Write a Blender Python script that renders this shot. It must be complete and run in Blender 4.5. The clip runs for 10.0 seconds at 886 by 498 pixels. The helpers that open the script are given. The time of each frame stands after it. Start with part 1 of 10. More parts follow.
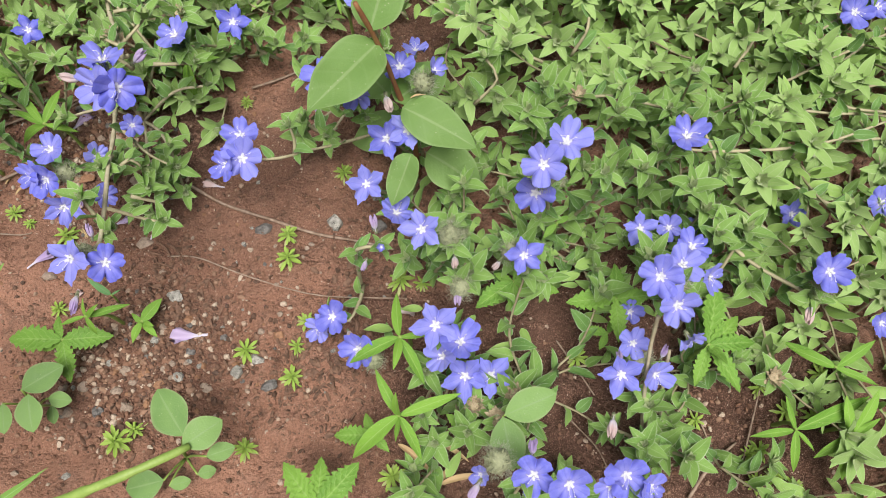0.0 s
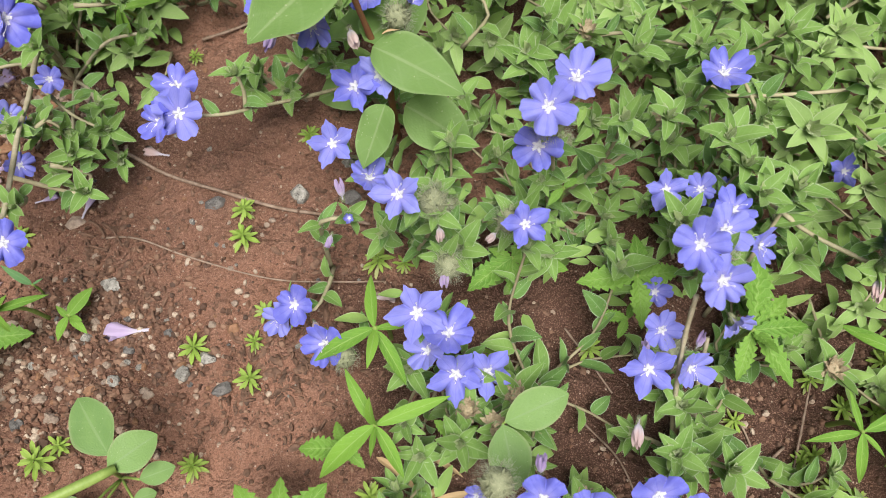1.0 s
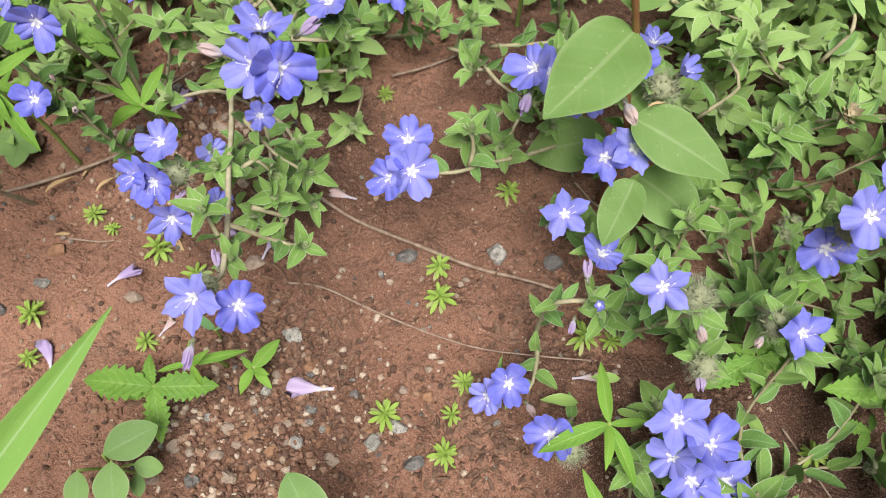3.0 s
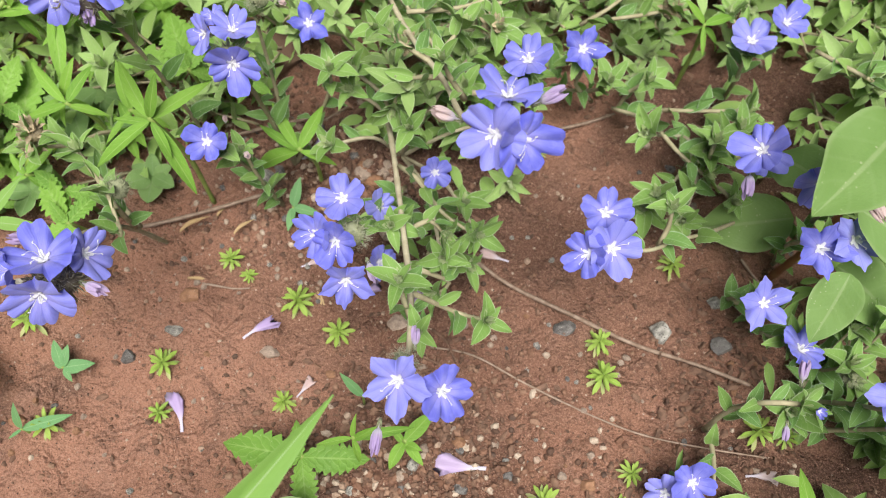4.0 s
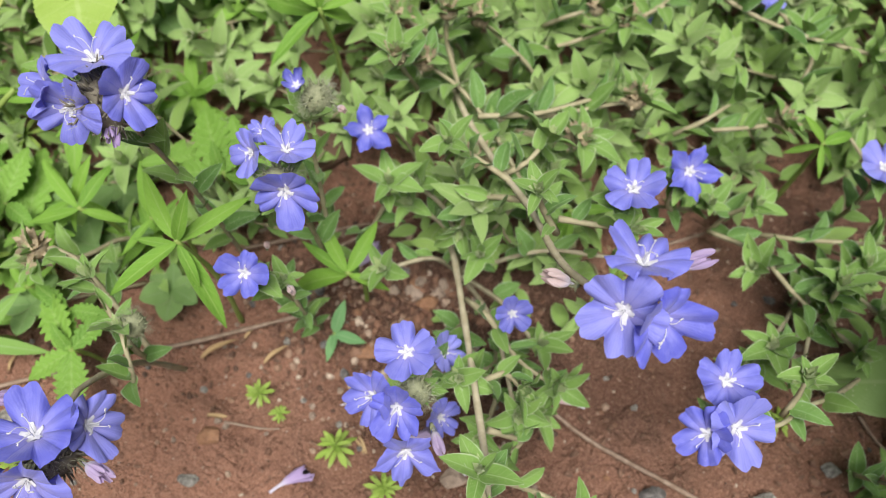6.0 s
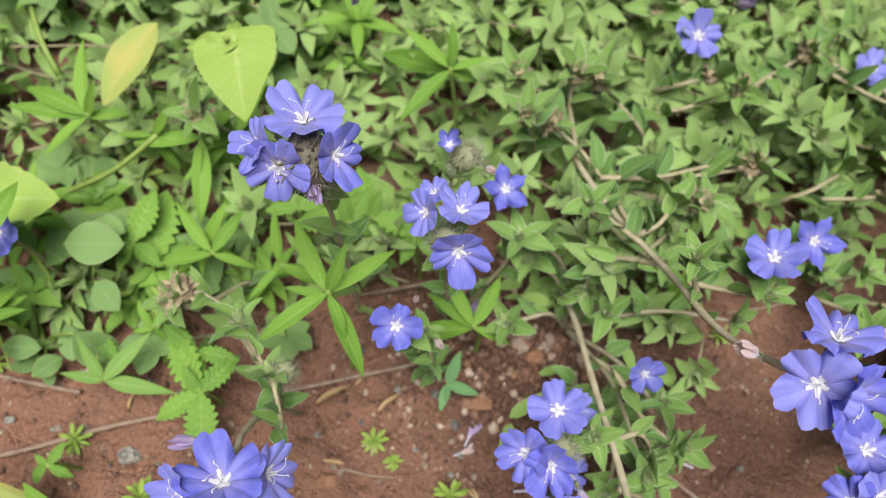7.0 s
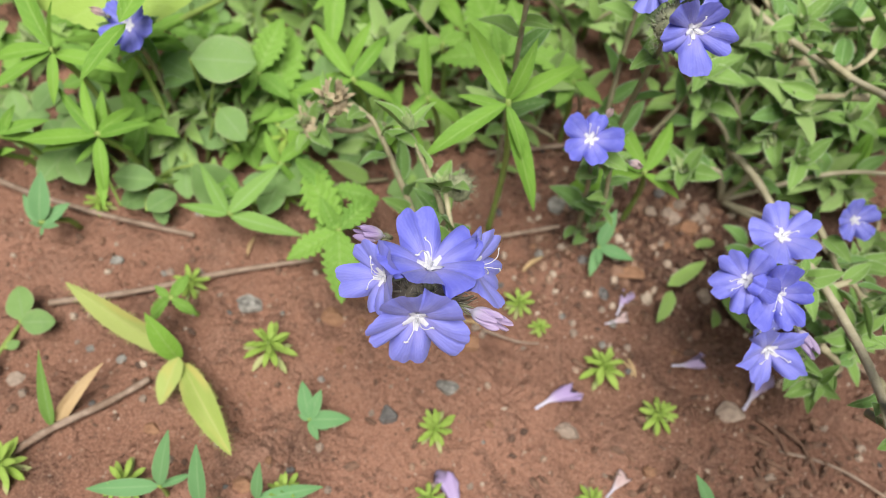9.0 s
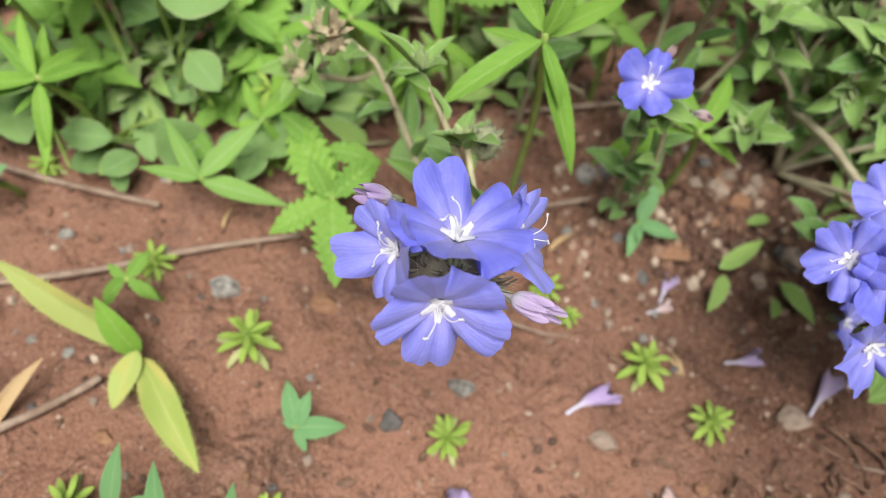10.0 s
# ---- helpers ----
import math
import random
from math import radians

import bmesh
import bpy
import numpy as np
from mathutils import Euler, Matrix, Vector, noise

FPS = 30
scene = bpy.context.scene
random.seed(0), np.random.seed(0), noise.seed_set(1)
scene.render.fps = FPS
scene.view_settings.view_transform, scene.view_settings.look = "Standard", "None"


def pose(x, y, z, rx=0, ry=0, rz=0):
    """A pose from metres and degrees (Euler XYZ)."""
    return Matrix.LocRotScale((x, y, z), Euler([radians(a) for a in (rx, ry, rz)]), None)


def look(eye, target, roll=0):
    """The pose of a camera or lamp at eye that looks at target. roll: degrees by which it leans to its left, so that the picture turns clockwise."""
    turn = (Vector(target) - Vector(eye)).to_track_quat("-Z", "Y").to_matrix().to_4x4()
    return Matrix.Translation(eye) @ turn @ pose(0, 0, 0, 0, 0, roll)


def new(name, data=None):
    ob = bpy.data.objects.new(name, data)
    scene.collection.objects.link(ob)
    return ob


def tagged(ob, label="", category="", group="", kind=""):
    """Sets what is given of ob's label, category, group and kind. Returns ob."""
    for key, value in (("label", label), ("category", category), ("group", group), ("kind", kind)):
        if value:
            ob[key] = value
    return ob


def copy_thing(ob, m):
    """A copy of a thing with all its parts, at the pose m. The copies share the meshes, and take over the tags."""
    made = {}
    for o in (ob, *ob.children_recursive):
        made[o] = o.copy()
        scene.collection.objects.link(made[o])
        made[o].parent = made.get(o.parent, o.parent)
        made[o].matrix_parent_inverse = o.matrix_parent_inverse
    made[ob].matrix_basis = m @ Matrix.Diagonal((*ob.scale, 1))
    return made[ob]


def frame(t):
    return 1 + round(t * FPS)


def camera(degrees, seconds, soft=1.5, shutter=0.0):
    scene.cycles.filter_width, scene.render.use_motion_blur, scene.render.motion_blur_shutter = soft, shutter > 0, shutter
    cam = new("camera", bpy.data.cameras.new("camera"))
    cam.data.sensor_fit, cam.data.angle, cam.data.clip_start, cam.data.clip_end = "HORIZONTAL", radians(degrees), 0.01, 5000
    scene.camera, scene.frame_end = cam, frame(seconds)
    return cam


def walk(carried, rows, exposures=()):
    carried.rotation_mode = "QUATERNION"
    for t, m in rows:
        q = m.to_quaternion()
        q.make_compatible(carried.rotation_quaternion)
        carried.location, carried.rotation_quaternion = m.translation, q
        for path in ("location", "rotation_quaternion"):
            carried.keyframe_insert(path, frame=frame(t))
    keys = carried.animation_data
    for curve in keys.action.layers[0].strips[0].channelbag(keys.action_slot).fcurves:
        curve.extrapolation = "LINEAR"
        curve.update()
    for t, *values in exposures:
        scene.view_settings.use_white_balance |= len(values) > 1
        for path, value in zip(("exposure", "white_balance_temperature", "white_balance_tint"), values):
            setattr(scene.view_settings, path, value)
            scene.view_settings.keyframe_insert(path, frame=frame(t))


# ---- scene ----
# ---- camera ----
cam = camera(57.0, 10.0, 0.65)
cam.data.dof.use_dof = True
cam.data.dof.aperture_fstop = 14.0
PATH = [
    (0, (0.0000, 0.0000, 0.4791), (0.0000, 0.4193, -0.4287), -1.83),
    (0.5, (0.0089, 0.0113, 0.4370), (0.0119, 0.4254, -0.4732), -2.02),
    (1, (0.0058, 0.0263, 0.4011), (0.0092, 0.4337, -0.5122), -2.50),
    (1.5, (0.0021, 0.0483, 0.3778), (0.0032, 0.4493, -0.5383), -2.78),
    (2, (-0.0071, 0.0618, 0.3690), (-0.0118, 0.4619, -0.5474), -2.69),
    (2.5, (-0.0387, 0.0733, 0.3749), (-0.0510, 0.4752, -0.5407), -1.93),
    (3, (-0.0917, 0.0697, 0.3887), (-0.1051, 0.4795, -0.5234), 0.38),
    (3.2, (-0.1155, 0.0688, 0.3886), (-0.1245, 0.4874, -0.5195), 2.07),
    (4.3, (-0.1988, 0.1124, 0.3664), (-0.2088, 0.5491, -0.5332), 5.59),
    (4.5, (-0.2151, 0.1233, 0.3644), (-0.2092, 0.5627, -0.5339), 8.04),
    (5, (-0.2143, 0.1422, 0.3490), (-0.2148, 0.5889, -0.5456), 7.59),
    (5.2, (-0.2092, 0.1510, 0.3365), (-0.2122, 0.6033, -0.5553), 7.43),
    (6.3, (-0.2034, 0.1491, 0.3361), (-0.2390, 0.6563, -0.5250), 5.16),
    (6.5, (-0.2171, 0.1472, 0.3379), (-0.2487, 0.6667, -0.5159), 6.13),
    (7, (-0.2564, 0.1441, 0.3433), (-0.2860, 0.6735, -0.5045), 7.70),
    (7.5, (-0.2751, 0.1340, 0.3353), (-0.3098, 0.6642, -0.5118), 8.08),
    (8, (-0.2814, 0.1126, 0.3292), (-0.3188, 0.6347, -0.5228), 8.67),
    (8.5, (-0.2968, 0.0955, 0.3090), (-0.3259, 0.6199, -0.5419), 9.68),
    (9, (-0.3026, 0.1063, 0.2795), (-0.3369, 0.6198, -0.5779), 9.59),
    (9.5, (-0.3109, 0.1157, 0.2576), (-0.3353, 0.6148, -0.6086), 10.54),
    (10, (-0.3105, 0.1266, 0.2352), (-0.3289, 0.6286, -0.6295), 11.46),
]
EXPOSURES = [(0.0, 0.54), (2.0, 0.62), (3.0, 0.67), (4.5, 0.69), (5.2, 0.55), (6.5, 0.47), (7.0, 0.44), (8.0, 0.40), (8.5, 0.46), (9.0, 0.57), (9.5, 0.62), (10.0, 0.64)]
walk(cam, [(t, look(eye, target, roll)) for t, eye, target, roll in PATH], EXPOSURES)

# ---- light: bright overcast day ----
world = bpy.data.worlds.new("overcast_sky")
scene.world = world
world.use_nodes = True
wn = world.node_tree.nodes
sky = wn.new("ShaderNodeTexSky")
sky.sky_type = 'NISHITA'
sky.sun_disc = False
sky.sun_elevation = radians(69)
sky.sun_rotation = radians(185)
sky.air_density = 1.6
sky.dust_density = 4.0
sky.ozone_density = 0.6
wn["Background"].inputs["Strength"].default_value = 0.020
world.node_tree.links.new(sky.outputs["Color"], wn["Background"].inputs["Color"])
sun_data = bpy.data.lights.new("sun", 'SUN')
sun_data.energy = 4.5
sun_data.angle = radians(34)
sun_data.color = (1.0, 0.95, 0.87)
sun = new("sun", sun_data)
sun.matrix_world = look((0.03, -0.36, 1.05), (0, 0, 0))

# ---- materials ----
def material(name, rough=0.6, spec=0.35):
    m = bpy.data.materials.new(name)
    m.use_nodes = True
    b = m.node_tree.nodes["Principled BSDF"]
    b.inputs["Roughness"].default_value = rough
    b.inputs["Specular IOR Level"].default_value = spec
    return m, m.node_tree, b


def math_node(nt, op, a, b=0.0, c=0.0, clamp=False):
    n = nt.nodes.new("ShaderNodeMath")
    n.operation, n.use_clamp = op, clamp
    for slot, v in zip(n.inputs, (a, b, c)):
        if isinstance(v, (int, float)):
            slot.default_value = v
        else:
            nt.links.new(v, slot)
    return n.outputs[0]


def ramp_range(nt, value, lo, hi, a=0.0, b=1.0):
    n = nt.nodes.new("ShaderNodeMapRange")
    n.interpolation_type = 'SMOOTHSTEP'
    nt.links.new(value, n.inputs[0])
    for k, v in zip((1, 2, 3, 4), (lo, hi, a, b)):
        n.inputs[k].default_value = v
    return n.outputs[0]


def blend(nt, fac, a, b, mode='MIX'):
    n = nt.nodes.new("ShaderNodeMix")
    n.data_type, n.blend_type = 'RGBA', mode
    for slot, v in ((n.inputs[0], fac), (n.inputs[6], a), (n.inputs[7], b)):
        if isinstance(v, (int, float)):
            slot.default_value = v
        elif isinstance(v, tuple):
            slot.default_value = (*v, 1.0)
        else:
            nt.links.new(v, slot)
    return n.outputs[2]


def noise_node(nt, vec, scale, detail=3.0, rough=0.55):
    n = nt.nodes.new("ShaderNodeTexNoise")
    if vec is not None:
        nt.links.new(vec, n.inputs["Vector"])
    n.inputs["Scale"].default_value = scale
    n.inputs["Detail"].default_value = detail
    n.inputs["Roughness"].default_value = rough
    return n.outputs["Fac"]


def voronoi_node(nt, vec, scale):
    n = nt.nodes.new("ShaderNodeTexVoronoi")
    nt.links.new(vec, n.inputs["Vector"])
    n.inputs["Scale"].default_value = scale
    return n.outputs["Distance"], n.outputs["Color"]


def object_coords(nt):
    return nt.nodes.new("ShaderNodeTexCoord").outputs["Object"]


def uv_split(nt):
    uv = nt.nodes.new("ShaderNodeTexCoord").outputs["UV"]
    s = nt.nodes.new("ShaderNodeSeparateXYZ")
    nt.links.new(uv, s.inputs[0])
    return uv, s.outputs[0], s.outputs[1]


def bump(nt, b, height, strength, distance):
    n = nt.nodes.new("ShaderNodeBump")
    n.inputs["Strength"].default_value = strength
    n.inputs["Distance"].default_value = distance
    nt.links.new(height, n.inputs["Height"])
    nt.links.new(n.outputs[0], b.inputs["Normal"])
    return n.outputs[0]


def see_through(nt, b, colour, share):
    """Thin tissue: lets part of the light through."""
    t = nt.nodes.new("ShaderNodeBsdfTranslucent")
    nt.links.new(colour, t.inputs["Color"])
    mix = nt.nodes.new("ShaderNodeMixShader")
    mix.inputs[0].default_value = share
    nt.links.new(b.outputs[0], mix.inputs[1])
    nt.links.new(t.outputs[0], mix.inputs[2])
    nt.links.new(mix.outputs[0], nt.nodes["Material Output"].inputs["Surface"])


def random_of(nt, island=False):
    if island:
        return nt.nodes.new("ShaderNodeNewGeometry").outputs["Random Per Island"]
    return nt.nodes.new("ShaderNodeObjectInfo").outputs["Random"]


def leaf_material(name, dark, light, rib, margin, rim=0.5, specks=0.9, veins=7.0, vein_mix=0.22, island=False, through_share=0.16, rough=0.6, old=None, relief=0.06, wool=0.0):
    m, nt, b = material(name, rough, 0.28)
    b.inputs["Sheen Weight"].default_value = wool
    b.inputs["Sheen Roughness"].default_value = 0.4
    b.inputs["Sheen Tint"].default_value = (0.86, 0.90, 0.74, 1.0)
    uv, u, v = uv_split(nt)
    e = math_node(nt, 'ABSOLUTE', math_node(nt, 'MULTIPLY_ADD', u, 2.0, -1.0))
    rnd = random_of(nt, island)
    shifted = nt.nodes.new("ShaderNodeVectorMath")
    shifted.operation = 'ADD'
    nt.links.new(uv, shifted.inputs[0])
    offs = nt.nodes.new("ShaderNodeCombineXYZ")
    nt.links.new(math_node(nt, 'MULTIPLY', rnd, 37.0), offs.inputs[0])
    nt.links.new(math_node(nt, 'MULTIPLY', rnd, 91.0), offs.inputs[1])
    nt.links.new(offs.outputs[0], shifted.inputs[1])
    vec = shifted.outputs[0]
    col = blend(nt, rnd, dark, light)
    blotch = noise_node(nt, vec, 2.6, 3.0)
    col = blend(nt, ramp_range(nt, blotch, 0.35, 0.7, 0.0, 0.45), col, light)
    grain = noise_node(nt, vec, 26.0, 2.0)
    col = blend(nt, ramp_range(nt, grain, 0.3, 0.75, 0.0, 0.28), col, dark)
    if old:
        young = noise_node(nt, vec, 1.3, 1.0)
        col = blend(nt, ramp_range(nt, young, 0.5, 0.75, 0.0, 0.8), col, old)
    if island:
        patch = noise_node(nt, object_coords(nt), 11.0, 3.0)
        col = blend(nt, ramp_range(nt, patch, 0.40, 0.64, 0.0, 0.55), col, (0.270, 0.430, 0.125))
        col = blend(nt, ramp_range(nt, patch, 0.44, 0.30, 0.0, 0.35), col, (0.080, 0.165, 0.048))
    wave = math_node(nt, 'SINE', math_node(nt, 'MULTIPLY', math_node(nt, 'SUBTRACT', v, math_node(nt, 'MULTIPLY', e, 0.22)), veins * 6.283))
    vein = ramp_range(nt, wave, 0.8, 1.0, 0.0, vein_mix)
    col = blend(nt, vein, col, rib)
    col = blend(nt, ramp_range(nt, e, 0.025, 0.085, 0.8, 0.0), col, rib)
    col = blend(nt, math_node(nt, 'MULTIPLY', ramp_range(nt, e, 0.84, 0.98, 0.0, 1.3 * rim), ramp_range(nt, noise_node(nt, vec, 5.0, 2.0), 0.35, 0.65, 0.5, 1.0)), col, margin)
    if specks > 0:
        squash = nt.nodes.new("ShaderNodeVectorMath")
        squash.operation = 'MULTIPLY'
        nt.links.new(vec, squash.inputs[0])
        squash.inputs[1].default_value = (0.5, 1.0, 1.0)
        d, _ = voronoi_node(nt, squash.outputs[0], 17.0)
        dots = ramp_range(nt, d, 0.11, 0.18, 1.0, 0.0)
        where = ramp_range(nt, noise_node(nt, vec, 3.1, 1.0), 0.44, 0.58, 0.0, specks)
        col = blend(nt, math_node(nt, 'MULTIPLY', dots, where), col, (0.560, 0.590, 0.380))
    nt.links.new(col, b.inputs["Base Color"])
    nt.links.new(ramp_range(nt, blotch, 0.3, 0.7, rough - 0.08, rough + 0.14), b.inputs["Roughness"])
    lift = math_node(nt, 'ADD', math_node(nt, 'MULTIPLY', wave, relief), math_node(nt, 'MULTIPLY', grain, 0.8))
    bump(nt, b, lift, 0.5, 0.0007)
    see_through(nt, b, blend(nt, 0.5, col, (0.240, 0.384, 0.040)), through_share)
    return m


LEAF = leaf_material("hairy_leaf", (0.094, 0.198, 0.050), (0.150, 0.284, 0.074), (0.208, 0.348, 0.150), (0.470, 0.590, 0.440), rim=0.55, wool=0.12)
LEAF_YOUNG = leaf_material("young_leaf", (0.130, 0.248, 0.054), (0.202, 0.346, 0.088), (0.269, 0.383, 0.164), (0.455, 0.540, 0.360), rim=0.6, specks=0.35, wool=0.14)
LEAF_STUFF = leaf_material("far_leaf", (0.172, 0.302, 0.070), (0.298, 0.462, 0.122), (0.255, 0.370, 0.140), (0.440, 0.525, 0.330), rim=0.6, island=True, specks=0.5, wool=0.15)
FRESH_STUFF = leaf_material("fresh_far_leaf", (0.202, 0.322, 0.098), (0.292, 0.432, 0.152), (0.300, 0.410, 0.170), (0.465, 0.545, 0.350), rim=0.55, island=True, specks=0.5, wool=0.2)
LANCE = leaf_material("lance_leaf", (0.112, 0.250, 0.032), (0.205, 0.385, 0.056), (0.249, 0.387, 0.104), (0.196, 0.340, 0.088), rim=0.35, specks=0.3, relief=0.1)
SERRATE = leaf_material("toothed_leaf", (0.100, 0.228, 0.034), (0.190, 0.355, 0.060), (0.222, 0.356, 0.096), (0.183, 0.325, 0.073), rim=0.25, specks=0.25, veins=8.0, vein_mix=0.5, relief=0.2)
BROAD = leaf_material("broad_leaf", (0.168, 0.302, 0.086), (0.225, 0.365, 0.122), (0.290, 0.410, 0.180), (0.330, 0.440, 0.215), rim=0.4, specks=0.45, veins=5.0, vein_mix=0.12, relief=0.1, through_share=0.40)
ROUND = leaf_material("round_leaf", (0.128, 0.236, 0.078), (0.192, 0.322, 0.104), (0.200, 0.310, 0.130), (0.261, 0.311, 0.163), rim=0.5, specks=0.2, veins=4.0, vein_mix=0.12)
SEEDLING = leaf_material("seedling_leaf", (0.265, 0.415, 0.065), (0.36, 0.51, 0.12), (0.40, 0.54, 0.16), (0.40, 0.52, 0.16), rim=0.2, specks=0.0, vein_mix=0.0, through_share=0.3)
SEEDLING_OLD = leaf_material("old_seedling_leaf", (0.30, 0.38, 0.13), (0.42, 0.42, 0.21), (0.38, 0.42, 0.2), (0.40, 0.38, 0.2), rim=0.3, specks=0.0, vein_mix=0.0)
BLADE = leaf_material("grass_blade", (0.141, 0.281, 0.055), (0.192, 0.342, 0.083), (0.269, 0.395, 0.184), (0.243, 0.365, 0.166), rim=0.2, specks=0.1, veins=0.0, vein_mix=0.0)
PALE_LEAF = leaf_material("pale_leaf", (0.240, 0.372, 0.066), (0.300, 0.430, 0.098), (0.334, 0.455, 0.138), (0.305, 0.422, 0.123), rim=0.25, specks=0.15, veins=5.0, vein_mix=0.25)
YELLOW_LEAF = leaf_material("yellowing_leaf", (0.288, 0.376, 0.088), (0.384, 0.448, 0.152), (0.400, 0.440, 0.160), (0.400, 0.416, 0.176), rim=0.2, specks=0.1, veins=0.0, vein_mix=0.0, old=(0.464, 0.416, 0.128))
WOOLLY = leaf_material("woolly_leaflet", (0.250, 0.340, 0.130), (0.360, 0.440, 0.205), (0.380, 0.440, 0.240), (0.520, 0.560, 0.400), rim=0.7, specks=0.0, vein_mix=0.0, island=True, wool=0.4)
DRY_LEAF = leaf_material("dry_leaf", (0.40, 0.27, 0.14), (0.54, 0.40, 0.23), (0.5, 0.38, 0.22), (0.42, 0.28, 0.15), rim=0.3, specks=0.0, vein_mix=0.1)
GREY_LEAF = leaf_material("bluish_leaf", (0.114, 0.264, 0.104), (0.155, 0.320, 0.136), (0.215, 0.360, 0.176), (0.269, 0.384, 0.224), rim=0.35, specks=0.0, vein_mix=0.1)


def petal_material(name, deep, pale, warm, share=0.22, tube=(0.14, 0.24, 0.5)):
    m, nt, b = material(name, 0.55, 0.25)
    uv, u, v = uv_split(nt)
    e = math_node(nt, 'ABSOLUTE', math_node(nt, 'MULTIPLY_ADD', u, 2.0, -1.0))
    rnd = random_of(nt)
    col = blend(nt, math_node(nt, 'MULTIPLY', rnd, 0.75), deep, pale)
    col = blend(nt, ramp_range(nt, v, 0.15, 0.85, 0.75, 0.1), col, pale)
    col = blend(nt, ramp_range(nt, v, 0.2, 0.6, 0.35, 0.0), col, warm)
    col = blend(nt, ramp_range(nt, e, 0.0, 0.09, 0.3, 0.0), col, deep)
    col = blend(nt, ramp_range(nt, e, 0.7, 1.0, 0.0, 0.3), col, deep)
    streak = noise_node(nt, uv, 9.0, 3.0)
    fine = math_node(nt, 'SINE', math_node(nt, 'MULTIPLY_ADD', u, 88.0, math_node(nt, 'MULTIPLY', streak, 7.0)))
    col = blend(nt, ramp_range(nt, fine, 0.2, 1.0, 0.0, 0.12), col, deep)
    patch = noise_node(nt, uv, 3.0, 3.0)
    col = blend(nt, ramp_range(nt, patch, 0.45, 0.75, 0.0, 0.4), col, pale)
    col = blend(nt, ramp_range(nt, v, tube[0], tube[1], tube[2], 0.0), col, (0.62, 0.60, 0.72))
    nt.links.new(col, b.inputs["Base Color"])
    bump(nt, b, math_node(nt, 'MULTIPLY_ADD', fine, 0.08, streak), 0.35, 0.0006)
    b.inputs["Sheen Weight"].default_value = 0.15
    see_through(nt, b, col, share)
    return m


PETAL = petal_material("blue_petal", (0.100, 0.113, 0.595), (0.310, 0.325, 0.80), (0.37, 0.325, 0.74), 0.28)
PETAL_OLD = petal_material("faded_petal", (0.36, 0.26, 0.55), (0.56, 0.46, 0.66), (0.50, 0.34, 0.55), 0.3, (0.25, 0.62, 0.95))
PETAL_DRY = petal_material("withered_petal", (0.56, 0.40, 0.40), (0.66, 0.56, 0.57), (0.58, 0.38, 0.33), 0.3, (0.25, 0.7, 0.9))


def plain(name, a, b_col, scale, rough=0.6, spec=0.3, bump_by=0.3, depth=0.0004, share=0.0, island=False, spots=0.0):
    m, nt, b = material(name, rough, spec)
    co = object_coords(nt)
    n1 = noise_node(nt, co, scale, 4.0)
    n2 = noise_node(nt, co, scale * 7.0, 3.0)
    col = blend(nt, ramp_range(nt, n1, 0.32, 0.68), a, b_col)
    dark = tuple(0.6 * c for c in a)
    col = blend(nt, ramp_range(nt, n2, 0.45, 0.8, 0.0, 0.5), col, dark)
    rnd = random_of(nt, island)
    col = blend(nt, math_node(nt, 'MULTIPLY', rnd, 0.4), col, b_col)
    if spots:
        d, _ = voronoi_node(nt, co, 9.0)
        col = blend(nt, ramp_range(nt, d, 0.12, 0.4, spots, 0.0), col, (0.045, 0.04, 0.038))
        d, _ = voronoi_node(nt, co, 14.0)
        col = blend(nt, ramp_range(nt, d, 0.05, 0.24, spots, 0.0), col, (0.52, 0.49, 0.45))
    nt.links.new(col, b.inputs["Base Color"])
    bump(nt, b, n2, bump_by, depth)
    if share:
        see_through(nt, b, col, share)
    return m


WHITE = plain("white_filament", (0.62, 0.64, 0.72), (0.74, 0.75, 0.80), 3.0, 0.5, 0.3, 0.1, share=0.2)
STEM = plain("hairy_stem", (0.262, 0.240, 0.146), (0.375, 0.345, 0.228), 160.0, 0.75)
STEM_THIN = plain("thin_stem", (0.215, 0.195, 0.115), (0.335, 0.300, 0.195), 160.0, 0.75, island=True)
STEM_PALE = plain("pale_hairy_stem", (0.325, 0.292, 0.195), (0.455, 0.415, 0.300), 160.0, 0.8)
STEM_GREEN = plain("green_stem", (0.176, 0.272, 0.056), (0.256, 0.352, 0.096), 120.0, 0.5)
STEM_RED = plain("red_stem", (0.200, 0.064, 0.040), (0.240, 0.128, 0.056), 140.0, 0.55)
CALYX = plain("hairy_calyx", (0.15, 0.17, 0.10), (0.27, 0.29, 0.18), 5.0, 0.8)
DARK_CALYX = plain("dark_calyx", (0.085, 0.078, 0.06), (0.17, 0.155, 0.12), 5.0, 0.85)
HAIR = plain("pale_hair", (0.40, 0.43, 0.31), (0.54, 0.56, 0.45), 60.0, 0.6, share=0.4)
BRACT = plain("dry_bract", (0.235, 0.185, 0.115), (0.41, 0.345, 0.235), 6.0, 0.85)
TWIG = plain("grey_twig", (0.176, 0.120, 0.088), (0.304, 0.232, 0.184), 240.0, 0.85)
STONE_GREY = plain("grey_stone", (0.13, 0.125, 0.115), (0.42, 0.405, 0.375), 2.2, 0.85, bump_by=0.9, depth=0.0008, spots=0.8)
STONE_DARK = plain("dark_stone", (0.045, 0.042, 0.042), (0.21, 0.20, 0.195), 1.7, 0.75, bump_by=0.9, depth=0.0008, spots=0.7)
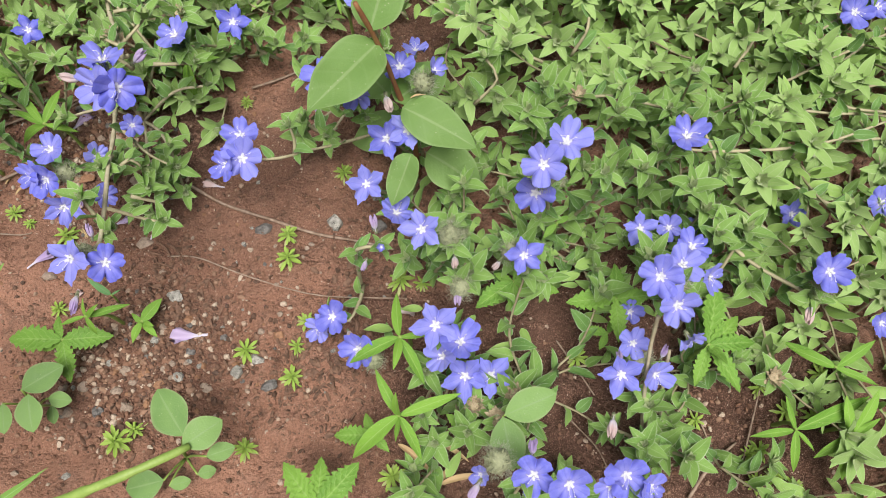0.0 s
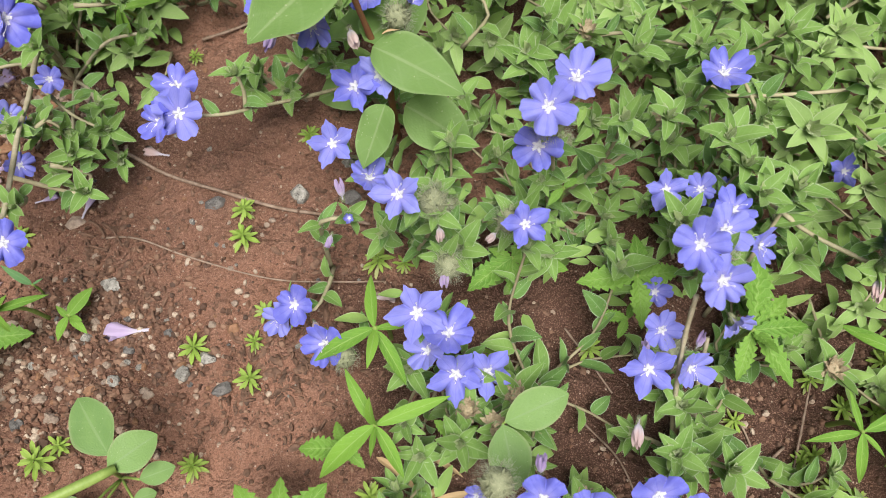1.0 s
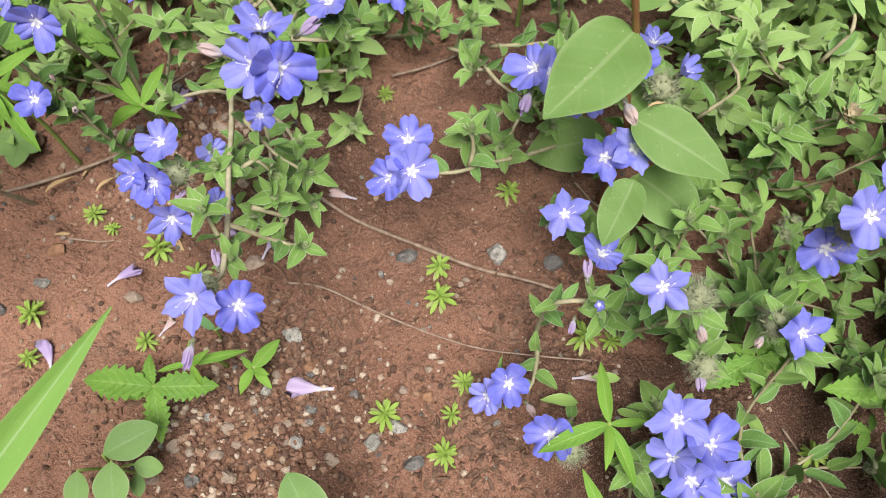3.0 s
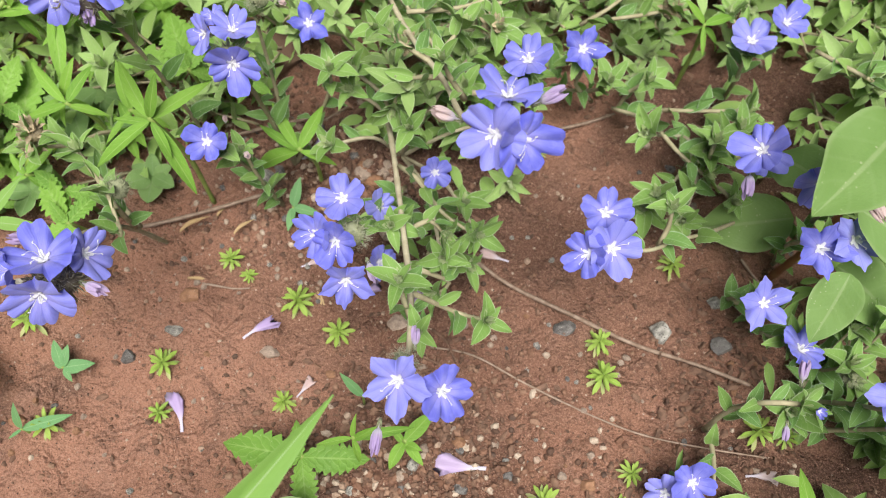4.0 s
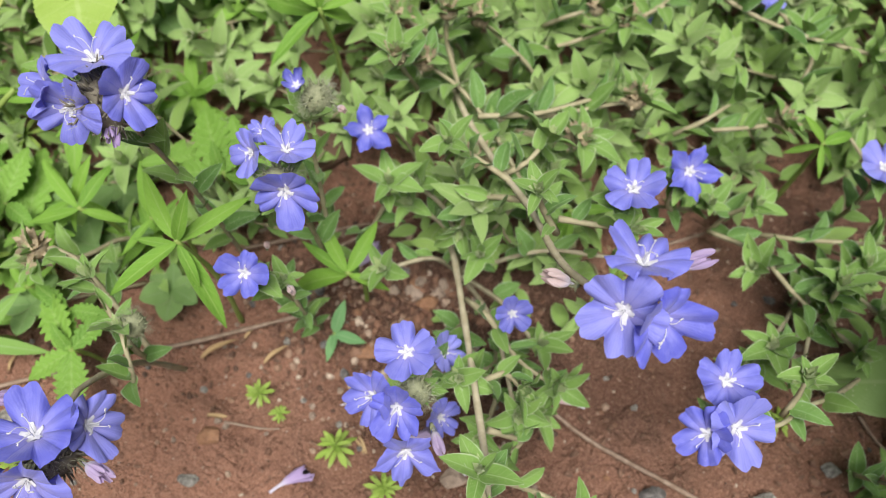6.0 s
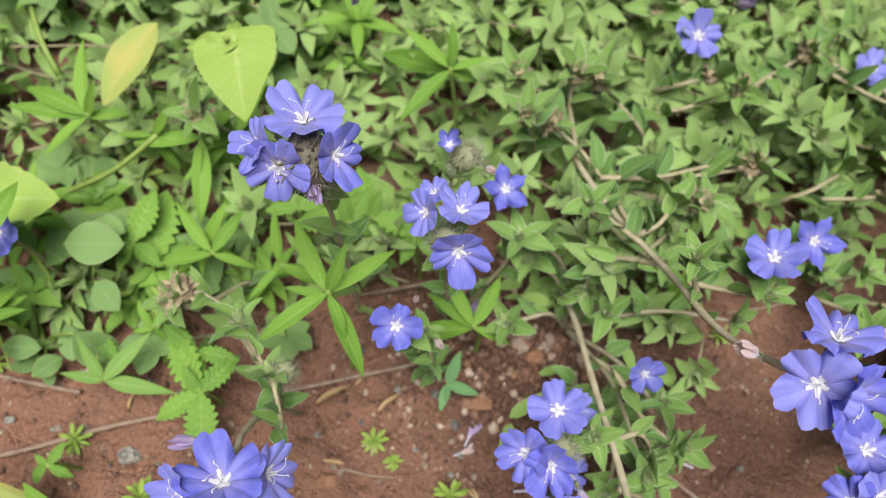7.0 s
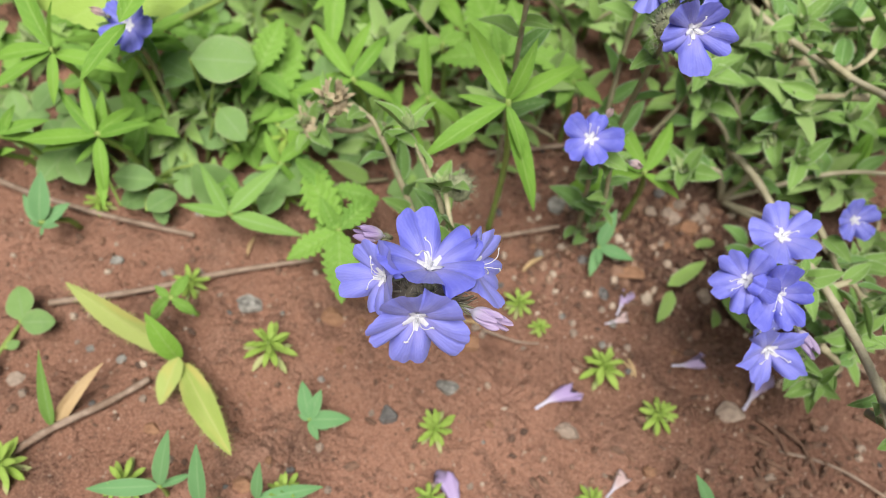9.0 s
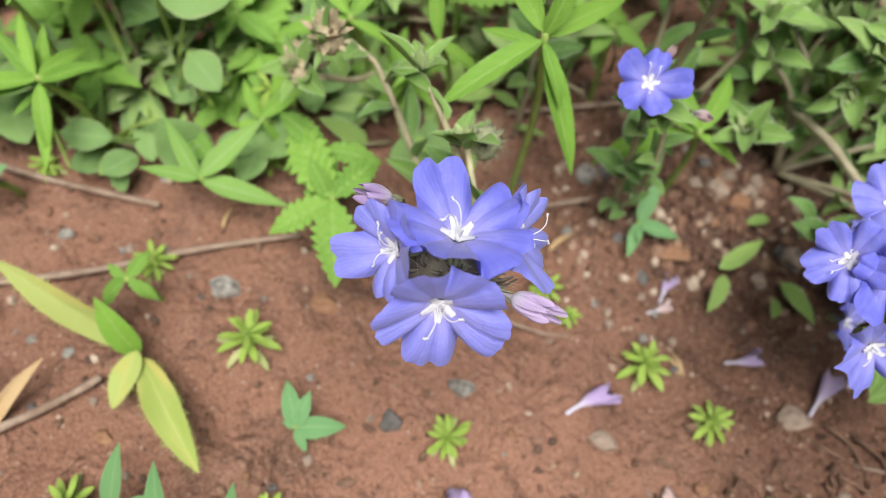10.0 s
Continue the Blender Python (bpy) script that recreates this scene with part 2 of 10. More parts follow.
STONE_BROWN = plain("brown_stone", (0.20, 0.10, 0.058), (0.33, 0.185, 0.11), 2.0, 0.8, bump_by=0.8, depth=0.0008, spots=0.3)
STONE_PALE = plain("pale_stone", (0.22, 0.165, 0.13), (0.38, 0.30, 0.245), 2.0, 0.8, bump_by=0.8, depth=0.0008, spots=0.35)
ROCK = plain("brown_rock", (0.112, 0.068, 0.048), (0.200, 0.128, 0.088), 1.2, 0.85, bump_by=0.8, depth=0.0006)


def pebble_material():
    m, nt, b = material("pebbles", 0.8, 0.3)
    rnd = random_of(nt, True)
    ramp = nt.nodes.new("ShaderNodeValToRGB")
    nt.links.new(rnd, ramp.inputs[0])
    stops = ((0.0, (0.075, 0.05, 0.04)), (0.28, (0.15, 0.078, 0.052)), (0.55, (0.21, 0.115, 0.078)), (0.80, (0.27, 0.17, 0.12)), (0.93, (0.44, 0.36, 0.29)))
    while len(ramp.color_ramp.elements) < len(stops):
        ramp.color_ramp.elements.new(0.5)
    for el, (p, c) in zip(ramp.color_ramp.elements, stops):
        el.position, el.color = p, (*c, 1)
    n = noise_node(nt, object_coords(nt), 900.0, 3.0)
    col = blend(nt, ramp_range(nt, n, 0.4, 0.75, 0.0, 0.5), ramp.outputs[0], (0.128, 0.072, 0.048))
    nt.links.new(col, b.inputs["Base Color"])
    bump(nt, b, n, 0.4, 0.0004)
    return m


PEBBLE = pebble_material()
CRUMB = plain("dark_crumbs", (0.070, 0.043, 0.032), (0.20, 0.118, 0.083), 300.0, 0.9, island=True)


def soil_material():
    m, nt, b = material("red_soil", 0.68, 0.3)
    co = object_coords(nt)
    big = noise_node(nt, co, 9.0, 3.0)
    mid = noise_node(nt, co, 55.0, 4.0, 0.6)
    fine = noise_node(nt, co, 420.0, 5.0, 0.72)
    grit = noise_node(nt, co, 1500.0, 2.0, 0.6)
    col = blend(nt, ramp_range(nt, big, 0.3, 0.7), (0.254, 0.127, 0.085), (0.375, 0.194, 0.134))
    col = blend(nt, ramp_range(nt, mid, 0.45, 0.75, 0.0, 0.55), col, (0.312, 0.180, 0.134))
    col = blend(nt, ramp_range(nt, fine, 0.56, 0.70, 0.0, 0.40), col, (0.150, 0.078, 0.055))
    stain = noise_node(nt, co, 24.0, 5.0, 0.7)
    col = blend(nt, ramp_range(nt, stain, 0.54, 0.70, 0.0, 0.62), col, (0.082, 0.050, 0.038))
    # dark ellipses: damp soil, and shade by the plants painted into the colour
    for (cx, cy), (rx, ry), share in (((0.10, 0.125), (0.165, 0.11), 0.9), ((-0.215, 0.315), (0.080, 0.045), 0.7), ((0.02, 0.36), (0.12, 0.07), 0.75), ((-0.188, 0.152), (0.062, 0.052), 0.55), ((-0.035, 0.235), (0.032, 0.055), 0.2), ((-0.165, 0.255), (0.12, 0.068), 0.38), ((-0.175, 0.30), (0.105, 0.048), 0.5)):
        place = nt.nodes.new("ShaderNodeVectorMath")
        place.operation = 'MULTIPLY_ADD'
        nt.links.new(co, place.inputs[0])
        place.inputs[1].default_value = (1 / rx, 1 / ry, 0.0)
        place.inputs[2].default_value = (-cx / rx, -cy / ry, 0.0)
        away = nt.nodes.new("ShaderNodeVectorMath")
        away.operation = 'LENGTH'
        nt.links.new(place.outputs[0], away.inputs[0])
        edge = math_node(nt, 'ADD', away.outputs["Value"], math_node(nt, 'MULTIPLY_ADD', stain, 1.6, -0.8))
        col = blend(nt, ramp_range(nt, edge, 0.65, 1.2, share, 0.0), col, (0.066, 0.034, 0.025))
    d, c = voronoi_node(nt, co, 210.0)
    dots = ramp_range(nt, d, 0.10, 0.16, 1.0, 0.0)
    keep = nt.nodes.new("ShaderNodeSeparateColor")
    nt.links.new(c, keep.inputs[0])
    sel = ramp_range(nt, keep.outputs[0], 0.5, 0.54)
    col = blend(nt, math_node(nt, 'MULTIPLY', dots, sel), col, (0.368, 0.232, 0.168))
    crumbs = noise_node(nt, co, 95.0, 4.0, 0.75)
    col = blend(nt, ramp_range(nt, crumbs, 0.56, 0.66, 0.0, 0.6), col, (0.095, 0.052, 0.038))
    d2, c2 = voronoi_node(nt, co, 480.0)
    pick = nt.nodes.new("ShaderNodeSeparateColor")
    nt.links.new(c2, pick.inputs[0])
    col = blend(nt, math_node(nt, 'MULTIPLY', ramp_range(nt, d2, 0.15, 0.24, 1.0, 0.0), ramp_range(nt, pick.outputs[1], 0.84, 0.88)), col, (0.062, 0.036, 0.028))
    col = blend(nt, math_node(nt, 'MULTIPLY', ramp_range(nt, d2, 0.18, 0.26, 1.0, 0.0), ramp_range(nt, pick.outputs[0], 0.92, 0.94)), col, (0.50, 0.40, 0.33))
    col = blend(nt, ramp_range(nt, grit, 0.52, 0.62, 0.0, 0.5), col, (0.44, 0.27, 0.20))
    col = blend(nt, ramp_range(nt, grit, 0.46, 0.38, 0.0, 0.5), col, (0.11, 0.055, 0.04))
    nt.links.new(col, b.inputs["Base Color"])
    h = math_node(nt, 'ADD', math_node(nt, 'MULTIPLY', fine, 1.0), math_node(nt, 'MULTIPLY', grit, 0.35))
    h = math_node(nt, 'ADD', h, math_node(nt, 'MULTIPLY', mid, 2.6))
    clods = noise_node(nt, co, 150.0, 3.0, 0.6)
    h = math_node(nt, 'ADD', h, math_node(nt, 'MULTIPLY', math_node(nt, 'ABSOLUTE', math_node(nt, 'MULTIPLY_ADD', clods, 2.0, -1.0)), 0.9))
    d3, _ = voronoi_node(nt, co, 360.0)
    h = math_node(nt, 'SUBTRACT', h, math_node(nt, 'MULTIPLY', d3, 0.5))
    bump(nt, b, h, 0.85, 0.0038)
    return m


SOIL = soil_material()

# ---- ground height ----
LATTICE = np.random.default_rng(7).random((64, 64))


def vnoise(x, y, size):
    """Smooth value noise from 0 to 1 with bumps of that size in metres."""
    x, y = np.asarray(x, float) / size, np.asarray(y, float) / size
    i, j = np.floor(x).astype(int), np.floor(y).astype(int)
    fx, fy = x - i, y - j
    fx, fy = fx * fx * (3 - 2 * fx), fy * fy * (3 - 2 * fy)
    a, b = LATTICE[i % 64, j % 64], LATTICE[(i + 1) % 64, j % 64]
    c, d = LATTICE[i % 64, (j + 1) % 64], LATTICE[(i + 1) % 64, (j + 1) % 64]
    return (a * (1 - fx) + b * fx) * (1 - fy) + (c * (1 - fx) + d * fx) * fy


def ground_height(x, y):
    """Lumps of five sizes; only the broad ones go on beyond the weeds."""
    away = np.hypot(np.maximum(np.abs(np.asarray(x, float) + 0.11) - 0.50, 0.0), np.maximum(np.abs(np.asarray(y, float) - 0.325) - 0.31, 0.0))
    near, wide = np.exp(-(away / 0.05) ** 2), np.exp(-(away / 0.5) ** 2)
    h = wide * 0.010 * (vnoise(x + 3.1, y + 1.7, 0.16) - 0.5) + near * 0.005 * (vnoise(x + 9.2, y + 4.4, 0.045) - 0.5)
    h = h + near * (0.0055 * (vnoise(x + 5.0, y + 2.0, 0.016) - 0.5) + 0.0040 * (vnoise(x + 1.0, y + 8.0, 0.0085) - 0.5))
    h = h + near * 0.0014 * (0.5 - np.abs(2 * vnoise(x + 2.0, y + 9.0, 0.012) - 1))
    return h + near * (0.0017 * (np.maximum(vnoise(x + 7.0, y + 3.0, 0.0047), 0.42) - 0.6) + 0.0009 * (vnoise(x + 4.0, y + 6.0, 0.0031) - 0.5))


def gz(x, y):
    return float(ground_height(x, y))


# ---- mesh helpers ----
def mesh_from(name, verts, faces, material_, uvs=None, smooth=True):
    me = bpy.data.meshes.new(name)
    me.from_pydata(verts, [], faces)
    if uvs is not None:
        layer = me.uv_layers.new(name="UVMap")
        order = np.empty(len(me.loops), dtype=np.int32)
        me.loops.foreach_get("vertex_index", order)
        layer.data.foreach_set("uv", np.asarray(uvs, dtype=np.float32)[order].ravel())
    me.materials.append(material_)
    if smooth:
        me.polygons.foreach_set("use_smooth", [True] * len(me.polygons))
    me.update()
    return me


def thing(name, at, label, category, group="", kind=""):
    ob = new(name)
    ob.empty_display_size = 0.01
    ob.matrix_world = Matrix.Translation(at)
    return tagged(ob, label, category, group, kind)


def child(name, me, parent, m=None, label=""):
    """A mesh as a part of a thing, or of a part; m is in the parent's own space."""
    ob = new(name, me)
    ob.parent = parent
    if m is not None:
        ob.matrix_basis = m
    if label:
        ob["label"] = label
    return ob


def spline(points, step=0.004):
    """A smooth line through the points."""
    p = [Vector(q) for q in points]
    if len(p) == 2:
        p = [p[0], p[0].lerp(p[1], 0.5), p[1]]
    p = [2 * p[0] - p[1], *p, 2 * p[-1] - p[-2]]
    out = []
    for a, b, c, d in zip(p, p[1:], p[2:], p[3:]):
        n = max(2, int((c - b).length / step))
        for k in range(n):
            t = k / n
            out.append(0.5 * (2 * b + (c - a) * t + (2 * a - 5 * b + 4 * c - d) * t * t + (3 * b - a - 3 * c + d) * t ** 3))
    out.append(p[-2])
    return out


class Soup:
    """Collects vertices and faces for one mesh."""

    def __init__(self):
        self.v, self.f, self.uv = [], [], []

    def add(self, verts, faces, uvs=None):
        n = len(self.v)
        self.v += [tuple(q) for q in verts]
        self.f += [tuple(n + k for k in face) for face in faces]
        self.uv += list(uvs) if uvs is not None else [(0.5, 0.5)] * len(verts)

    def tube(self, pts, r0, r1, sides=6, wobble=0.0, rnd=None, cap=True):
        verts, faces = [], []
        n = len(pts)
        for k, p in enumerate(pts):
            d = (pts[min(k + 1, n - 1)] - pts[max(k - 1, 0)]).normalized()
            a = d.orthogonal().normalized() if k == 0 else (a - d * a.dot(d)).normalized()
            b = d.cross(a)
            r = r0 + (r1 - r0) * k / max(1, n - 1)
            if wobble and rnd:
                r *= 1 + wobble * (rnd.random() - 0.5)
            for s in range(sides):
                w = 2 * math.pi * s / sides
                verts.append(p + r * (math.cos(w) * a + math.sin(w) * b))
        for k in range(n - 1):
            for s in range(sides):
                t = (s + 1) % sides
                faces.append((k * sides + s, k * sides + t, (k + 1) * sides + t, (k + 1) * sides + s))
        if cap:
            faces += [tuple(range(sides - 1, -1, -1)), tuple((n - 1) * sides + s for s in range(sides))]
        self.add(verts, faces)

    def hair(self, base, way, length, width):
        side = way.orthogonal().normalized() * width
        mid = base + way * length * 0.5
        self.add([base - side, base + side, base + way * length, mid], [(0, 1, 2)])

    def mesh(self, name, material_, smooth=True):
        return mesh_from(name, self.v, self.f, material_, self.uv, smooth)


def leaf_shape(profile, nu=4, nv=8, fold=0.25, curl=0.25, wave=0.0, twist=0.0, seed=0, puff=0.0):
    """Vertices, faces and UVs of a leaf of length 1 along +y, its face to +z. profile(v): half its width."""
    rnd = random.Random(seed)
    ph = rnd.random() * 6.3
    verts, uvs, faces = [], [], []
    for j in range(nv + 1):
        v = j / nv
        half = profile(v)
        for i in range(nu + 1):
            u = 2 * i / nu - 1
            x = u * half
            z = fold * abs(x) - curl * v * v + wave * math.sin(9 * v + ph + (1.7 if u > 0 else 0)) * abs(u) * half
            z += puff * math.sin(7 * 6.283 * (v - 0.22 * abs(u))) * (1 - abs(u)) * half
            x += twist * v * v * 0.3
            verts.append((x, v * (1 - 0.35 * curl * v), z))
            uvs.append((0.5 + 0.5 * u, v))
    for j in range(nv):
        for i in range(nu):
            a = j * (nu + 1) + i
            faces.append((a, a + 1, a + nu + 2, a + nu + 1))
    return verts, faces, uvs


def ovate(w, peak=0.42, tip=1.0):
    def f(v):
        if v <= 0 or v >= 1:
            return 0.004
        a = v / peak if v < peak else (1 - v) / (1 - peak)
        return w * max(0.02, math.sin(a * math.pi / 2) ** (0.75 if v < peak else tip))
    return f


def elliptic(w, a=0.8, b=0.78):
    """A smooth lens: a and b tell how full its base and its tip are."""
    p = a / (a + b)

    def f(v):
        if v <= 0 or v >= 1:
            return 0.004
        return w * (v / p) ** a * ((1 - v) / (1 - p)) ** b
    return f


def toothed(w, teeth=8, depth=0.2, peak=0.42):
    base = ovate(w, peak, 0.9)

    def f(v):
        s = (v * teeth) % 1.0
        return base(v) * (1 - depth * (s ** 1.4 if 0.04 < v < 0.97 else 0))
    return f


def leaf_mesh(name, material_, shape, hairs=0, reach=0.05, thick=0.0045):
    """A leaf; with hairs, a fringe of fine hairs along its edge."""
    verts, faces, uvs = [list(q) for q in shape]
    if hairs:
        rnd = random.Random(hairs)
        rows = len({uv[1] for uv in uvs})
        across = len(verts) // rows
        for side in (0, across - 1):
            for _ in range(hairs):
                t = rnd.uniform(0.06, 0.98) * (rows - 1)
                j = min(int(t), rows - 2)
                a, b = Vector(verts[j * across + side]), Vector(verts[(j + 1) * across + side])
                at, along = a.lerp(b, t - j), (b - a).normalized()
                out = Vector((-1 if side == 0 else 1, 0, 0))
                tip = at + (out + along * rnd.uniform(0.0, 0.9) + Vector((0, 0, rnd.uniform(-0.3, 0.5)))).normalized() * reach * rnd.uniform(0.5, 1.1)
                n = len(verts)
                verts += [tuple(at - along * thick), tuple(at + along * thick), tuple(tip)]
                uvs += [(0.0, 0.5)] * 3
                faces.append((n, n + 1, n + 2))
    return mesh_from(name, verts, faces, material_, uvs)


SHAPES = [leaf_shape(elliptic(w, a, b), 4, 8, f, c, wv, tw, k) for k, (w, a, b, f, c, wv, tw) in enumerate((
    (0.215, 0.6, 0.88, 0.45, 0.18, 0.12, 0.1), (0.240, 0.55, 0.85, 0.4, 0.34, 0.15, -0.2), (0.195, 0.7, 0.95, 0.6, 0.10, 0.10, 0.3),
    (0.250, 0.55, 0.9, 0.38, 0.42, 0.18, 0.0), (0.215, 0.6, 0.85, 0.7, -0.08, 0.1, -0.3), (0.230, 0.6, 0.95, 0.5, 0.24, 0.22, 0.2)))]
FAR_SHAPES = [leaf_shape(elliptic(w, 0.6, 0.88), 2, 6, f, c, 0.12, t, k) for k, (w, f, c, t) in enumerate(((0.180, 0.32, 0.2, 0.2), (0.205, 0.28, 0.36, -0.2), (0.160, 0.5, 0.1, 0.0), (0.195, 0.35, 0.25, 0.3), (0.190, 0.3, -0.1, -0.3), (0.170, 0.55, 0.4, 0.0)))]
LEAVES = [leaf_mesh("leaf", LEAF, s, 28, 0.05, 0.0022) for s in SHAPES]
YOUNG = [leaf_mesh("young_leaf", LEAF_YOUNG, s, 28, 0.06, 0.0022) for s in SHAPES]
LANCES = [leaf_mesh("lance_leaf", LANCE, leaf_shape(elliptic(w, 0.7, 0.95), 4, 12, 0.35, c, 0.08, tw, k)) for k, (w, c, tw) in enumerate(((0.102, 0.18, 0.05), (0.114, 0.3, -0.1), (0.092, 0.08, 0.1)))]
TOOTHED = [leaf_mesh("toothed_leaf", SERRATE, leaf_shape(toothed(w, n, 0.36), 6, 54, 0.22, c, 0.10, 0.0, k, 0.15), 40, 0.03, 0.002) for k, (w, n, c) in enumerate(((0.230, 8, 0.2), (0.212, 8, 0.32), (0.245, 9, 0.12)))]
BROADS = [leaf_mesh("broad_leaf", BROAD, leaf_shape(elliptic(0.29, 0.55, 0.9), 10, 28, 0.14, c, 0.16, 0.15, k, 0.015)) for k, c in enumerate((0.12, 0.22))]
ROUNDS = [leaf_mesh("round_leaf", ROUND, leaf_shape(ovate(w, 0.46, 0.68), 6, 12, 0.16, c, 0.07, 0.0, k)) for k, (w, c) in enumerate(((0.32, 0.1), (0.35, 0.18)))]
BLADES = [leaf_mesh("blade", BLADE, leaf_shape(ovate(0.1, 0.3, 1.0), 4, 14, 0.3, c, 0.04, 0.0, k)) for k, c in enumerate((0.1, 0.35))]
PALES = [leaf_mesh("pale_leaf", PALE_LEAF, leaf_shape(toothed(0.28, 13, 0.10, 0.4), 8, 52, 0.15, 0.25, 0.2, 0.1, 3, 0.04))]
TRIANGULAR = [leaf_mesh("pale_leaf", PALE_LEAF, leaf_shape(toothed(0.44, 15, 0.05, 0.14), 8, 60, 0.12, 0.2, 0.12, 0.05, 8, 0.03))]
YELLOWS = [leaf_mesh("yellowing_leaf", YELLOW_LEAF, leaf_shape(elliptic(0.13, 0.7, 0.85), 6, 14, 0.3, 0.2, 0.1, 0.0, 4), 110, 0.05, 0.0012)]
DRIES = [leaf_mesh("dry_leaf", DRY_LEAF, leaf_shape(elliptic(0.065, 0.45, 0.8), 4, 12, 0.7, 0.3, 0.4, 0.5, 5))]
GREYS = [leaf_mesh("bluish_leaf", GREY_LEAF, leaf_shape(elliptic(0.13, 0.6, 0.95), 4, 10, 0.3, 0.1, 0.04, 0.0, 6))]
SPROUTS = [leaf_mesh("seedling_leaf", SEEDLING, leaf_shape(elliptic(0.098, 1.0, 0.6), 2, 6, 0.4, c, 0.0, 0.0, k)) for k, c in enumerate((0.15, 0.4))]
OLD_SPROUTS = [leaf_mesh("seedling_leaf", SEEDLING_OLD, leaf_shape(elliptic(0.10, 1.0, 0.6), 2, 6, 0.4, c, 0.1, 0.0, k)) for k, c in enumerate((0.2, 0.45))]


def leaf_frame(base, way, face, length, width=1.0):
    """The pose of a leaf that starts at base, runs along way and turns its face to face."""
    y = Vector(way).normalized()
    z = Vector(face) - y * Vector(face).dot(y)
    z = z.normalized() if z.length > 1e-4 else y.orthogonal().normalized()
    x = y.cross(z)
    m = Matrix((x, y, z)).transposed().to_4x4()
    return Matrix.Translation(base) @ m @ Matrix.Diagonal((length * width, length, length, 1))


def put_leaf(parent, me, base, tip, face=(0, -0.3, 1), width=1.0, name="leaf", label=""):
    """A leaf from base to tip, in world places."""
    at = parent.matrix_basis.translation
    way = Vector(tip) - Vector(base)
    return child(name, me, parent, leaf_frame(Vector(base) - at, way, face, way.length, width), label)


def put_stem(parent, points, r0, r1, material_=None, name="stem", rnd=None, hairs=0, step=0.005):
    at = parent.matrix_basis.translation
    line = [p - at for p in spline(points, step)]
    s = Soup()
    s.tube(line, r0, r1, 6, 0.25, rnd or random)
    ob = child(name, s.mesh("stem", material_ or STEM), parent)
    if hairs:
        h = Soup()
        r = rnd or random
        for _ in range(hairs):
            k = r.randrange(len(line) - 1)
            p = line[k].lerp(line[k + 1], r.random())
            w = Vector((r.uniform(-1, 1), r.uniform(-1, 1), r.uniform(-1, 1))).normalized()
            h.hair(p + w * r1, w, r.uniform(0.0008, 0.0018), 0.00006)
        child("stem_hair", h.mesh("stem_hair", HAIR, False), ob)
    return [p + at for p in line]


# ---- flowers ----
BUDLETS = [leaf_shape(elliptic(w, 0.7, 0.8), 2, 3, 0.5, c, 0.0, 0.0, k) for k, (w, c) in enumerate(((0.16, -0.25), (0.19, -0.1), (0.14, 0.1)))]


def petal_height(r):
    """Height of the funnel at the radius r of a flower of radius 1."""
    return -0.5 + 0.5 * max(0.0, (r - 0.09) / 0.91) ** 0.82 if r > 0.09 else -0.5 - (0.09 - r) * 7.0


def corolla_mesh(seed, material_, pointed=0.0, closed=0.0):
    rnd = random.Random(seed)
    na, rings = 120, (0.04, 0.055, 0.09, 0.16, 0.26, 0.36, 0.46, 0.56, 0.66, 0.76, 0.86, 0.94, 1.0)
    lobes = [(rnd.uniform(-0.22, 0.15), rnd.uniform(0.88, 1.06), rnd.uniform(-0.1, 0.1), rnd.uniform(0.02, 0.10), rnd.uniform(-0.14, 0.14)) for _ in range(5)]
    verts, uvs, faces = [], [], []
    for k, s in enumerate(rings):
        for a in range(na):
            q = 5 * a / na
            lobe, phi = int(q), 2 * (q - int(q)) - 1
            tilt, grow, skew, notch, lean = lobes[lobe]
            lim = 0.66 - 0.04 * pointed + (0.35 + 0.04 * pointed) * max(0.0, 1 - abs(phi + skew) ** (3.2 - 1.3 * pointed)) - (notch - 0.28 * pointed) * math.exp(-(phi / 0.13) ** 2)
            lim += 0.018 * math.sin(11 * phi + 2.1 * lobe + seed) + rnd.uniform(-0.012, 0.012) * (s > 0.9)
            lim = max(0.5, lim) * grow
            r = s if s < 0.2 else 0.2 + (s - 0.2) * (lim - 0.2) / 0.8
            z = petal_height(r)
            if s > 0.2:
                w = (s - 0.2) / 0.8
                z += w * w * (tilt - 0.12 * abs(phi) ** 2 + lean * phi) - 0.10 * w * math.exp(-((1 - abs(phi)) / 0.16) ** 2)
                z += 0.075 * w * (1 - abs(2 * abs(phi) - 1)) - 0.04 * w * math.exp(-(phi / 0.10) ** 2) - 0.02 * w
                z += 0.025 * w * w * math.sin(7 * phi + 3 * lobe + seed) - 0.06 * max(0.0, s - 0.8) / 0.2 * abs(math.sin(2 * lobe + seed))
                if closed:
                    z += closed * w ** 1.3
                    r *= 1 - 0.75 * closed * w
                    r *= 1 + 0.22 * closed * w * math.sin(10 * math.pi * q / 5 + 5 * w + seed)
            th = 2 * math.pi * a / na
            verts.append((r * math.cos(th), r * math.sin(th), z))
            uvs.append((0.5 + 0.5 * phi, s))
    for k in range(len(rings) - 1):
        for a in range(na):
            b = (a + 1) % na
            faces.append((k * na + a, k * na + b, (k + 1) * na + b, (k + 1) * na + a))
    return mesh_from("corolla", verts, faces, material_, uvs)


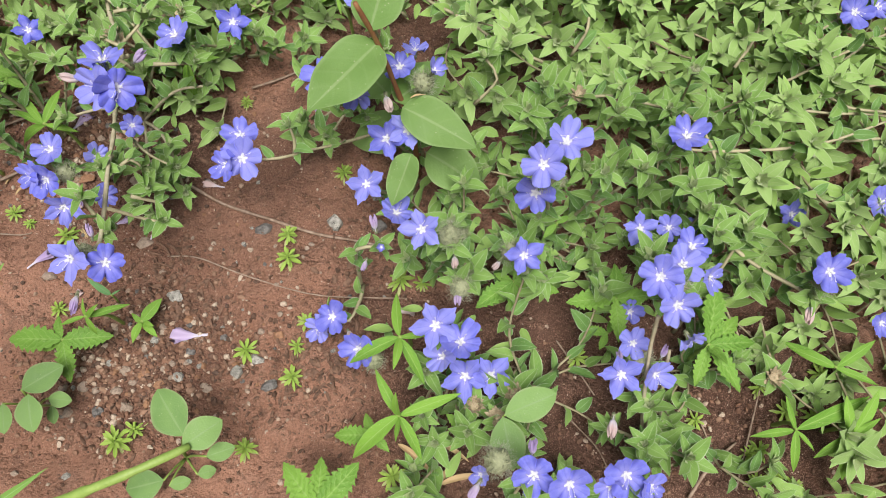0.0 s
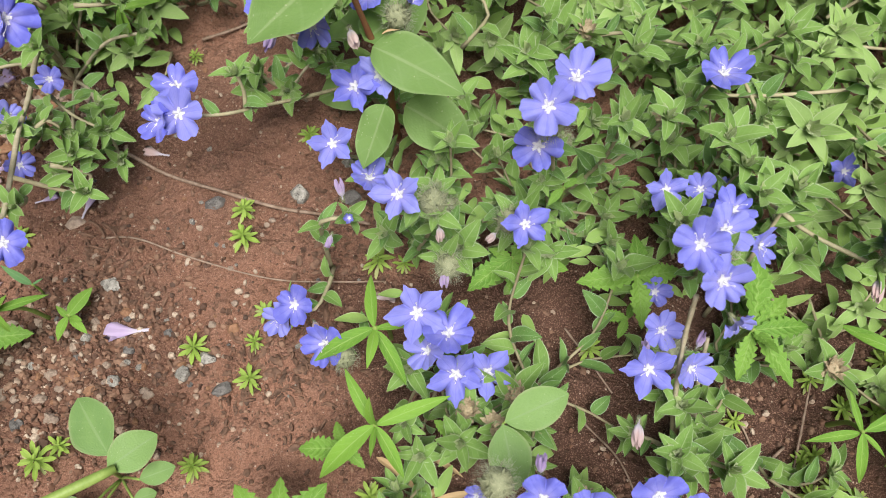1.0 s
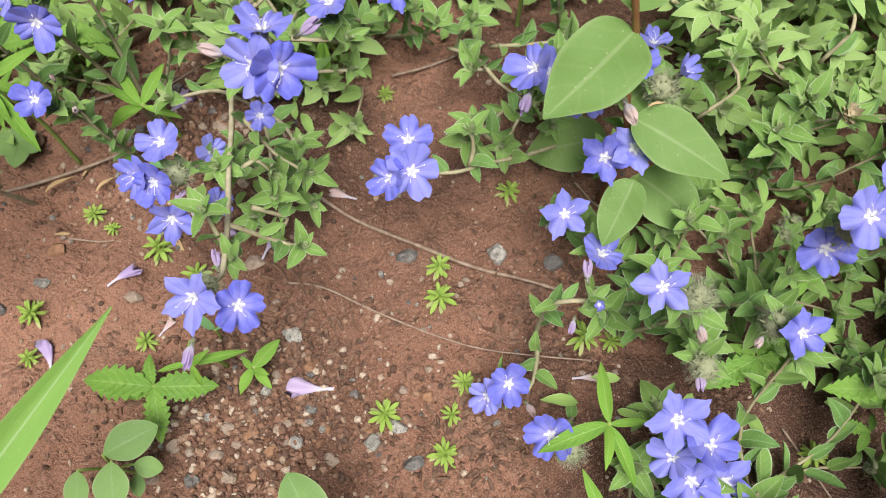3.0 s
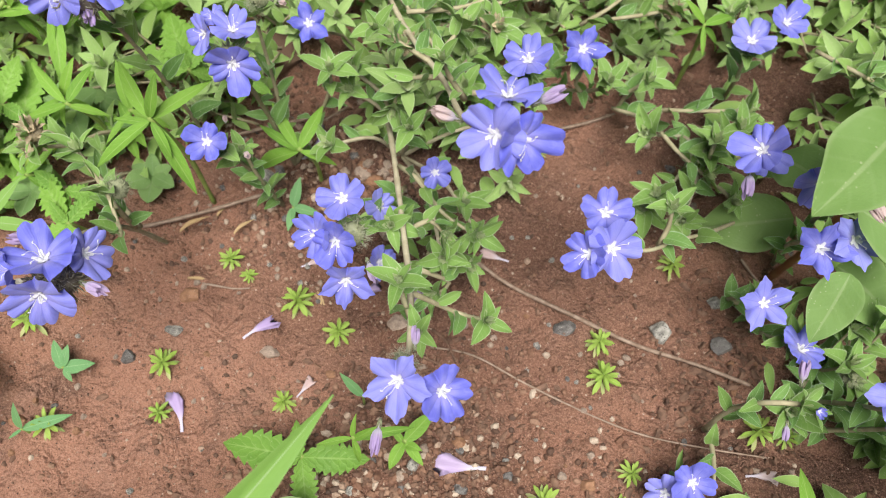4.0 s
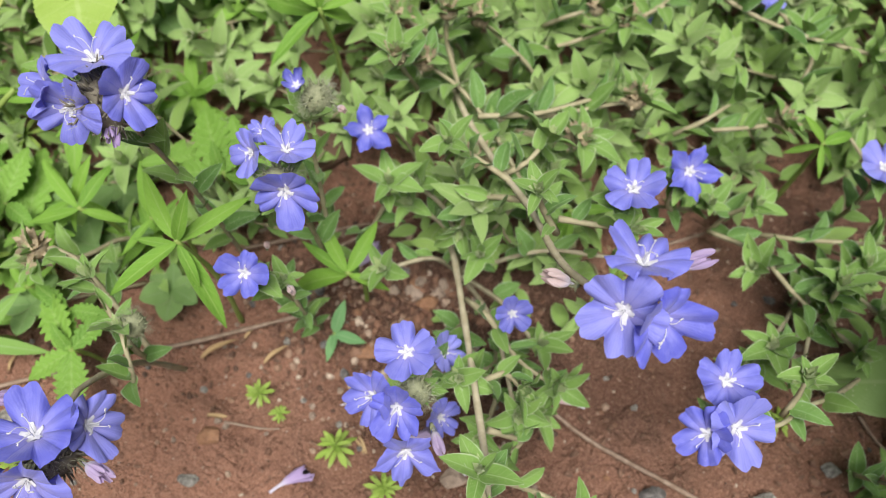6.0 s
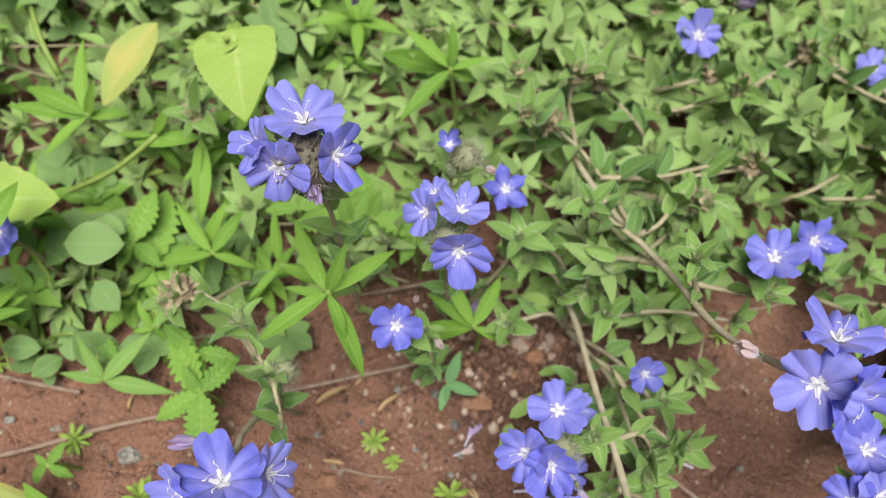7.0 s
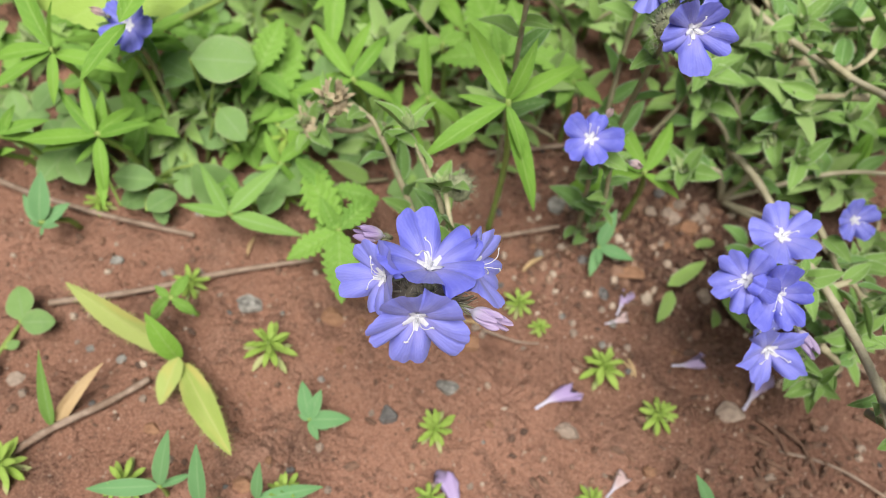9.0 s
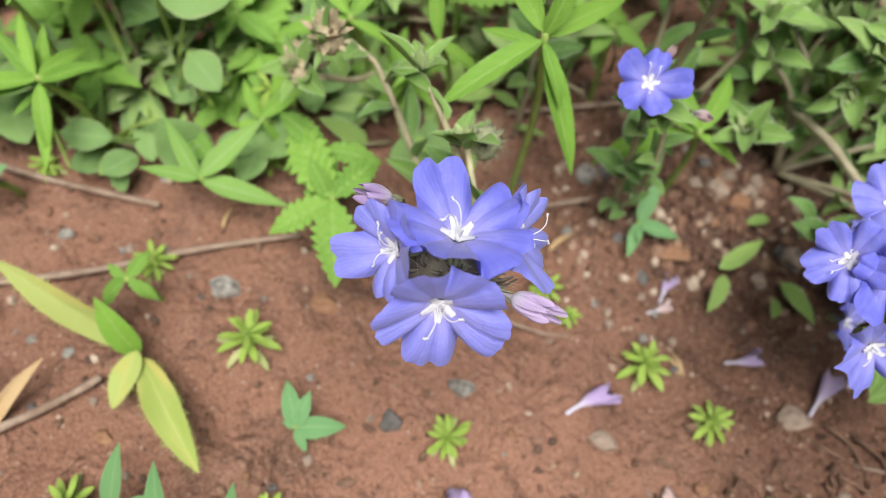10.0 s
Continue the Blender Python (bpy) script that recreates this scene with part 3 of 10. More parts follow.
def star_mesh(seed):
    s = Soup()
    rnd = random.Random(seed)
    for k in range(5):
        th = 2 * math.pi * (k + 0.5) / 5
        d, n = Vector((math.cos(th), math.sin(th), 0)), Vector((-math.sin(th), math.cos(th), 0))
        reach = rnd.uniform(0.22, 0.29)
        rows = []
        for w, wide in ((0.01, 0.06), (0.09, 0.072), (reach * 0.72, 0.052), (reach * 0.93, 0.050), (reach, 0.025)):
            z = petal_height(max(w, 0.1)) + 0.035
            tip = -0.03 if w == reach else 0.0
            rows += [d * w + n * wide + Vector((0, 0, z)), d * (w + tip) + Vector((0, 0, z + 0.014)), d * (w - rnd.uniform(0, 0.02)) - n * wide + Vector((0, 0, z))]
        faces = []
        for j in range(4):
            for i in range(2):
                a = 3 * j + i
                faces.append((a, a + 1, a + 4, a + 3))
        s.add(rows, faces)
    return s.mesh("star", WHITE)


def stamen_mesh(seed):
    """One curled white thread with its anther, leaning to +x."""
    s = Soup()
    rnd = random.Random(seed)
    d, n = Vector((1, 0, 0)), Vector((0, 1, 0))
    reach, rise, bend = 0.16 + 0.06 * seed, rnd.uniform(0.18, 0.36), rnd.uniform(-0.25, 0.25)
    line = spline([Vector((0.03, 0, -0.47)), d * reach * 0.3 + Vector((0, 0, -0.40 + rise * 0.7)), d * reach * 0.7 + n * bend * 0.4 + Vector((0, 0, -0.32 + rise)), d * reach + n * bend + Vector((0, 0, -0.28 + rise))], 0.06)
    s.tube(line, 0.013, 0.010, 4)
    tip = line[-1]
    s.tube([tip - d * 0.02, tip, tip + d * 0.03 + n * 0.02, tip + d * 0.06], 0.018, 0.022, 4)
    return s.mesh("stamen", WHITE)


def calyx_mesh(seed):
    s = Soup()
    rnd = random.Random(seed)
    for k in range(7):
        th = 2 * math.pi * k / 7 + rnd.uniform(-0.2, 0.2)
        d = Vector((math.cos(th), math.sin(th), 0))
        top = rnd.uniform(-0.62, -0.42)
        s.tube([Vector((0, 0, -1.1)) + d * 0.04, Vector((0, 0, -0.86)) + d * 0.11, Vector((0, 0, top)) + d * rnd.uniform(0.12, 0.22)], 0.075, 0.012, 5)
    for _ in range(70):
        th, z = rnd.uniform(0, 6.28), rnd.uniform(-1.05, -0.5)
        d = Vector((math.cos(th), math.sin(th), rnd.uniform(-0.2, 0.7))).normalized()
        s.hair(Vector((0.12 * d.x, 0.12 * d.y, z)), d, rnd.uniform(0.12, 0.26), 0.008)
    return s.mesh("calyx", CALYX)


COROLLAS = {"round": [corolla_mesh(k, PETAL) for k in range(5)], "point": [corolla_mesh(10 + k, PETAL, 0.85) for k in range(4)],
            "cup": [corolla_mesh(20 + k, PETAL, 0.2, 0.45) for k in range(3)], "shut": [corolla_mesh(30 + k, PETAL_OLD, 0.3, 1.0) for k in range(3)],
            "peach": [corolla_mesh(40 + k, PETAL_DRY, 0.2, 1.05) for k in range(2)]}
STARS = [star_mesh(k) for k in range(3)]
STAMENS = [stamen_mesh(k) for k in range(5)]
CALYXES = [calyx_mesh(k) for k in range(3)]
COUNT = {"flower": 0}


def aim(az, tilt):
    """A direction from a compass angle (from +x, towards +y) and an angle from straight up, in degrees."""
    a, t = radians(az), radians(tilt)
    return Vector((math.sin(t) * math.cos(a), math.sin(t) * math.sin(a), math.cos(t)))


def flower(plant, x, y, z, az, tilt, size, kind="round"):
    """One blossom of that width whose throat opens at x, y, z and that faces (az, tilt)."""
    COUNT["flower"] += 1
    k = COUNT["flower"]
    n = aim(az, tilt)
    me = COROLLAS[kind][k % len(COROLLAS[kind])]
    turn = n.to_track_quat('Z', 'Y').to_matrix().to_4x4() @ pose(0, 0, 0, 0, 0, 47 * k)
    at = plant.matrix_basis.translation
    r = size / 2
    m = Matrix.Translation(Vector((x, y, z)) - at) @ turn @ Matrix.Scale(r, 4) @ Matrix.Translation((0, 0, 0.40))
    words = {"round": "open blue flower with a white star", "point": "open blue flower with pointed lobes", "cup": "half-open blue flower",
             "shut": "closed faded lilac flower", "peach": "withered pinkish flower"}
    ob = child("flower", me, plant, m, words[kind])
    if kind in ("round", "point", "cup"):
        child("star", STARS[k % 3], ob, None, "white throat star")
        for j in range(3):
            child("stamen", STAMENS[(k + 2 * j) % 5], ob, pose(0, 0, 0, 0, 0, 97 * j + 31 * k))
    child("calyx", CALYXES[k % 3], ob, None, "hairy green calyx")
    return Vector((x, y, z)) - n * r * 0.7


def bud_meshes(big, dry, seed):
    """A hairy head of bracts of radius 1, and its hairs."""
    rnd = random.Random(seed)
    s, h = Soup(), Soup()
    for k in range(22 if dry else 0):
        w = Vector((math.cos(2.4 * k), math.sin(2.4 * k), rnd.uniform(-0.1, 1.3))).normalized()
        v, f, uv = BUDLETS[k % 3]
        m = leaf_frame(w * 0.35, w + Vector((0, 0, 0.35)), Vector((0, 0, 0.6)) - w, rnd.uniform(0.75, 1.15), 1.3)
        s.add([m @ Vector(q) for q in v], f, uv)
    for k in range(120 if big else 16 if dry else 40):
        w = Vector((rnd.uniform(-1, 1), rnd.uniform(-1, 1), rnd.uniform(-0.35, 1.1))).normalized()
        side = w.orthogonal().normalized() * rnd.uniform(-0.3, 0.3)
        reach = rnd.uniform(0.8, 1.12) if big else rnd.uniform(0.7, 1.0)
        s.tube([w * 0.1, w * 0.6, w * 0.85 * reach + 0.5 * side, w * reach + side + Vector((0, 0, 0.1))], 0.075 if big else 0.14, 0.012, 4)
    core = bmesh.new()
    bmesh.ops.create_icosphere(core, subdivisions=2, radius=0.72)
    core.verts.index_update()
    s.add([v.co * rnd.uniform(0.9, 1.1) for v in core.verts], [tuple(v.index for v in f.verts) for f in core.faces])
    core.free()
    for _ in range(520 if big else 300 if dry else 900):
        w = Vector((rnd.uniform(-1, 1), rnd.uniform(-1, 1), rnd.uniform(-0.6, 1.1))).normalized()
        bent = (w + Vector((rnd.uniform(-.7, .7), rnd.uniform(-.7, .7), rnd.uniform(-.4, .7)))).normalized()
        h.hair(w * rnd.uniform(0.7, 1.0), bent, rnd.uniform(0.2, 0.5), 0.005 if big else 0.0055)
    return s.mesh("bud_head", BRACT if dry else DARK_CALYX if big else CALYX), h.mesh("bud_hair", HAIR, False)


BUDS = {(big, dry): [bud_meshes(big, dry, 7 * k + 3) for k in range(3)] for big, dry in ((True, False), (False, False), (False, True))}


def bud_head(plant, x, y, z, size=0.008, dry=False, seed=0):
    """A hairy cluster of buds and bracts at a shoot's end."""
    k = seed + int(1e4 * (abs(x) + y))
    head, hair = BUDS[(size > 0.0095, dry)][k % 3]
    at = plant.matrix_basis.translation
    ob = child("bud_head", head, plant, Matrix.Translation(Vector((x, y, z)) - at) @ pose(0, 0, 0, 0, 0, 67 * k) @ Matrix.Scale(size, 4), "dry brown bud cluster" if dry else "hairy grey-green bud cluster")
    child("bud_hair", hair, ob)
    return ob


# ---- leafy shoots ----
def tip_mesh(seed):
    """The woolly tip of a shoot: folded leaflets and hairs, along +y."""
    rnd = random.Random(seed)
    s = Soup()
    for k in range(8):
        w = k * 2.4 + rnd.uniform(-0.3, 0.3)
        out = Vector((math.cos(w), 0, math.sin(w)))
        way = Vector((0, 1, 0)) + out * rnd.uniform(0.15, 0.3 + 0.07 * k)
        v, f, uv = BUDLETS[k % 3]
        m = leaf_frame(Vector((0, -0.1, 0)), way, Vector((0, 0.3, 0)) - out, rnd.uniform(0.8, 1.25), 1.2)
        s.add([m @ Vector(q) for q in v], f, uv)
    for _ in range(50):
        d = Vector((rnd.uniform(-1, 1), rnd.uniform(0.1, 1), rnd.uniform(-1, 1))).normalized()
        s.hair(d * 0.4, d, rnd.uniform(0.3, 0.6), 0.012)
    return s.mesh("shoot_tip", WOOLLY)


TIPS = [tip_mesh(k) for k in range(3)]
WOOL, FRESH = Soup(), Soup()


def add_leaf(plant, meshes, rnd, m, soup=None):
    """One leaf as a part of the plant or, far off, as a piece of one joined mesh."""
    k = rnd.randrange(len(meshes))
    if soup is None:
        child("leaf", meshes[k], plant, m)
    else:
        v, f, uv = FAR_SHAPES[k]
        soup.add([m @ Vector(q) for q in v], f, uv)


def leafy(plant, line, size, gap, rnd, first=0.2, flat=0.0, young=0.3, tip_leaves=6, soup=None):
    """Leaves in turn along a stem, with a tuft at its end; size is the length of the largest."""
    length = sum((b - a).length for a, b in zip(line, line[1:]))
    turn, walked, due = rnd.random() * 6.28, 0.0, length * first
    at = plant.matrix_basis.translation if plant else Vector()
    for a, b in zip(line, line[1:]):
        seg = (b - a).length
        while due < walked + seg:
            p = a.lerp(b, (due - walked) / max(seg, 1e-6))
            d = (b - a).normalized()
            side = d.orthogonal().normalized()
            other = d.cross(side)
            out = math.cos(turn) * side + math.sin(turn) * other
            out.z = abs(out.z) * 0.6 + 0.28
            way = (d * rnd.uniform(0.35, 0.8) + out * rnd.uniform(0.7, 1.0)).normalized()
            face = (Vector((0, 0, 1)) + d * 0.5 * (1 - flat) + Vector((rnd.uniform(-.6, .6), rnd.uniform(-.7, .4), 0)))
            near = due / length
            big = size * rnd.uniform(0.75, 1.12) * (1.0 - 0.25 * near)
            if p.z < gz(p.x, p.y) + 0.006:
                way.z = max(way.z, 0.15)
            kind = YOUNG if rnd.random() < young + 0.4 * (near > 0.75) else LEAVES
            add_leaf(plant, kind, rnd, leaf_frame(p - at, way, face, big, rnd.uniform(0.75, 1.05)), soup)
            turn += 2.4 + rnd.uniform(-0.4, 0.4)
            due += gap * rnd.uniform(0.7, 1.3)
        walked += seg
    end, d = line[-1], (line[-1] - line[-2]).normalized()
    if soup is None and tip_leaves > 3:
        child("shoot_tip", rnd.choice(TIPS), plant, leaf_frame(end - at, d + Vector((0, 0, 0.8)), (1, 0, 0), size * 0.42))
    up = (d + Vector((0, -0.15, 0.9))).normalized()
    if soup is not None:
        for k in range(6):
            side = up.orthogonal().normalized()
            out = math.cos(1.05 * k) * side + math.sin(1.05 * k) * up.cross(side)
            way = (out * rnd.uniform(0.15, 0.75) + up).normalized()
            v, f, uv = BUDLETS[k % 3]
            m = leaf_frame(end, way, up * 0.3 - out, size * rnd.uniform(0.34, 0.52), 1.1)
            WOOL.add([m @ Vector(q) for q in v], f, uv)
    for k in range(tip_leaves):
        w = 6.28 * k / tip_leaves + rnd.uniform(-0.3, 0.3)
        side = up.orthogonal().normalized()
        out = math.cos(w) * side + math.sin(w) * up.cross(side)
        way = (out * rnd.uniform(0.45, 1.0) + up * rnd.uniform(0.4, 1.0)).normalized()
        add_leaf(plant, YOUNG, rnd, leaf_frame(end - at, way, up - out * 0.3, size * rnd.uniform(0.55, 1.0), rnd.uniform(0.8, 1.05)), FRESH if soup is not None else None)


def shoot(plant, points, size=0.016, gap=0.009, r0=0.0013, r1=0.0008, seed=1, first=0.2, hairs=0, tip_leaves=5, material_=None):
    rnd = random.Random(seed)
    line = put_stem(plant, points, r0, r1, material_, rnd=rnd, hairs=hairs)
    leafy(plant, line, size, gap, rnd, first, tip_leaves=tip_leaves)
    return line


# ---- other plants ----
def pose_leaf_ring(plant, centre, up, n, kinds, length, spread, rnd, width=1.0, name="leaf"):
    side = up.orthogonal().normalized()
    other = up.cross(side)
    ph = rnd.random() * 6.28
    for k in range(n):
        w = ph + 6.28 * k / n + rnd.uniform(-0.15, 0.15)
        out = math.cos(w) * side + math.sin(w) * other
        s = spread * rnd.uniform(0.85, 1.1)
        way = out * math.sin(s) + up * math.cos(s)
        child(name, rnd.choice(kinds), plant, leaf_frame(centre, way, up * math.sin(s) - out * math.cos(s) * 0.6, length * rnd.uniform(0.8, 1.15), width * rnd.uniform(0.9, 1.15)))


def make_seedling(seed):
    rnd = random.Random(seed)
    plant = thing("seedling", (0, 0, 0), "tiny light green seedling with narrow leaves on red soil", "seedling", "seedlings on the soil")
    put_stem(plant, [(0, 0, -0.002), (0.0005, 0, 0.004), (0, 0.0005, 0.010)], 0.0007, 0.0005, STEM_GREEN, rnd=rnd, step=0.003)
    up = Vector((0, 0, 1))
    pose_leaf_ring(plant, Vector((0, 0, 0.002)), up, 5, OLD_SPROUTS, 0.0095, 1.45, rnd)
    pose_leaf_ring(plant, Vector((0, 0, 0.005)), up, 8, SPROUTS, 0.0100, 1.2, rnd, 1.2)
    pose_leaf_ring(plant, Vector((0, 0, 0.008)), up, 6, SPROUTS, 0.0085, 0.85, rnd, 1.2)
    pose_leaf_ring(plant, Vector((0, 0, 0.010)), up, 3, SPROUTS, 0.0055, 0.45, rnd, 1.3)
    return plant


def stone(x, y, size, material_, label, flat=0.7, seed=0, sink=0.25, name="stone", yaw=0.0):
    bm = bmesh.new()
    bmesh.ops.create_icosphere(bm, subdivisions=3 if size > 0.008 else 2, radius=0.5)
    off = Vector((seed * 3.7, seed * 1.3, seed * 7.1))
    cuts = random.Random(seed)
    planes = [Vector((cuts.uniform(-1, 1), cuts.uniform(-1, 1), cuts.uniform(-0.3, 1))).normalized() for _ in range(9)]
    for v in bm.verts:
        n = noise.noise(v.co * 2.2 + off) * 0.36 + noise.noise(v.co * 6.0 + off) * 0.16
        v.co *= 1 + n
        for a in planes:
            over = v.co.dot(a) - 0.32
            if over > 0:
                v.co -= a * over * 0.9
    me = bpy.data.meshes.new(name)
    bm.to_mesh(me)
    bm.free()
    me.materials.append(material_)
    me.polygons.foreach_set("use_smooth", [False] * len(me.polygons))
    ob = new(name, me)
    h = size * flat
    ob.matrix_world = Matrix.Translation((x, y, gz(x, y) + h * (0.5 - sink))) @ pose(0, 0, 0, 0, 0, yaw) @ Matrix.Diagonal((size, size * 0.8, h, 1))
    return tagged(ob, label, "stone", "loose stones on the soil")


def twig(points, r0, r1, label, material_=None, seed=3, branches=0):
    """A dry twig or stem lying on the ground; its points are x, y and the height over the soil."""
    rnd = random.Random(seed)
    pts = [Vector((x, y, gz(x, y) + r0 + h)) for x, y, h in points]
    at = pts[0]
    s = Soup()
    line = [Vector((p.x, p.y, max(p.z, gz(p.x, p.y) + 0.6 * r0))) - at for p in spline(pts, 0.004)]
    s.tube(line, r0, r1, 6, 0.35, rnd)
    for _ in range(branches):
        k = rnd.randrange(2, len(line) - 2)
        d = (line[k + 1] - line[k]).normalized()
        w = (d * 0.5 + Vector((rnd.uniform(-1, 1), rnd.uniform(-1, 1), rnd.uniform(0, .4)))).normalized()
        s.tube(spline([line[k], line[k] + w * 0.006, line[k] + w * 0.014 + Vector((0, 0, -0.002))], 0.003), r1, r1 * 0.5, 5)
    ob = new("twig", s.mesh("twig", material_ or TWIG))
    ob.matrix_world = Matrix.Translation(at)
    return tagged(ob, label, "twig", "dry twigs on the ground")


def fallen_flower(x, y, az, length, faded=True, up=0.0, seed=0):
    """A dropped, shrivelled flower on the soil."""
    rnd = random.Random(seed)
    s = Soup()
    d, n = Vector((1, 0, 0)), Vector((0, 1, 0))
    verts, uvs, faces = [], [], []
    na = 18
    bend = rnd.uniform(-0.25, 0.25)
    for k in range(11):
        w = k / 10
        swell = max(0.0, w - 0.35) / 0.65
        r = (0.042 + 0.19 * swell ** 0.85) * length
        for a in range(na):
            th = 6.283 * a / na
            fold = 1 + swell * (0.20 * math.sin(5 * th + seed + 2 * w) + 0.12 * math.sin(9 * th + 2 * seed - 5 * w)) + 0.1 * swell * rnd.uniform(-1, 1)
            q = r * fold
            end = swell * (0.10 * math.sin(3 * th + 2.2 * seed) + 0.06 * math.sin(7 * th + seed))
            rise = max(0.015 * length, 0.07 * length + 0.42 * q * math.sin(th) + 0.02 * length * swell * math.sin(6 * th + seed))
            verts.append(d * (w + end) * length + n * (q * math.cos(th) + bend * w * w * length) + Vector((0, 0, rise + up * w * length)))
            uvs.append((a / na, w))
    for k in range(10):
        for a in range(na):
            b = (a + 1) % na
            faces.append((k * na + a, k * na + b, (k + 1) * na + b, (k + 1) * na + a))
    faces.append(tuple(10 * na + a for a in range(na)))
    s.add(verts, faces, uvs)
    ob = new("fallen_flower", s.mesh("fallen_flower", PETAL_OLD if faded else PETAL_DRY))
    top = max(gz(x + k * length * math.cos(radians(az)), y + k * length * math.sin(radians(az))) for k in (0, 0.2, 0.4, 0.6, 0.8, 1))
    ob.matrix_world = Matrix.Translation((x, y, top + 0.0002)) @ pose(0, 0, 0, 0, 0, az)
    return tagged(ob, "shrivelled lilac flower dropped on red soil" if faded else "withered pinkish flower dropped on red soil", "fallen flower", "fallen flowers on the soil")


def dry_leaf(x, y, az, length, z=0.002, me=None, label="curled dry tan leaf lying on red soil"):
    ob = new("dry_leaf", me or DRIES[0])
    ob.matrix_world = Matrix.Translation((x, y, gz(x, y) + z)) @ pose(0, 0, 0, 6, 0, az - 90) @ Matrix.Scale(length, 4)
    return tagged(ob, label, "dry leaf")


# ---- ground ----
def spaced(lo, hi, step, far):
    """Even steps from lo to hi, then wider and wider ones out to far."""
    mid = list(np.arange(lo, hi + step / 2, step))
    grow, out = step, []
    x = hi
    while x < far:
        grow *= 1.35
        x += grow
        out.append(x)
    return np.array([lo + hi - q for q in reversed(out)] + mid + out)


def build_ground():
    xs, ys = spaced(-0.60, 0.38, 0.0019, 60.0), spaced(0.03, 0.62, 0.0019, 60.0)
    gx, gy = np.meshgrid(xs, ys)
    verts = np.stack([gx, gy, ground_height(gx, gy)], -1).reshape(-1, 3)
    nx, ny = len(xs), len(ys)
    a = (np.arange(ny - 1)[:, None] * nx + np.arange(nx - 1)).ravel()
    faces = np.stack([a, a + 1, a + nx + 1, a + nx], -1)
    me = bpy.data.meshes.new("ground")
    me.vertices.add(len(verts))
    me.vertices.foreach_set("co", verts.astype(np.float32).ravel())
    me.loops.add(faces.size)
    me.loops.foreach_set("vertex_index", faces.astype(np.int32).ravel())
    me.polygons.add(len(faces))
    me.polygons.foreach_set("loop_start", np.arange(0, faces.size, 4, dtype=np.int32))
    me.polygons.foreach_set("use_smooth", np.ones(len(faces), dtype=bool))
    me.update(calc_edges=True)
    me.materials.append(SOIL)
    return tagged(new("ground", me), "bare red-brown soil with grit and small crumbs", "soil", kind="structure")


ground = build_ground()

# ---- loose grit, one joined mesh ----
ICO_V, ICO_F = [], []
_bm = bmesh.new()
bmesh.ops.create_icosphere(_bm, subdivisions=1, radius=1.0)
ICO_V = [v.co.copy() for v in _bm.verts]
ICO_F = [tuple(v.index for v in f.verts) for f in _bm.faces]
_bm.free()


def grit_density(x, y):
    """More grit in the gritty patch, along the plants and under the far stems."""
    d = 0.45 + 0.3 * (vnoise(x + 2, y + 5, 0.05) > 0.6)
    for cx, cy, rx, ry, k in ((-0.185, 0.15, 0.05, 0.042, 7.0), (-0.235, 0.315, 0.055, 0.045, 4.0), (-0.09, 0.15, 0.03, 0.05, 0.9), (0.26, 0.22, 0.05, 0.05, 1.6), (0.15, 0.10, 0.1, 0.05, 1.0), (-0.27, 0.27, 0.06, 0.03, 0.9), (-0.13, 0.215, 0.03, 0.02, 0.8)):
        d += k * math.exp(-((x - cx) / rx) ** 2 - ((y - cy) / ry) ** 2)
    return d


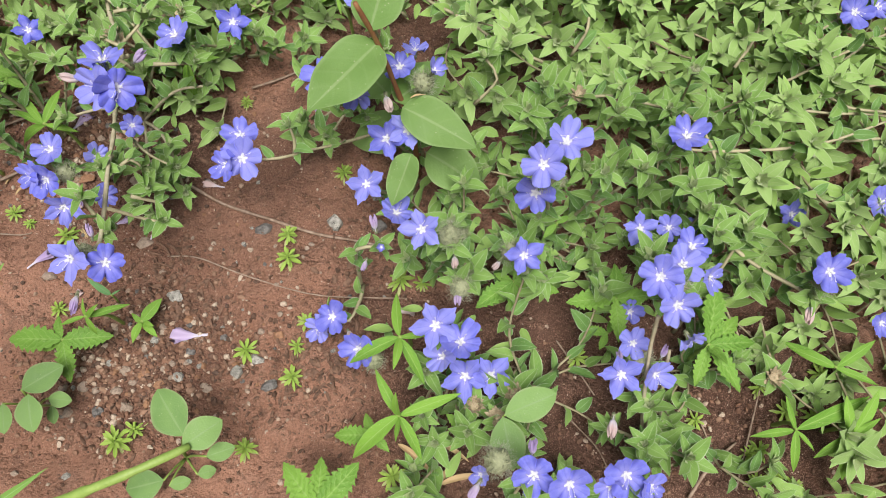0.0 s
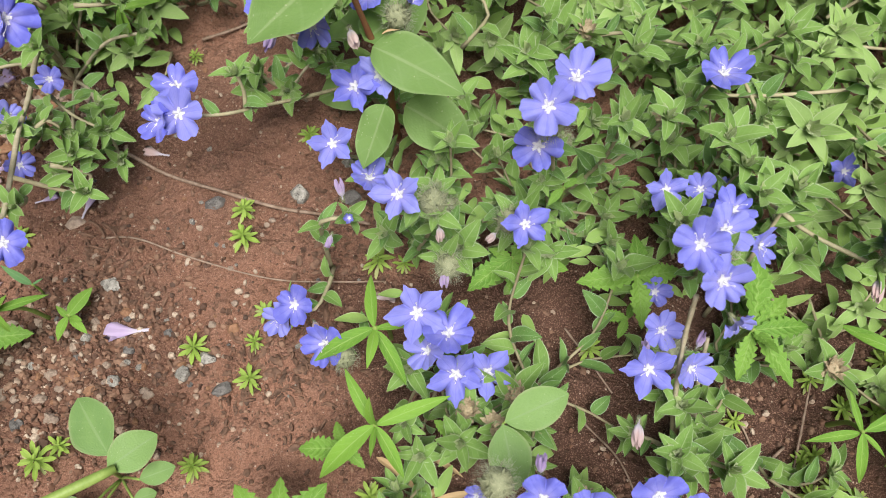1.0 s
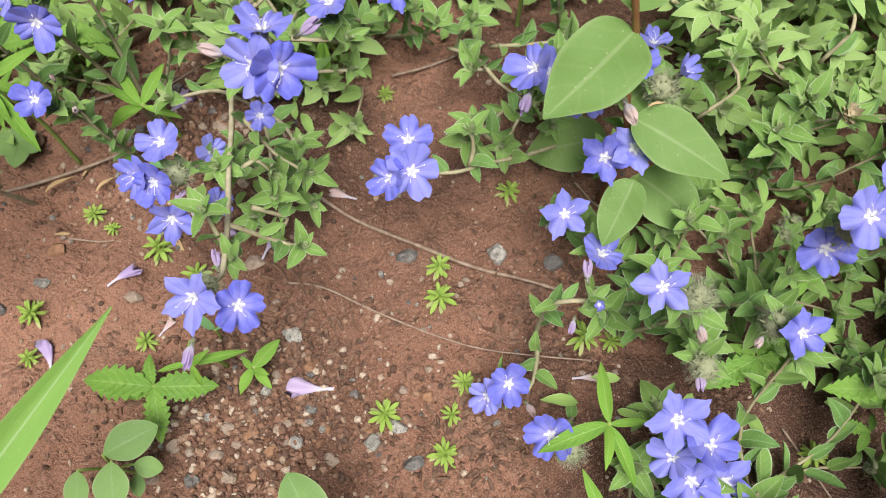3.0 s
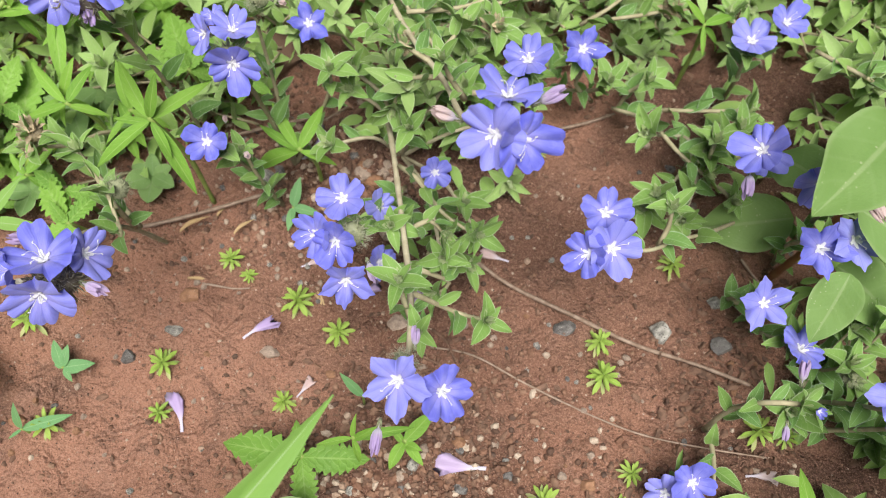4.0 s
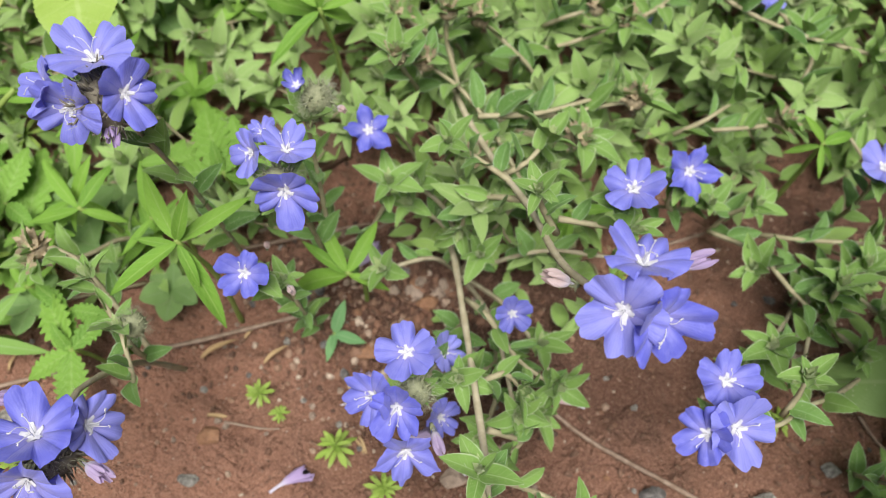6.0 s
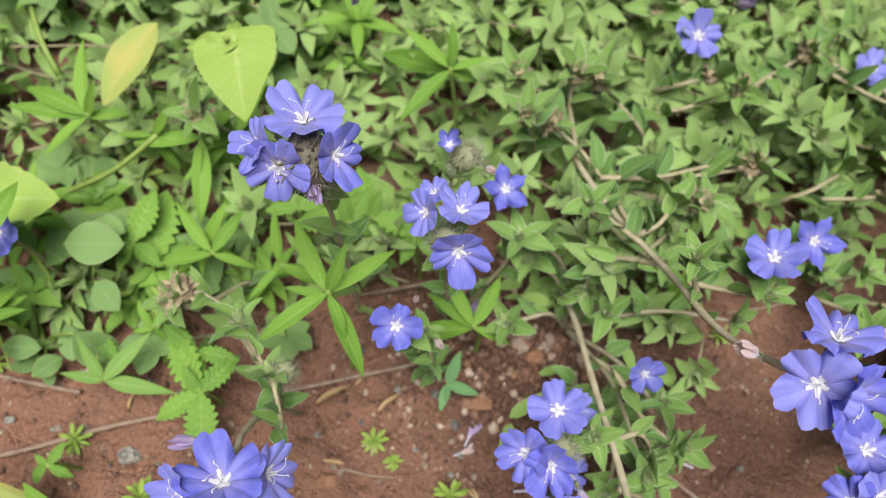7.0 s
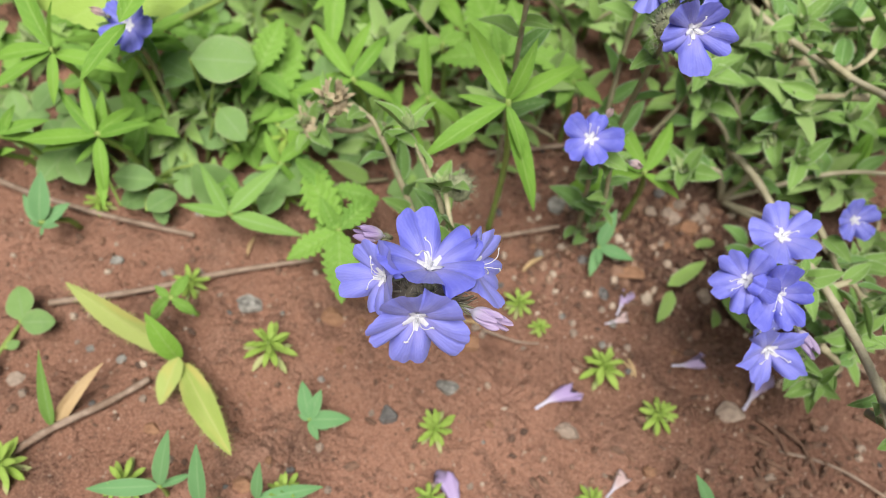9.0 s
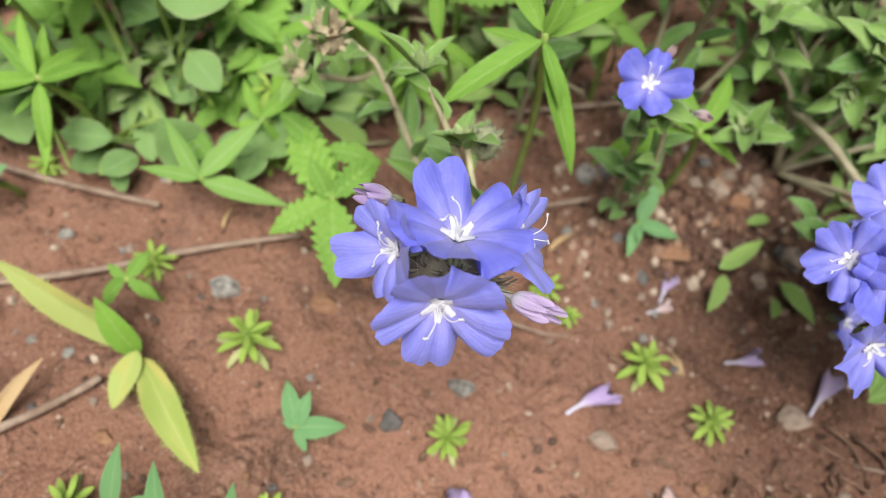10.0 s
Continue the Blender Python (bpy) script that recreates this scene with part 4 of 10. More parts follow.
def build_grit():
    rnd = random.Random(11)
    soup = Soup()
    n = 0
    while n < 18500:
        x, y = rnd.uniform(-0.6, 0.42), rnd.uniform(0.03, 0.6)
        if rnd.random() * 6.5 > grit_density(x, y):
            continue
        n += 1
        if green(x, y)[0] > 0.9:
            continue
        dense = min(1.0, 0.4 * grit_density(x, y))
        r = 0.00032 + (0.0014 + 0.0012 * dense) * rnd.random() ** (4.4 - 2.4 * dense)
        turn = pose(0, 0, 0, rnd.uniform(0, 360), rnd.uniform(0, 360), rnd.uniform(0, 360)).to_3x3()
        grow = Vector((rnd.uniform(0.8, 1.3), rnd.uniform(0.7, 1.0), rnd.uniform(0.5, 0.9))) * r
        at = Vector((x, y, gz(x, y) + 0.25 * r))
        soup.add([at + turn @ Vector((v.x * grow.x, v.y * grow.y, v.z * grow.z)) * rnd.uniform(0.8, 1.15) for v in ICO_V], ICO_F)
    ob = new("grit", soup.mesh("grit", PEBBLE, False))
    tagged(ob, "loose brown and grey grit on the soil", "grit", kind="stuff")
    # real crumbs, thickest under the plants, their dark colour also standing in for shade
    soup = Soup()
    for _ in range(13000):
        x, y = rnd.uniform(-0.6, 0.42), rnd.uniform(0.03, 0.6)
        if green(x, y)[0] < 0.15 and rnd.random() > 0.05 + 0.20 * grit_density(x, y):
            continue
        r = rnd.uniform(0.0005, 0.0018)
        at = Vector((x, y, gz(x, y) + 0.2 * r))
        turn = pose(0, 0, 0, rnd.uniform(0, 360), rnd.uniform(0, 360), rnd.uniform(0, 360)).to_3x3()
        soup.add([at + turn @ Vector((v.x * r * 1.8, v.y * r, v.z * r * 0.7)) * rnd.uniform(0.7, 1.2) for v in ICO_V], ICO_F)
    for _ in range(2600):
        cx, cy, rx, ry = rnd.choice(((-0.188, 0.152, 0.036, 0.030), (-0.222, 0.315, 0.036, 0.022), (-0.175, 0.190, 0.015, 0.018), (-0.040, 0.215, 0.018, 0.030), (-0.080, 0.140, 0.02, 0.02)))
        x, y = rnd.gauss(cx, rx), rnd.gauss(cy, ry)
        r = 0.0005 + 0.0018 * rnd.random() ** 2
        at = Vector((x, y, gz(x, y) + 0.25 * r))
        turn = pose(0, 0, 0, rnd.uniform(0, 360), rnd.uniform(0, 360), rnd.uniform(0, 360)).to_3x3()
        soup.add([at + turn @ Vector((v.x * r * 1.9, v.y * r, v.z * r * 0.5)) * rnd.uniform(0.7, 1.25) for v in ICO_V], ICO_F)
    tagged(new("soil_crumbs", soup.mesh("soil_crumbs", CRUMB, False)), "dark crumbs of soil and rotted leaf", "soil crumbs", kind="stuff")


# ---- where the creeping plants cover the ground: share and height ----
def green(x, y):
    d, h = 0.0, 0.045
    if x > 0.01 and y > 0.165:
        d, h = (0.80 if y < 0.30 else 0.93), 0.070
    elif x > -0.035 and y > 0.04:
        d, h = 0.38 if y < 0.26 else 0.35, 0.035
    if y > 0.405 + 0.03 * math.sin(9 * x) and x < 0.01:
        d, h = 0.95, 0.055
    for cx, cy, rx, ry, k, hh in GREEN_SPOTS:
        if ((x - cx) / rx) ** 2 + ((y - cy) / ry) ** 2 < 1:
            d, h = k, hh
    return d, h


GREEN_SPOTS = (
    (0.06, 0.215, 0.055, 0.045, 0.62, 0.05),
    (0.29, 0.36, 0.028, 0.035, 0.2, 0.03),
    (-0.20, 0.375, 0.055, 0.055, 0.95, 0.050), (-0.205, 0.275, 0.025, 0.03, 0.25, 0.03), (-0.165, 0.305, 0.02, 0.03, 0.6, 0.03),
    (-0.265, 0.335, 0.035, 0.035, 0.15, 0.03), (-0.26, 0.39, 0.04, 0.025, 0.7, 0.04), (-0.45, 0.44, 0.16, 0.15, 0.62, 0.045), (-0.34, 0.36, 0.06, 0.06, 0.6, 0.035), (-0.43, 0.31, 0.08, 0.045, 0.22, 0.022),
    (0.265, 0.215, 0.03, 0.02, 0.15, 0.02), (-0.07, 0.385, 0.06, 0.03, 0.2, 0.03),
    (0.015, 0.395, 0.025, 0.02, 0.1, 0.03), (0.07, 0.125, 0.03, 0.03, 0.1, 0.02), (0.15, 0.10, 0.03, 0.03, 0.1, 0.02),
)
build_grit()


def far_shoot(x, y, z, rnd, soup, stems, size=1.0):
    """One trailing shoot whose root lies some way off."""
    w, run = rnd.uniform(0.1, 2.2), (rnd.uniform(0.015, 0.035) if -0.33 < x < 0.0 and y < 0.40 else rnd.uniform(0.03, 0.095)) * size
    root = Vector((x + run * math.cos(w), y + run * math.sin(w), 0.0))
    root.z = gz(root.x, root.y) + 0.25 * z
    bow = Vector((rnd.uniform(-0.012, 0.012), rnd.uniform(-0.012, 0.012), rnd.uniform(-0.004, 0.006)))
    line = spline([root, root.lerp(Vector((x, y, z)), 0.55) + bow, (x, y, z)], 0.008)
    stems.tube(line, 0.0009, 0.0006, 4)
    leafy(None, line, rnd.uniform(0.0180, 0.0255) * size, 0.0104 * size, rnd, rnd.choice((0.08, 0.15, 0.3, 0.5)), tip_leaves=6, soup=soup)


def creeping_plants():
    rnd = random.Random(21)
    cells, soup, stems = {}, Soup(), Soup()
    step = 0.0168
    for i in range(int(1.0 / step)):
        for j in range(int(0.60 / step)):
            x, y = -0.63 + (i + rnd.random()) * step, 0.04 + (j + rnd.random()) * step
            d, h = green(x, y)
            if rnd.random() > d:
                continue
            z = gz(x, y) + h * (0.25 + 1.05 * rnd.random())
            if -0.30 < x < 0.18 and y < 0.30:
                cells.setdefault((int((x + 1) / 0.085), int(y / 0.085)), []).append((x, y, z))
            else:
                far_shoot(x, y, z, rnd, soup, stems)
    for (ci, cj), tips in cells.items():
        if len(tips) < 3:
            continue
        root = Vector((sum(q[0] for q in tips) / len(tips) + rnd.uniform(-0.01, 0.01), sum(q[1] for q in tips) / len(tips) + rnd.uniform(0, 0.02), 0))
        root.z = gz(root.x, root.y)
        plant = thing("creeping_plant", root, "low creeping plant with small hairy grey-green leaves", "plant", "creeping plants")
        for x, y, z in tips:
            tip = Vector((x, y, z))
            mid = root.lerp(tip, 0.55)
            mid.z = gz(mid.x, mid.y) + 0.35 * z + 0.004
            mid += Vector((rnd.uniform(-0.01, 0.01), rnd.uniform(-0.01, 0.01), 0))
            line = put_stem(plant, [root, mid, tip], 0.0009, 0.0006, STEM_THIN, rnd=rnd, step=0.007)
            leafy(plant, line, rnd.uniform(0.0155, 0.0220), 0.0096, rnd, 0.08)
            if rnd.random() < 0.16:
                bud_head(plant, x, y, z + 0.002, rnd.uniform(0.0045, 0.0062), rnd.random() < 0.7)
    # low leaves that close the gaps
    for _ in range(10500):
        x, y = rnd.uniform(-0.62, 0.37), rnd.uniform(0.04, 0.63)
        d, h = green(x, y)
        if rnd.random() > 0.85 * d * d:
            continue
        w = rnd.uniform(0, 6.28)
        base = Vector((x, y, gz(x, y) + rnd.uniform(0.003, 0.5 * h)))
        m = leaf_frame(base, (math.cos(w), math.sin(w), rnd.uniform(-0.05, 0.5)), (rnd.uniform(-.4, .4), rnd.uniform(-.5, .3), 1), rnd.uniform(0.011, 0.019), rnd.uniform(0.8, 1.1))
        add_leaf(None, FAR_SHAPES, rnd, m, soup)
    # ragged patches farther out
    for i in range(72):
        for j in range(48):
            x, y = -1.35 + (i + rnd.random()) * 0.033, -0.10 + (j + rnd.random()) * 0.033
            away = max(-0.61 - x, x - 0.36, y - 0.62, 0.0)
            if away <= 0 or y < 0.12 - 0.3 * vnoise(x, y, 0.3):
                continue
            if vnoise(x + 6, y + 3, 0.17) + 0.5 * vnoise(x, y + 8, 0.06) < 0.35 + 1.1 * away / 0.75:
                continue
            far_shoot(x, y, gz(x, y) + rnd.uniform(0.015, 0.06), rnd, soup, stems, 1.25)
    ob = thing("undergrowth", (0, 0.5, 0), "dense low green undergrowth of small leaves", "undergrowth", kind="stuff")
    off = Matrix.Translation((0, -0.5, 0))
    tagged(child("undergrowth_leaves", soup.mesh("undergrowth_leaves", LEAF_STUFF), ob, off), kind="stuff")
    tagged(child("undergrowth_young_leaves", FRESH.mesh("undergrowth_young_leaves", FRESH_STUFF), ob, off, "fresh pale green leaves"), kind="stuff")
    tagged(child("undergrowth_tips", WOOL.mesh("undergrowth_tips", WOOLLY), ob, off, "pale woolly shoot tips"), kind="stuff")
    tagged(child("undergrowth_stems", stems.mesh("undergrowth_stems", STEM_THIN), ob, off), kind="stuff")


creeping_plants()


def weed_patch():
    """Mixed small weeds behind the bare soil."""
    rnd = random.Random(5)
    for _ in range(58):
        x, y = rnd.uniform(-0.60, -0.33), rnd.uniform(0.29, 0.58)
        if y < 0.30 + 0.12 * max(0.0, -0.42 - x) / 0.2 and rnd.random() < 0.7:
            continue
        z = rnd.uniform(0.015, 0.045) if x > -0.43 and y < 0.40 else rnd.uniform(0.03, 0.07)
        plant = thing("weed", (x, y, gz(x, y)), "light green weed in the undergrowth", "weed", "weeds")
        top = Vector((rnd.uniform(-0.008, 0.008), rnd.uniform(-0.012, 0.004), z))
        base = Vector((x, y, gz(x, y)))
        put_stem(plant, [base, base + top * 0.5 + Vector((0.002, 0, 0)), base + top], 0.0012, 0.0008, STEM_GREEN, rnd=rnd)
        kinds, size, wide = rnd.choice(((LANCES, 0.030, 1.15), (LANCES, 0.024, 1.3), (TOOTHED, 0.024, 1.0), (ROUNDS, 0.017, 1.0), (ROUNDS, 0.014, 1.1)))
        up = (Vector((0, -0.25, 1)) + Vector((rnd.uniform(-.2, .2), rnd.uniform(-.2, .2), 0))).normalized()
        pose_leaf_ring(plant, top, up, rnd.choice((4, 5, 6)), kinds, size, 1.25, rnd, wide)
        pose_leaf_ring(plant, top * 0.55, up, 3, kinds, size, 1.35, rnd, wide)
        if kinds is LANCES:
            pose_leaf_ring(plant, top, up, 3, kinds, size * 0.6, 0.7, rnd, wide)
    # low leaves at the soil's edge
    for _ in range(32):
        x = rnd.uniform(-0.52, -0.325)
        y = rnd.uniform(0.256 if x < -0.36 else 0.29, 0.35) + 0.012 * math.sin(40 * x)
        z = rnd.uniform(0.006, 0.022)
        base = Vector((x, y, gz(x, y)))
        plant = thing("weed", base, "small light green weed at the edge of the soil", "weed", "weeds")
        put_stem(plant, [base, base + Vector((0, 0, z))], 0.0009, 0.0007, STEM_GREEN, rnd=rnd)
        kinds, size, wide = rnd.choice(((LANCES, 0.020, 1.3), (TOOTHED, 0.020, 1.0), (ROUNDS, 0.016, 1.0), (ROUNDS, 0.014, 1.0), (SPROUTS, 0.010, 1.1)))
        up = Vector((rnd.uniform(-.2, .2), rnd.uniform(-.4, .0), 1)).normalized()
        pose_leaf_ring(plant, Vector((0, 0, z)), up, rnd.choice((4, 5, 6)), kinds, size, 1.25, rnd, wide)
        if kinds is not ROUNDS:
            pose_leaf_ring(plant, Vector((0, 0, z)), up, 3, kinds, size * 0.6, 0.7, rnd, wide)


weed_patch()


def loose_pebbles():
    """Pebbles large enough to pick up one by one."""
    rnd = random.Random(31)
    meshes = []
    for k in range(6):
        bm = bmesh.new()
        bmesh.ops.create_icosphere(bm, subdivisions=2, radius=0.5)
        for v in bm.verts:
            v.co *= 1 + 0.45 * noise.noise(v.co * 2.0 + Vector((k * 5.1, k, 0))) + 0.12 * noise.noise(v.co * 6.0 + Vector((k, 3, 1)))
        base = bpy.data.meshes.new("pebble")
        bm.to_mesh(base)
        bm.free()
        meshes.append(base)
    kinds = ((STONE_GREY, "small grey pebble lying on red soil"), (STONE_PALE, "small pale pebble lying on red soil"), (STONE_PALE, "small pale pebble lying on red soil"),
             (STONE_BROWN, "small brown pebble lying on red soil"), (STONE_DARK, "small dark pebble lying on red soil"))
    made = {}
    n = 0
    while n < 296:
        x, y = rnd.uniform(-0.50, 0.0), rnd.uniform(0.12, 0.35)
        if rnd.random() > 0.07 + 0.15 * grit_density(x, y) or green(x, y)[0] > 0.5:
            continue
        n += 1
        size = rnd.uniform(0.0015, 0.0038) * (1.0 + 1.3 * rnd.random() if grit_density(x, y) > 2.5 else 1.0) * (1.35 if rnd.random() < 0.12 else 1.0)
        stuff, words = rnd.choice(kinds)
        key = (rnd.randrange(6), stuff.name)
        if key not in made:
            made[key] = meshes[key[0]].copy()
            made[key].materials.append(stuff)
        ob = new("pebble", made[key])
        ob.matrix_world = Matrix.Translation((x, y, gz(x, y) + 0.12 * size)) @ pose(0, 0, 0, rnd.uniform(-25, 25), rnd.uniform(-25, 25), rnd.uniform(0, 360)) @ Matrix.Diagonal((size, size * rnd.uniform(0.7, 1), size * rnd.uniform(0.5, 0.8), 1))
        tagged(ob, words, "pebble", "loose pebbles on the soil")


loose_pebbles()

# ---- plants and things one by one ----
# blue flowers at the end of a long hairy stem

plant = thing("flowering_plant", (-0.2350, 0.4300, gz(-0.2350, 0.4300)), "sprawling plant with blue flowers on a long hairy stem", "flowering plant", "blue-flowered plants")
put_stem(plant, [(-0.2242, 0.4164, 0.0500), (-0.2171, 0.3817, 0.0600), (-0.2007, 0.3432, 0.0750), (-0.1841, 0.3073, 0.0950), (-0.1738, 0.2721, 0.1200), (-0.1610, 0.2470, 0.1470)], 0.0014, 0.0011, STEM_PALE, hairs=180)
shoot(plant, [(-0.2066, 0.3641, 0.0700), (-0.1816, 0.3702, 0.0700), (-0.1544, 0.3810, 0.0750)], 0.0205, 0.0100, 0.0013, 0.0009, 101, 0.15, 120, 5)
shoot(plant, [(-0.1894, 0.3229, 0.0850), (-0.2084, 0.3307, 0.0900), (-0.2147, 0.3264, 0.1000)], 0.0150, 0.0060, 0.0013, 0.0008, 102, 0.20, 0, 5)
shoot(plant, [(-0.1742, 0.2951, 0.1000), (-0.1812, 0.2944, 0.1150), (-0.1839, 0.2934, 0.1250)], 0.0140, 0.0060, 0.0013, 0.0008, 103, 0.20, 0, 5)
shoot(plant, [(-0.1854, 0.3165, 0.0850), (-0.2033, 0.3238, 0.0700), (-0.2066, 0.3166, 0.0600)], 0.0170, 0.0070, 0.0013, 0.0008, 104, 0.20, 0, 5)
shoot(plant, [(-0.1714, 0.3136, 0.0800), (-0.1584, 0.3133, 0.0800), (-0.1454, 0.3102, 0.0850)], 0.0160, 0.0080, 0.0013, 0.0008, 105, 0.20, 0, 5)
shoot(plant, [(-0.1929, 0.3303, 0.0800), (-0.1854, 0.3337, 0.0850), (-0.1800, 0.3435, 0.0850)], 0.0200, 0.0120, 0.0013, 0.0008, 106, 0.20, 0, 5)
bud_head(plant, -0.1585, 0.2435, 0.1500, 0.0075, False)
flower(plant, -0.1633, 0.2404, 0.1574, -115, 50, 0.0230, "round")
flower(plant, -0.1543, 0.2393, 0.1578, -57, 62, 0.0230, "round")
flower(plant, -0.1603, 0.2512, 0.1645, 93, 22, 0.0223, "round")
flower(plant, -0.1770, 0.2492, 0.1520, -165, 51, 0.0125, "peach")
flower(plant, -0.1485, 0.2572, 0.1550, 5, 48, 0.0125, "shut")
flower(plant, -0.1837, 0.2778, 0.0688, -78, 36, 0.0147, "round")

plant = thing("flowering_plant", (-0.2120, 0.3450, gz(-0.2120, 0.3450)), "sprawling plant with blue flower clusters on red soil", "flowering plant", "blue-flowered plants")
put_stem(plant, [(-0.2138, 0.3335, 0.0300), (-0.2068, 0.3064, 0.0450), (-0.2006, 0.2794, 0.0550), (-0.1934, 0.2457, 0.0700), (-0.1871, 0.2158, 0.0800), (-0.1847, 0.1912, 0.0850), (-0.1860, 0.1840, 0.0950)], 0.0015, 0.0012, STEM_PALE, hairs=450)
shoot(plant, [(-0.1929, 0.2523, 0.0600), (-0.1840, 0.2564, 0.0650), (-0.1785, 0.2543, 0.0600)], 0.0150, 0.0060, 0.0013, 0.0008, 107, 0.20, 0, 5)
shoot(plant, [(-0.2009, 0.2876, 0.0550), (-0.1909, 0.2783, 0.0600), (-0.1792, 0.2688, 0.0500), (-0.1646, 0.2624, 0.0450)], 0.0160, 0.0080, 0.0013, 0.0008, 108, 0.20, 80, 5)
shoot(plant, [(-0.1860, 0.2159, 0.0800), (-0.1682, 0.2177, 0.0600), (-0.1568, 0.2119, 0.0700)], 0.0150, 0.0070, 0.0013, 0.0008, 109, 0.20, 100, 5)
shoot(plant, [(-0.1864, 0.2397, 0.0500), (-0.1726, 0.2418, 0.0350), (-0.1777, 0.2377, 0.0300)], 0.0160, 0.0070, 0.0013, 0.0008, 110, 0.20, 0, 5)
shoot(plant, [(-0.1857, 0.2041, 0.0850), (-0.1887, 0.2084, 0.0900), (-0.1905, 0.2111, 0.1000)], 0.0160, 0.0070, 0.0013, 0.0008, 111, 0.20, 0, 5)
shoot(plant, [(-0.1843, 0.2105, 0.0700), (-0.1814, 0.2053, 0.0750), (-0.1818, 0.2008, 0.0800)], 0.0140, 0.0060, 0.0013, 0.0008, 112, 0.20, 0, 5)
bud_head(plant, -0.1860, 0.1820, 0.0960, 0.0060, False)
flower(plant, -0.1863, 0.1718, 0.1099, -106, 40, 0.0222, "point")
flower(plant, -0.1708, 0.1716, 0.1038, -51, 36, 0.0210, "round")
flower(plant, -0.1920, 0.1606, 0.0850, -94, 83, 0.0120, "shut")
flower(plant, -0.1822, 0.1891, 0.1000, 92, 34, 0.0098, "shut")
shoot(plant, [(-0.2000, 0.3000, 0.0150), (-0.2070, 0.2650, 0.0500), (-0.2120, 0.2430, 0.0750)], 0.0150, 0.0060, 0.0013, 0.0008, 113, 0.20, 0, 7)
shoot(plant, [(-0.2000, 0.3000, 0.0150), (-0.2030, 0.2700, 0.0400), (-0.2000, 0.2520, 0.0650)], 0.0150, 0.0060, 0.0013, 0.0008, 114, 0.20, 0, 6)
bud_head(plant, -0.2130, 0.2400, 0.0780, 0.0070, False)
flower(plant, -0.2176, 0.2480, 0.0917, -98, 11, 0.0204, "round")
flower(plant, -0.2180, 0.2300, 0.0890, -92, 47, 0.0191, "round")
flower(plant, -0.2060, 0.2630, 0.0600, -30, 36, 0.0165, "round")
flower(plant, -0.2136, 0.2208, 0.0734, -78, 58, 0.0210, "point")
flower(plant, -0.2262, 0.2331, 0.0879, -127, 44, 0.0188, "round")
flower(plant, -0.2040, 0.2430, 0.0460, -38, 51, 0.0160, "round")
flower(plant, -0.2052, 0.2281, 0.0750, -64, 78, 0.0111, "shut")
# three flowers on a bent stem

plant = thing("flowering_plant", (-0.0350, 0.2700, gz(-0.0350, 0.2700)), "thin bent stem with three blue flowers over red soil", "flowering plant", "blue-flowered plants")
shoot(plant, [(-0.0339, 0.2941, 0.0300), (-0.0590, 0.2728, 0.0500), (-0.0757, 0.2622, 0.0600), (-0.0938, 0.2476, 0.0750), (-0.1120, 0.2460, 0.0780)], 0.0165, 0.0130, 0.0010, 0.0008, 115, 0.35, 120, 4)
shoot(plant, [(-0.0862, 0.2559, 0.0650), (-0.0846, 0.2598, 0.0750), (-0.0858, 0.2623, 0.0850)], 0.0170, 0.0080, 0.0013, 0.0008, 116, 0.20, 0, 5)
bud_head(plant, -0.1140, 0.2450, 0.0820, 0.0060, False)
flower(plant, -0.1132, 0.2562, 0.0873, -89, 7, 0.0224, "round")
flower(plant, -0.1106, 0.2404, 0.0877, -72, 34, 0.0239, "round")
flower(plant, -0.1199, 0.2378, 0.0860, -140, 44, 0.0191, "round")
# flowers at the far edge of the bare soil

plant = thing("flowering_plant", (-0.1400, 0.3800, gz(-0.1400, 0.3800)), "leafy plant with two blue flowers", "flowering plant", "blue-flowered plants")
shoot(plant, [(-0.1400, 0.3800, 0.0000), (-0.1450, 0.3500, 0.0500), (-0.1500, 0.3180, 0.0900)], 0.0170, 0.0080, 0.0013, 0.0008, 117, 0.20, 0, 5)
shoot(plant, [(-0.1400, 0.3800, 0.0000), (-0.1300, 0.3600, 0.0450), (-0.1245, 0.3430, 0.0750)], 0.0170, 0.0080, 0.0013, 0.0008, 118, 0.20, 0, 5)
shoot(plant, [(-0.1400, 0.3800, 0.0000), (-0.1100, 0.3600, 0.0300), (-0.1050, 0.3500, 0.0500)], 0.0170, 0.0080, 0.0013, 0.0008, 119, 0.20, 0, 5)
shoot(plant, [(-0.1400, 0.3800, 0.0000), (-0.1700, 0.3500, 0.0300), (-0.1750, 0.3350, 0.0550)], 0.0180, 0.0080, 0.0013, 0.0008, 120, 0.20, 0, 5)
flower(plant, -0.1502, 0.3123, 0.1079, -165, 9, 0.0217, "round")
flower(plant, -0.1242, 0.3393, 0.0858, -76, 37, 0.0199, "point")
# plant round the large broad leaves

plant = thing("flowering_plant", (-0.0100, 0.2850, gz(-0.0100, 0.2850)), "blue flowers on hairy stems beside broad leaves", "flowering plant", "blue-flowered plants")
shoot(plant, [(-0.0100, 0.2850, 0.0000), (-0.0150, 0.2800, 0.0600), (-0.0120, 0.2750, 0.1050)], 0.0140, 0.0070, 0.0013, 0.0008, 121, 0.20, 0, 5)
bud_head(plant, -0.0080, 0.2730, 0.1080, 0.0080, False)
flower(plant, -0.0204, 0.2761, 0.1191, -113, 14, 0.0190, "round")
flower(plant, -0.0015, 0.2738, 0.1176, -21, 26, 0.0160, "cup")
flower(plant, -0.0118, 0.2904, 0.1150, 86, 20, 0.0150, "round")
flower(plant, -0.0436, 0.2562, 0.1245, -97, 74, 0.0196, "round")
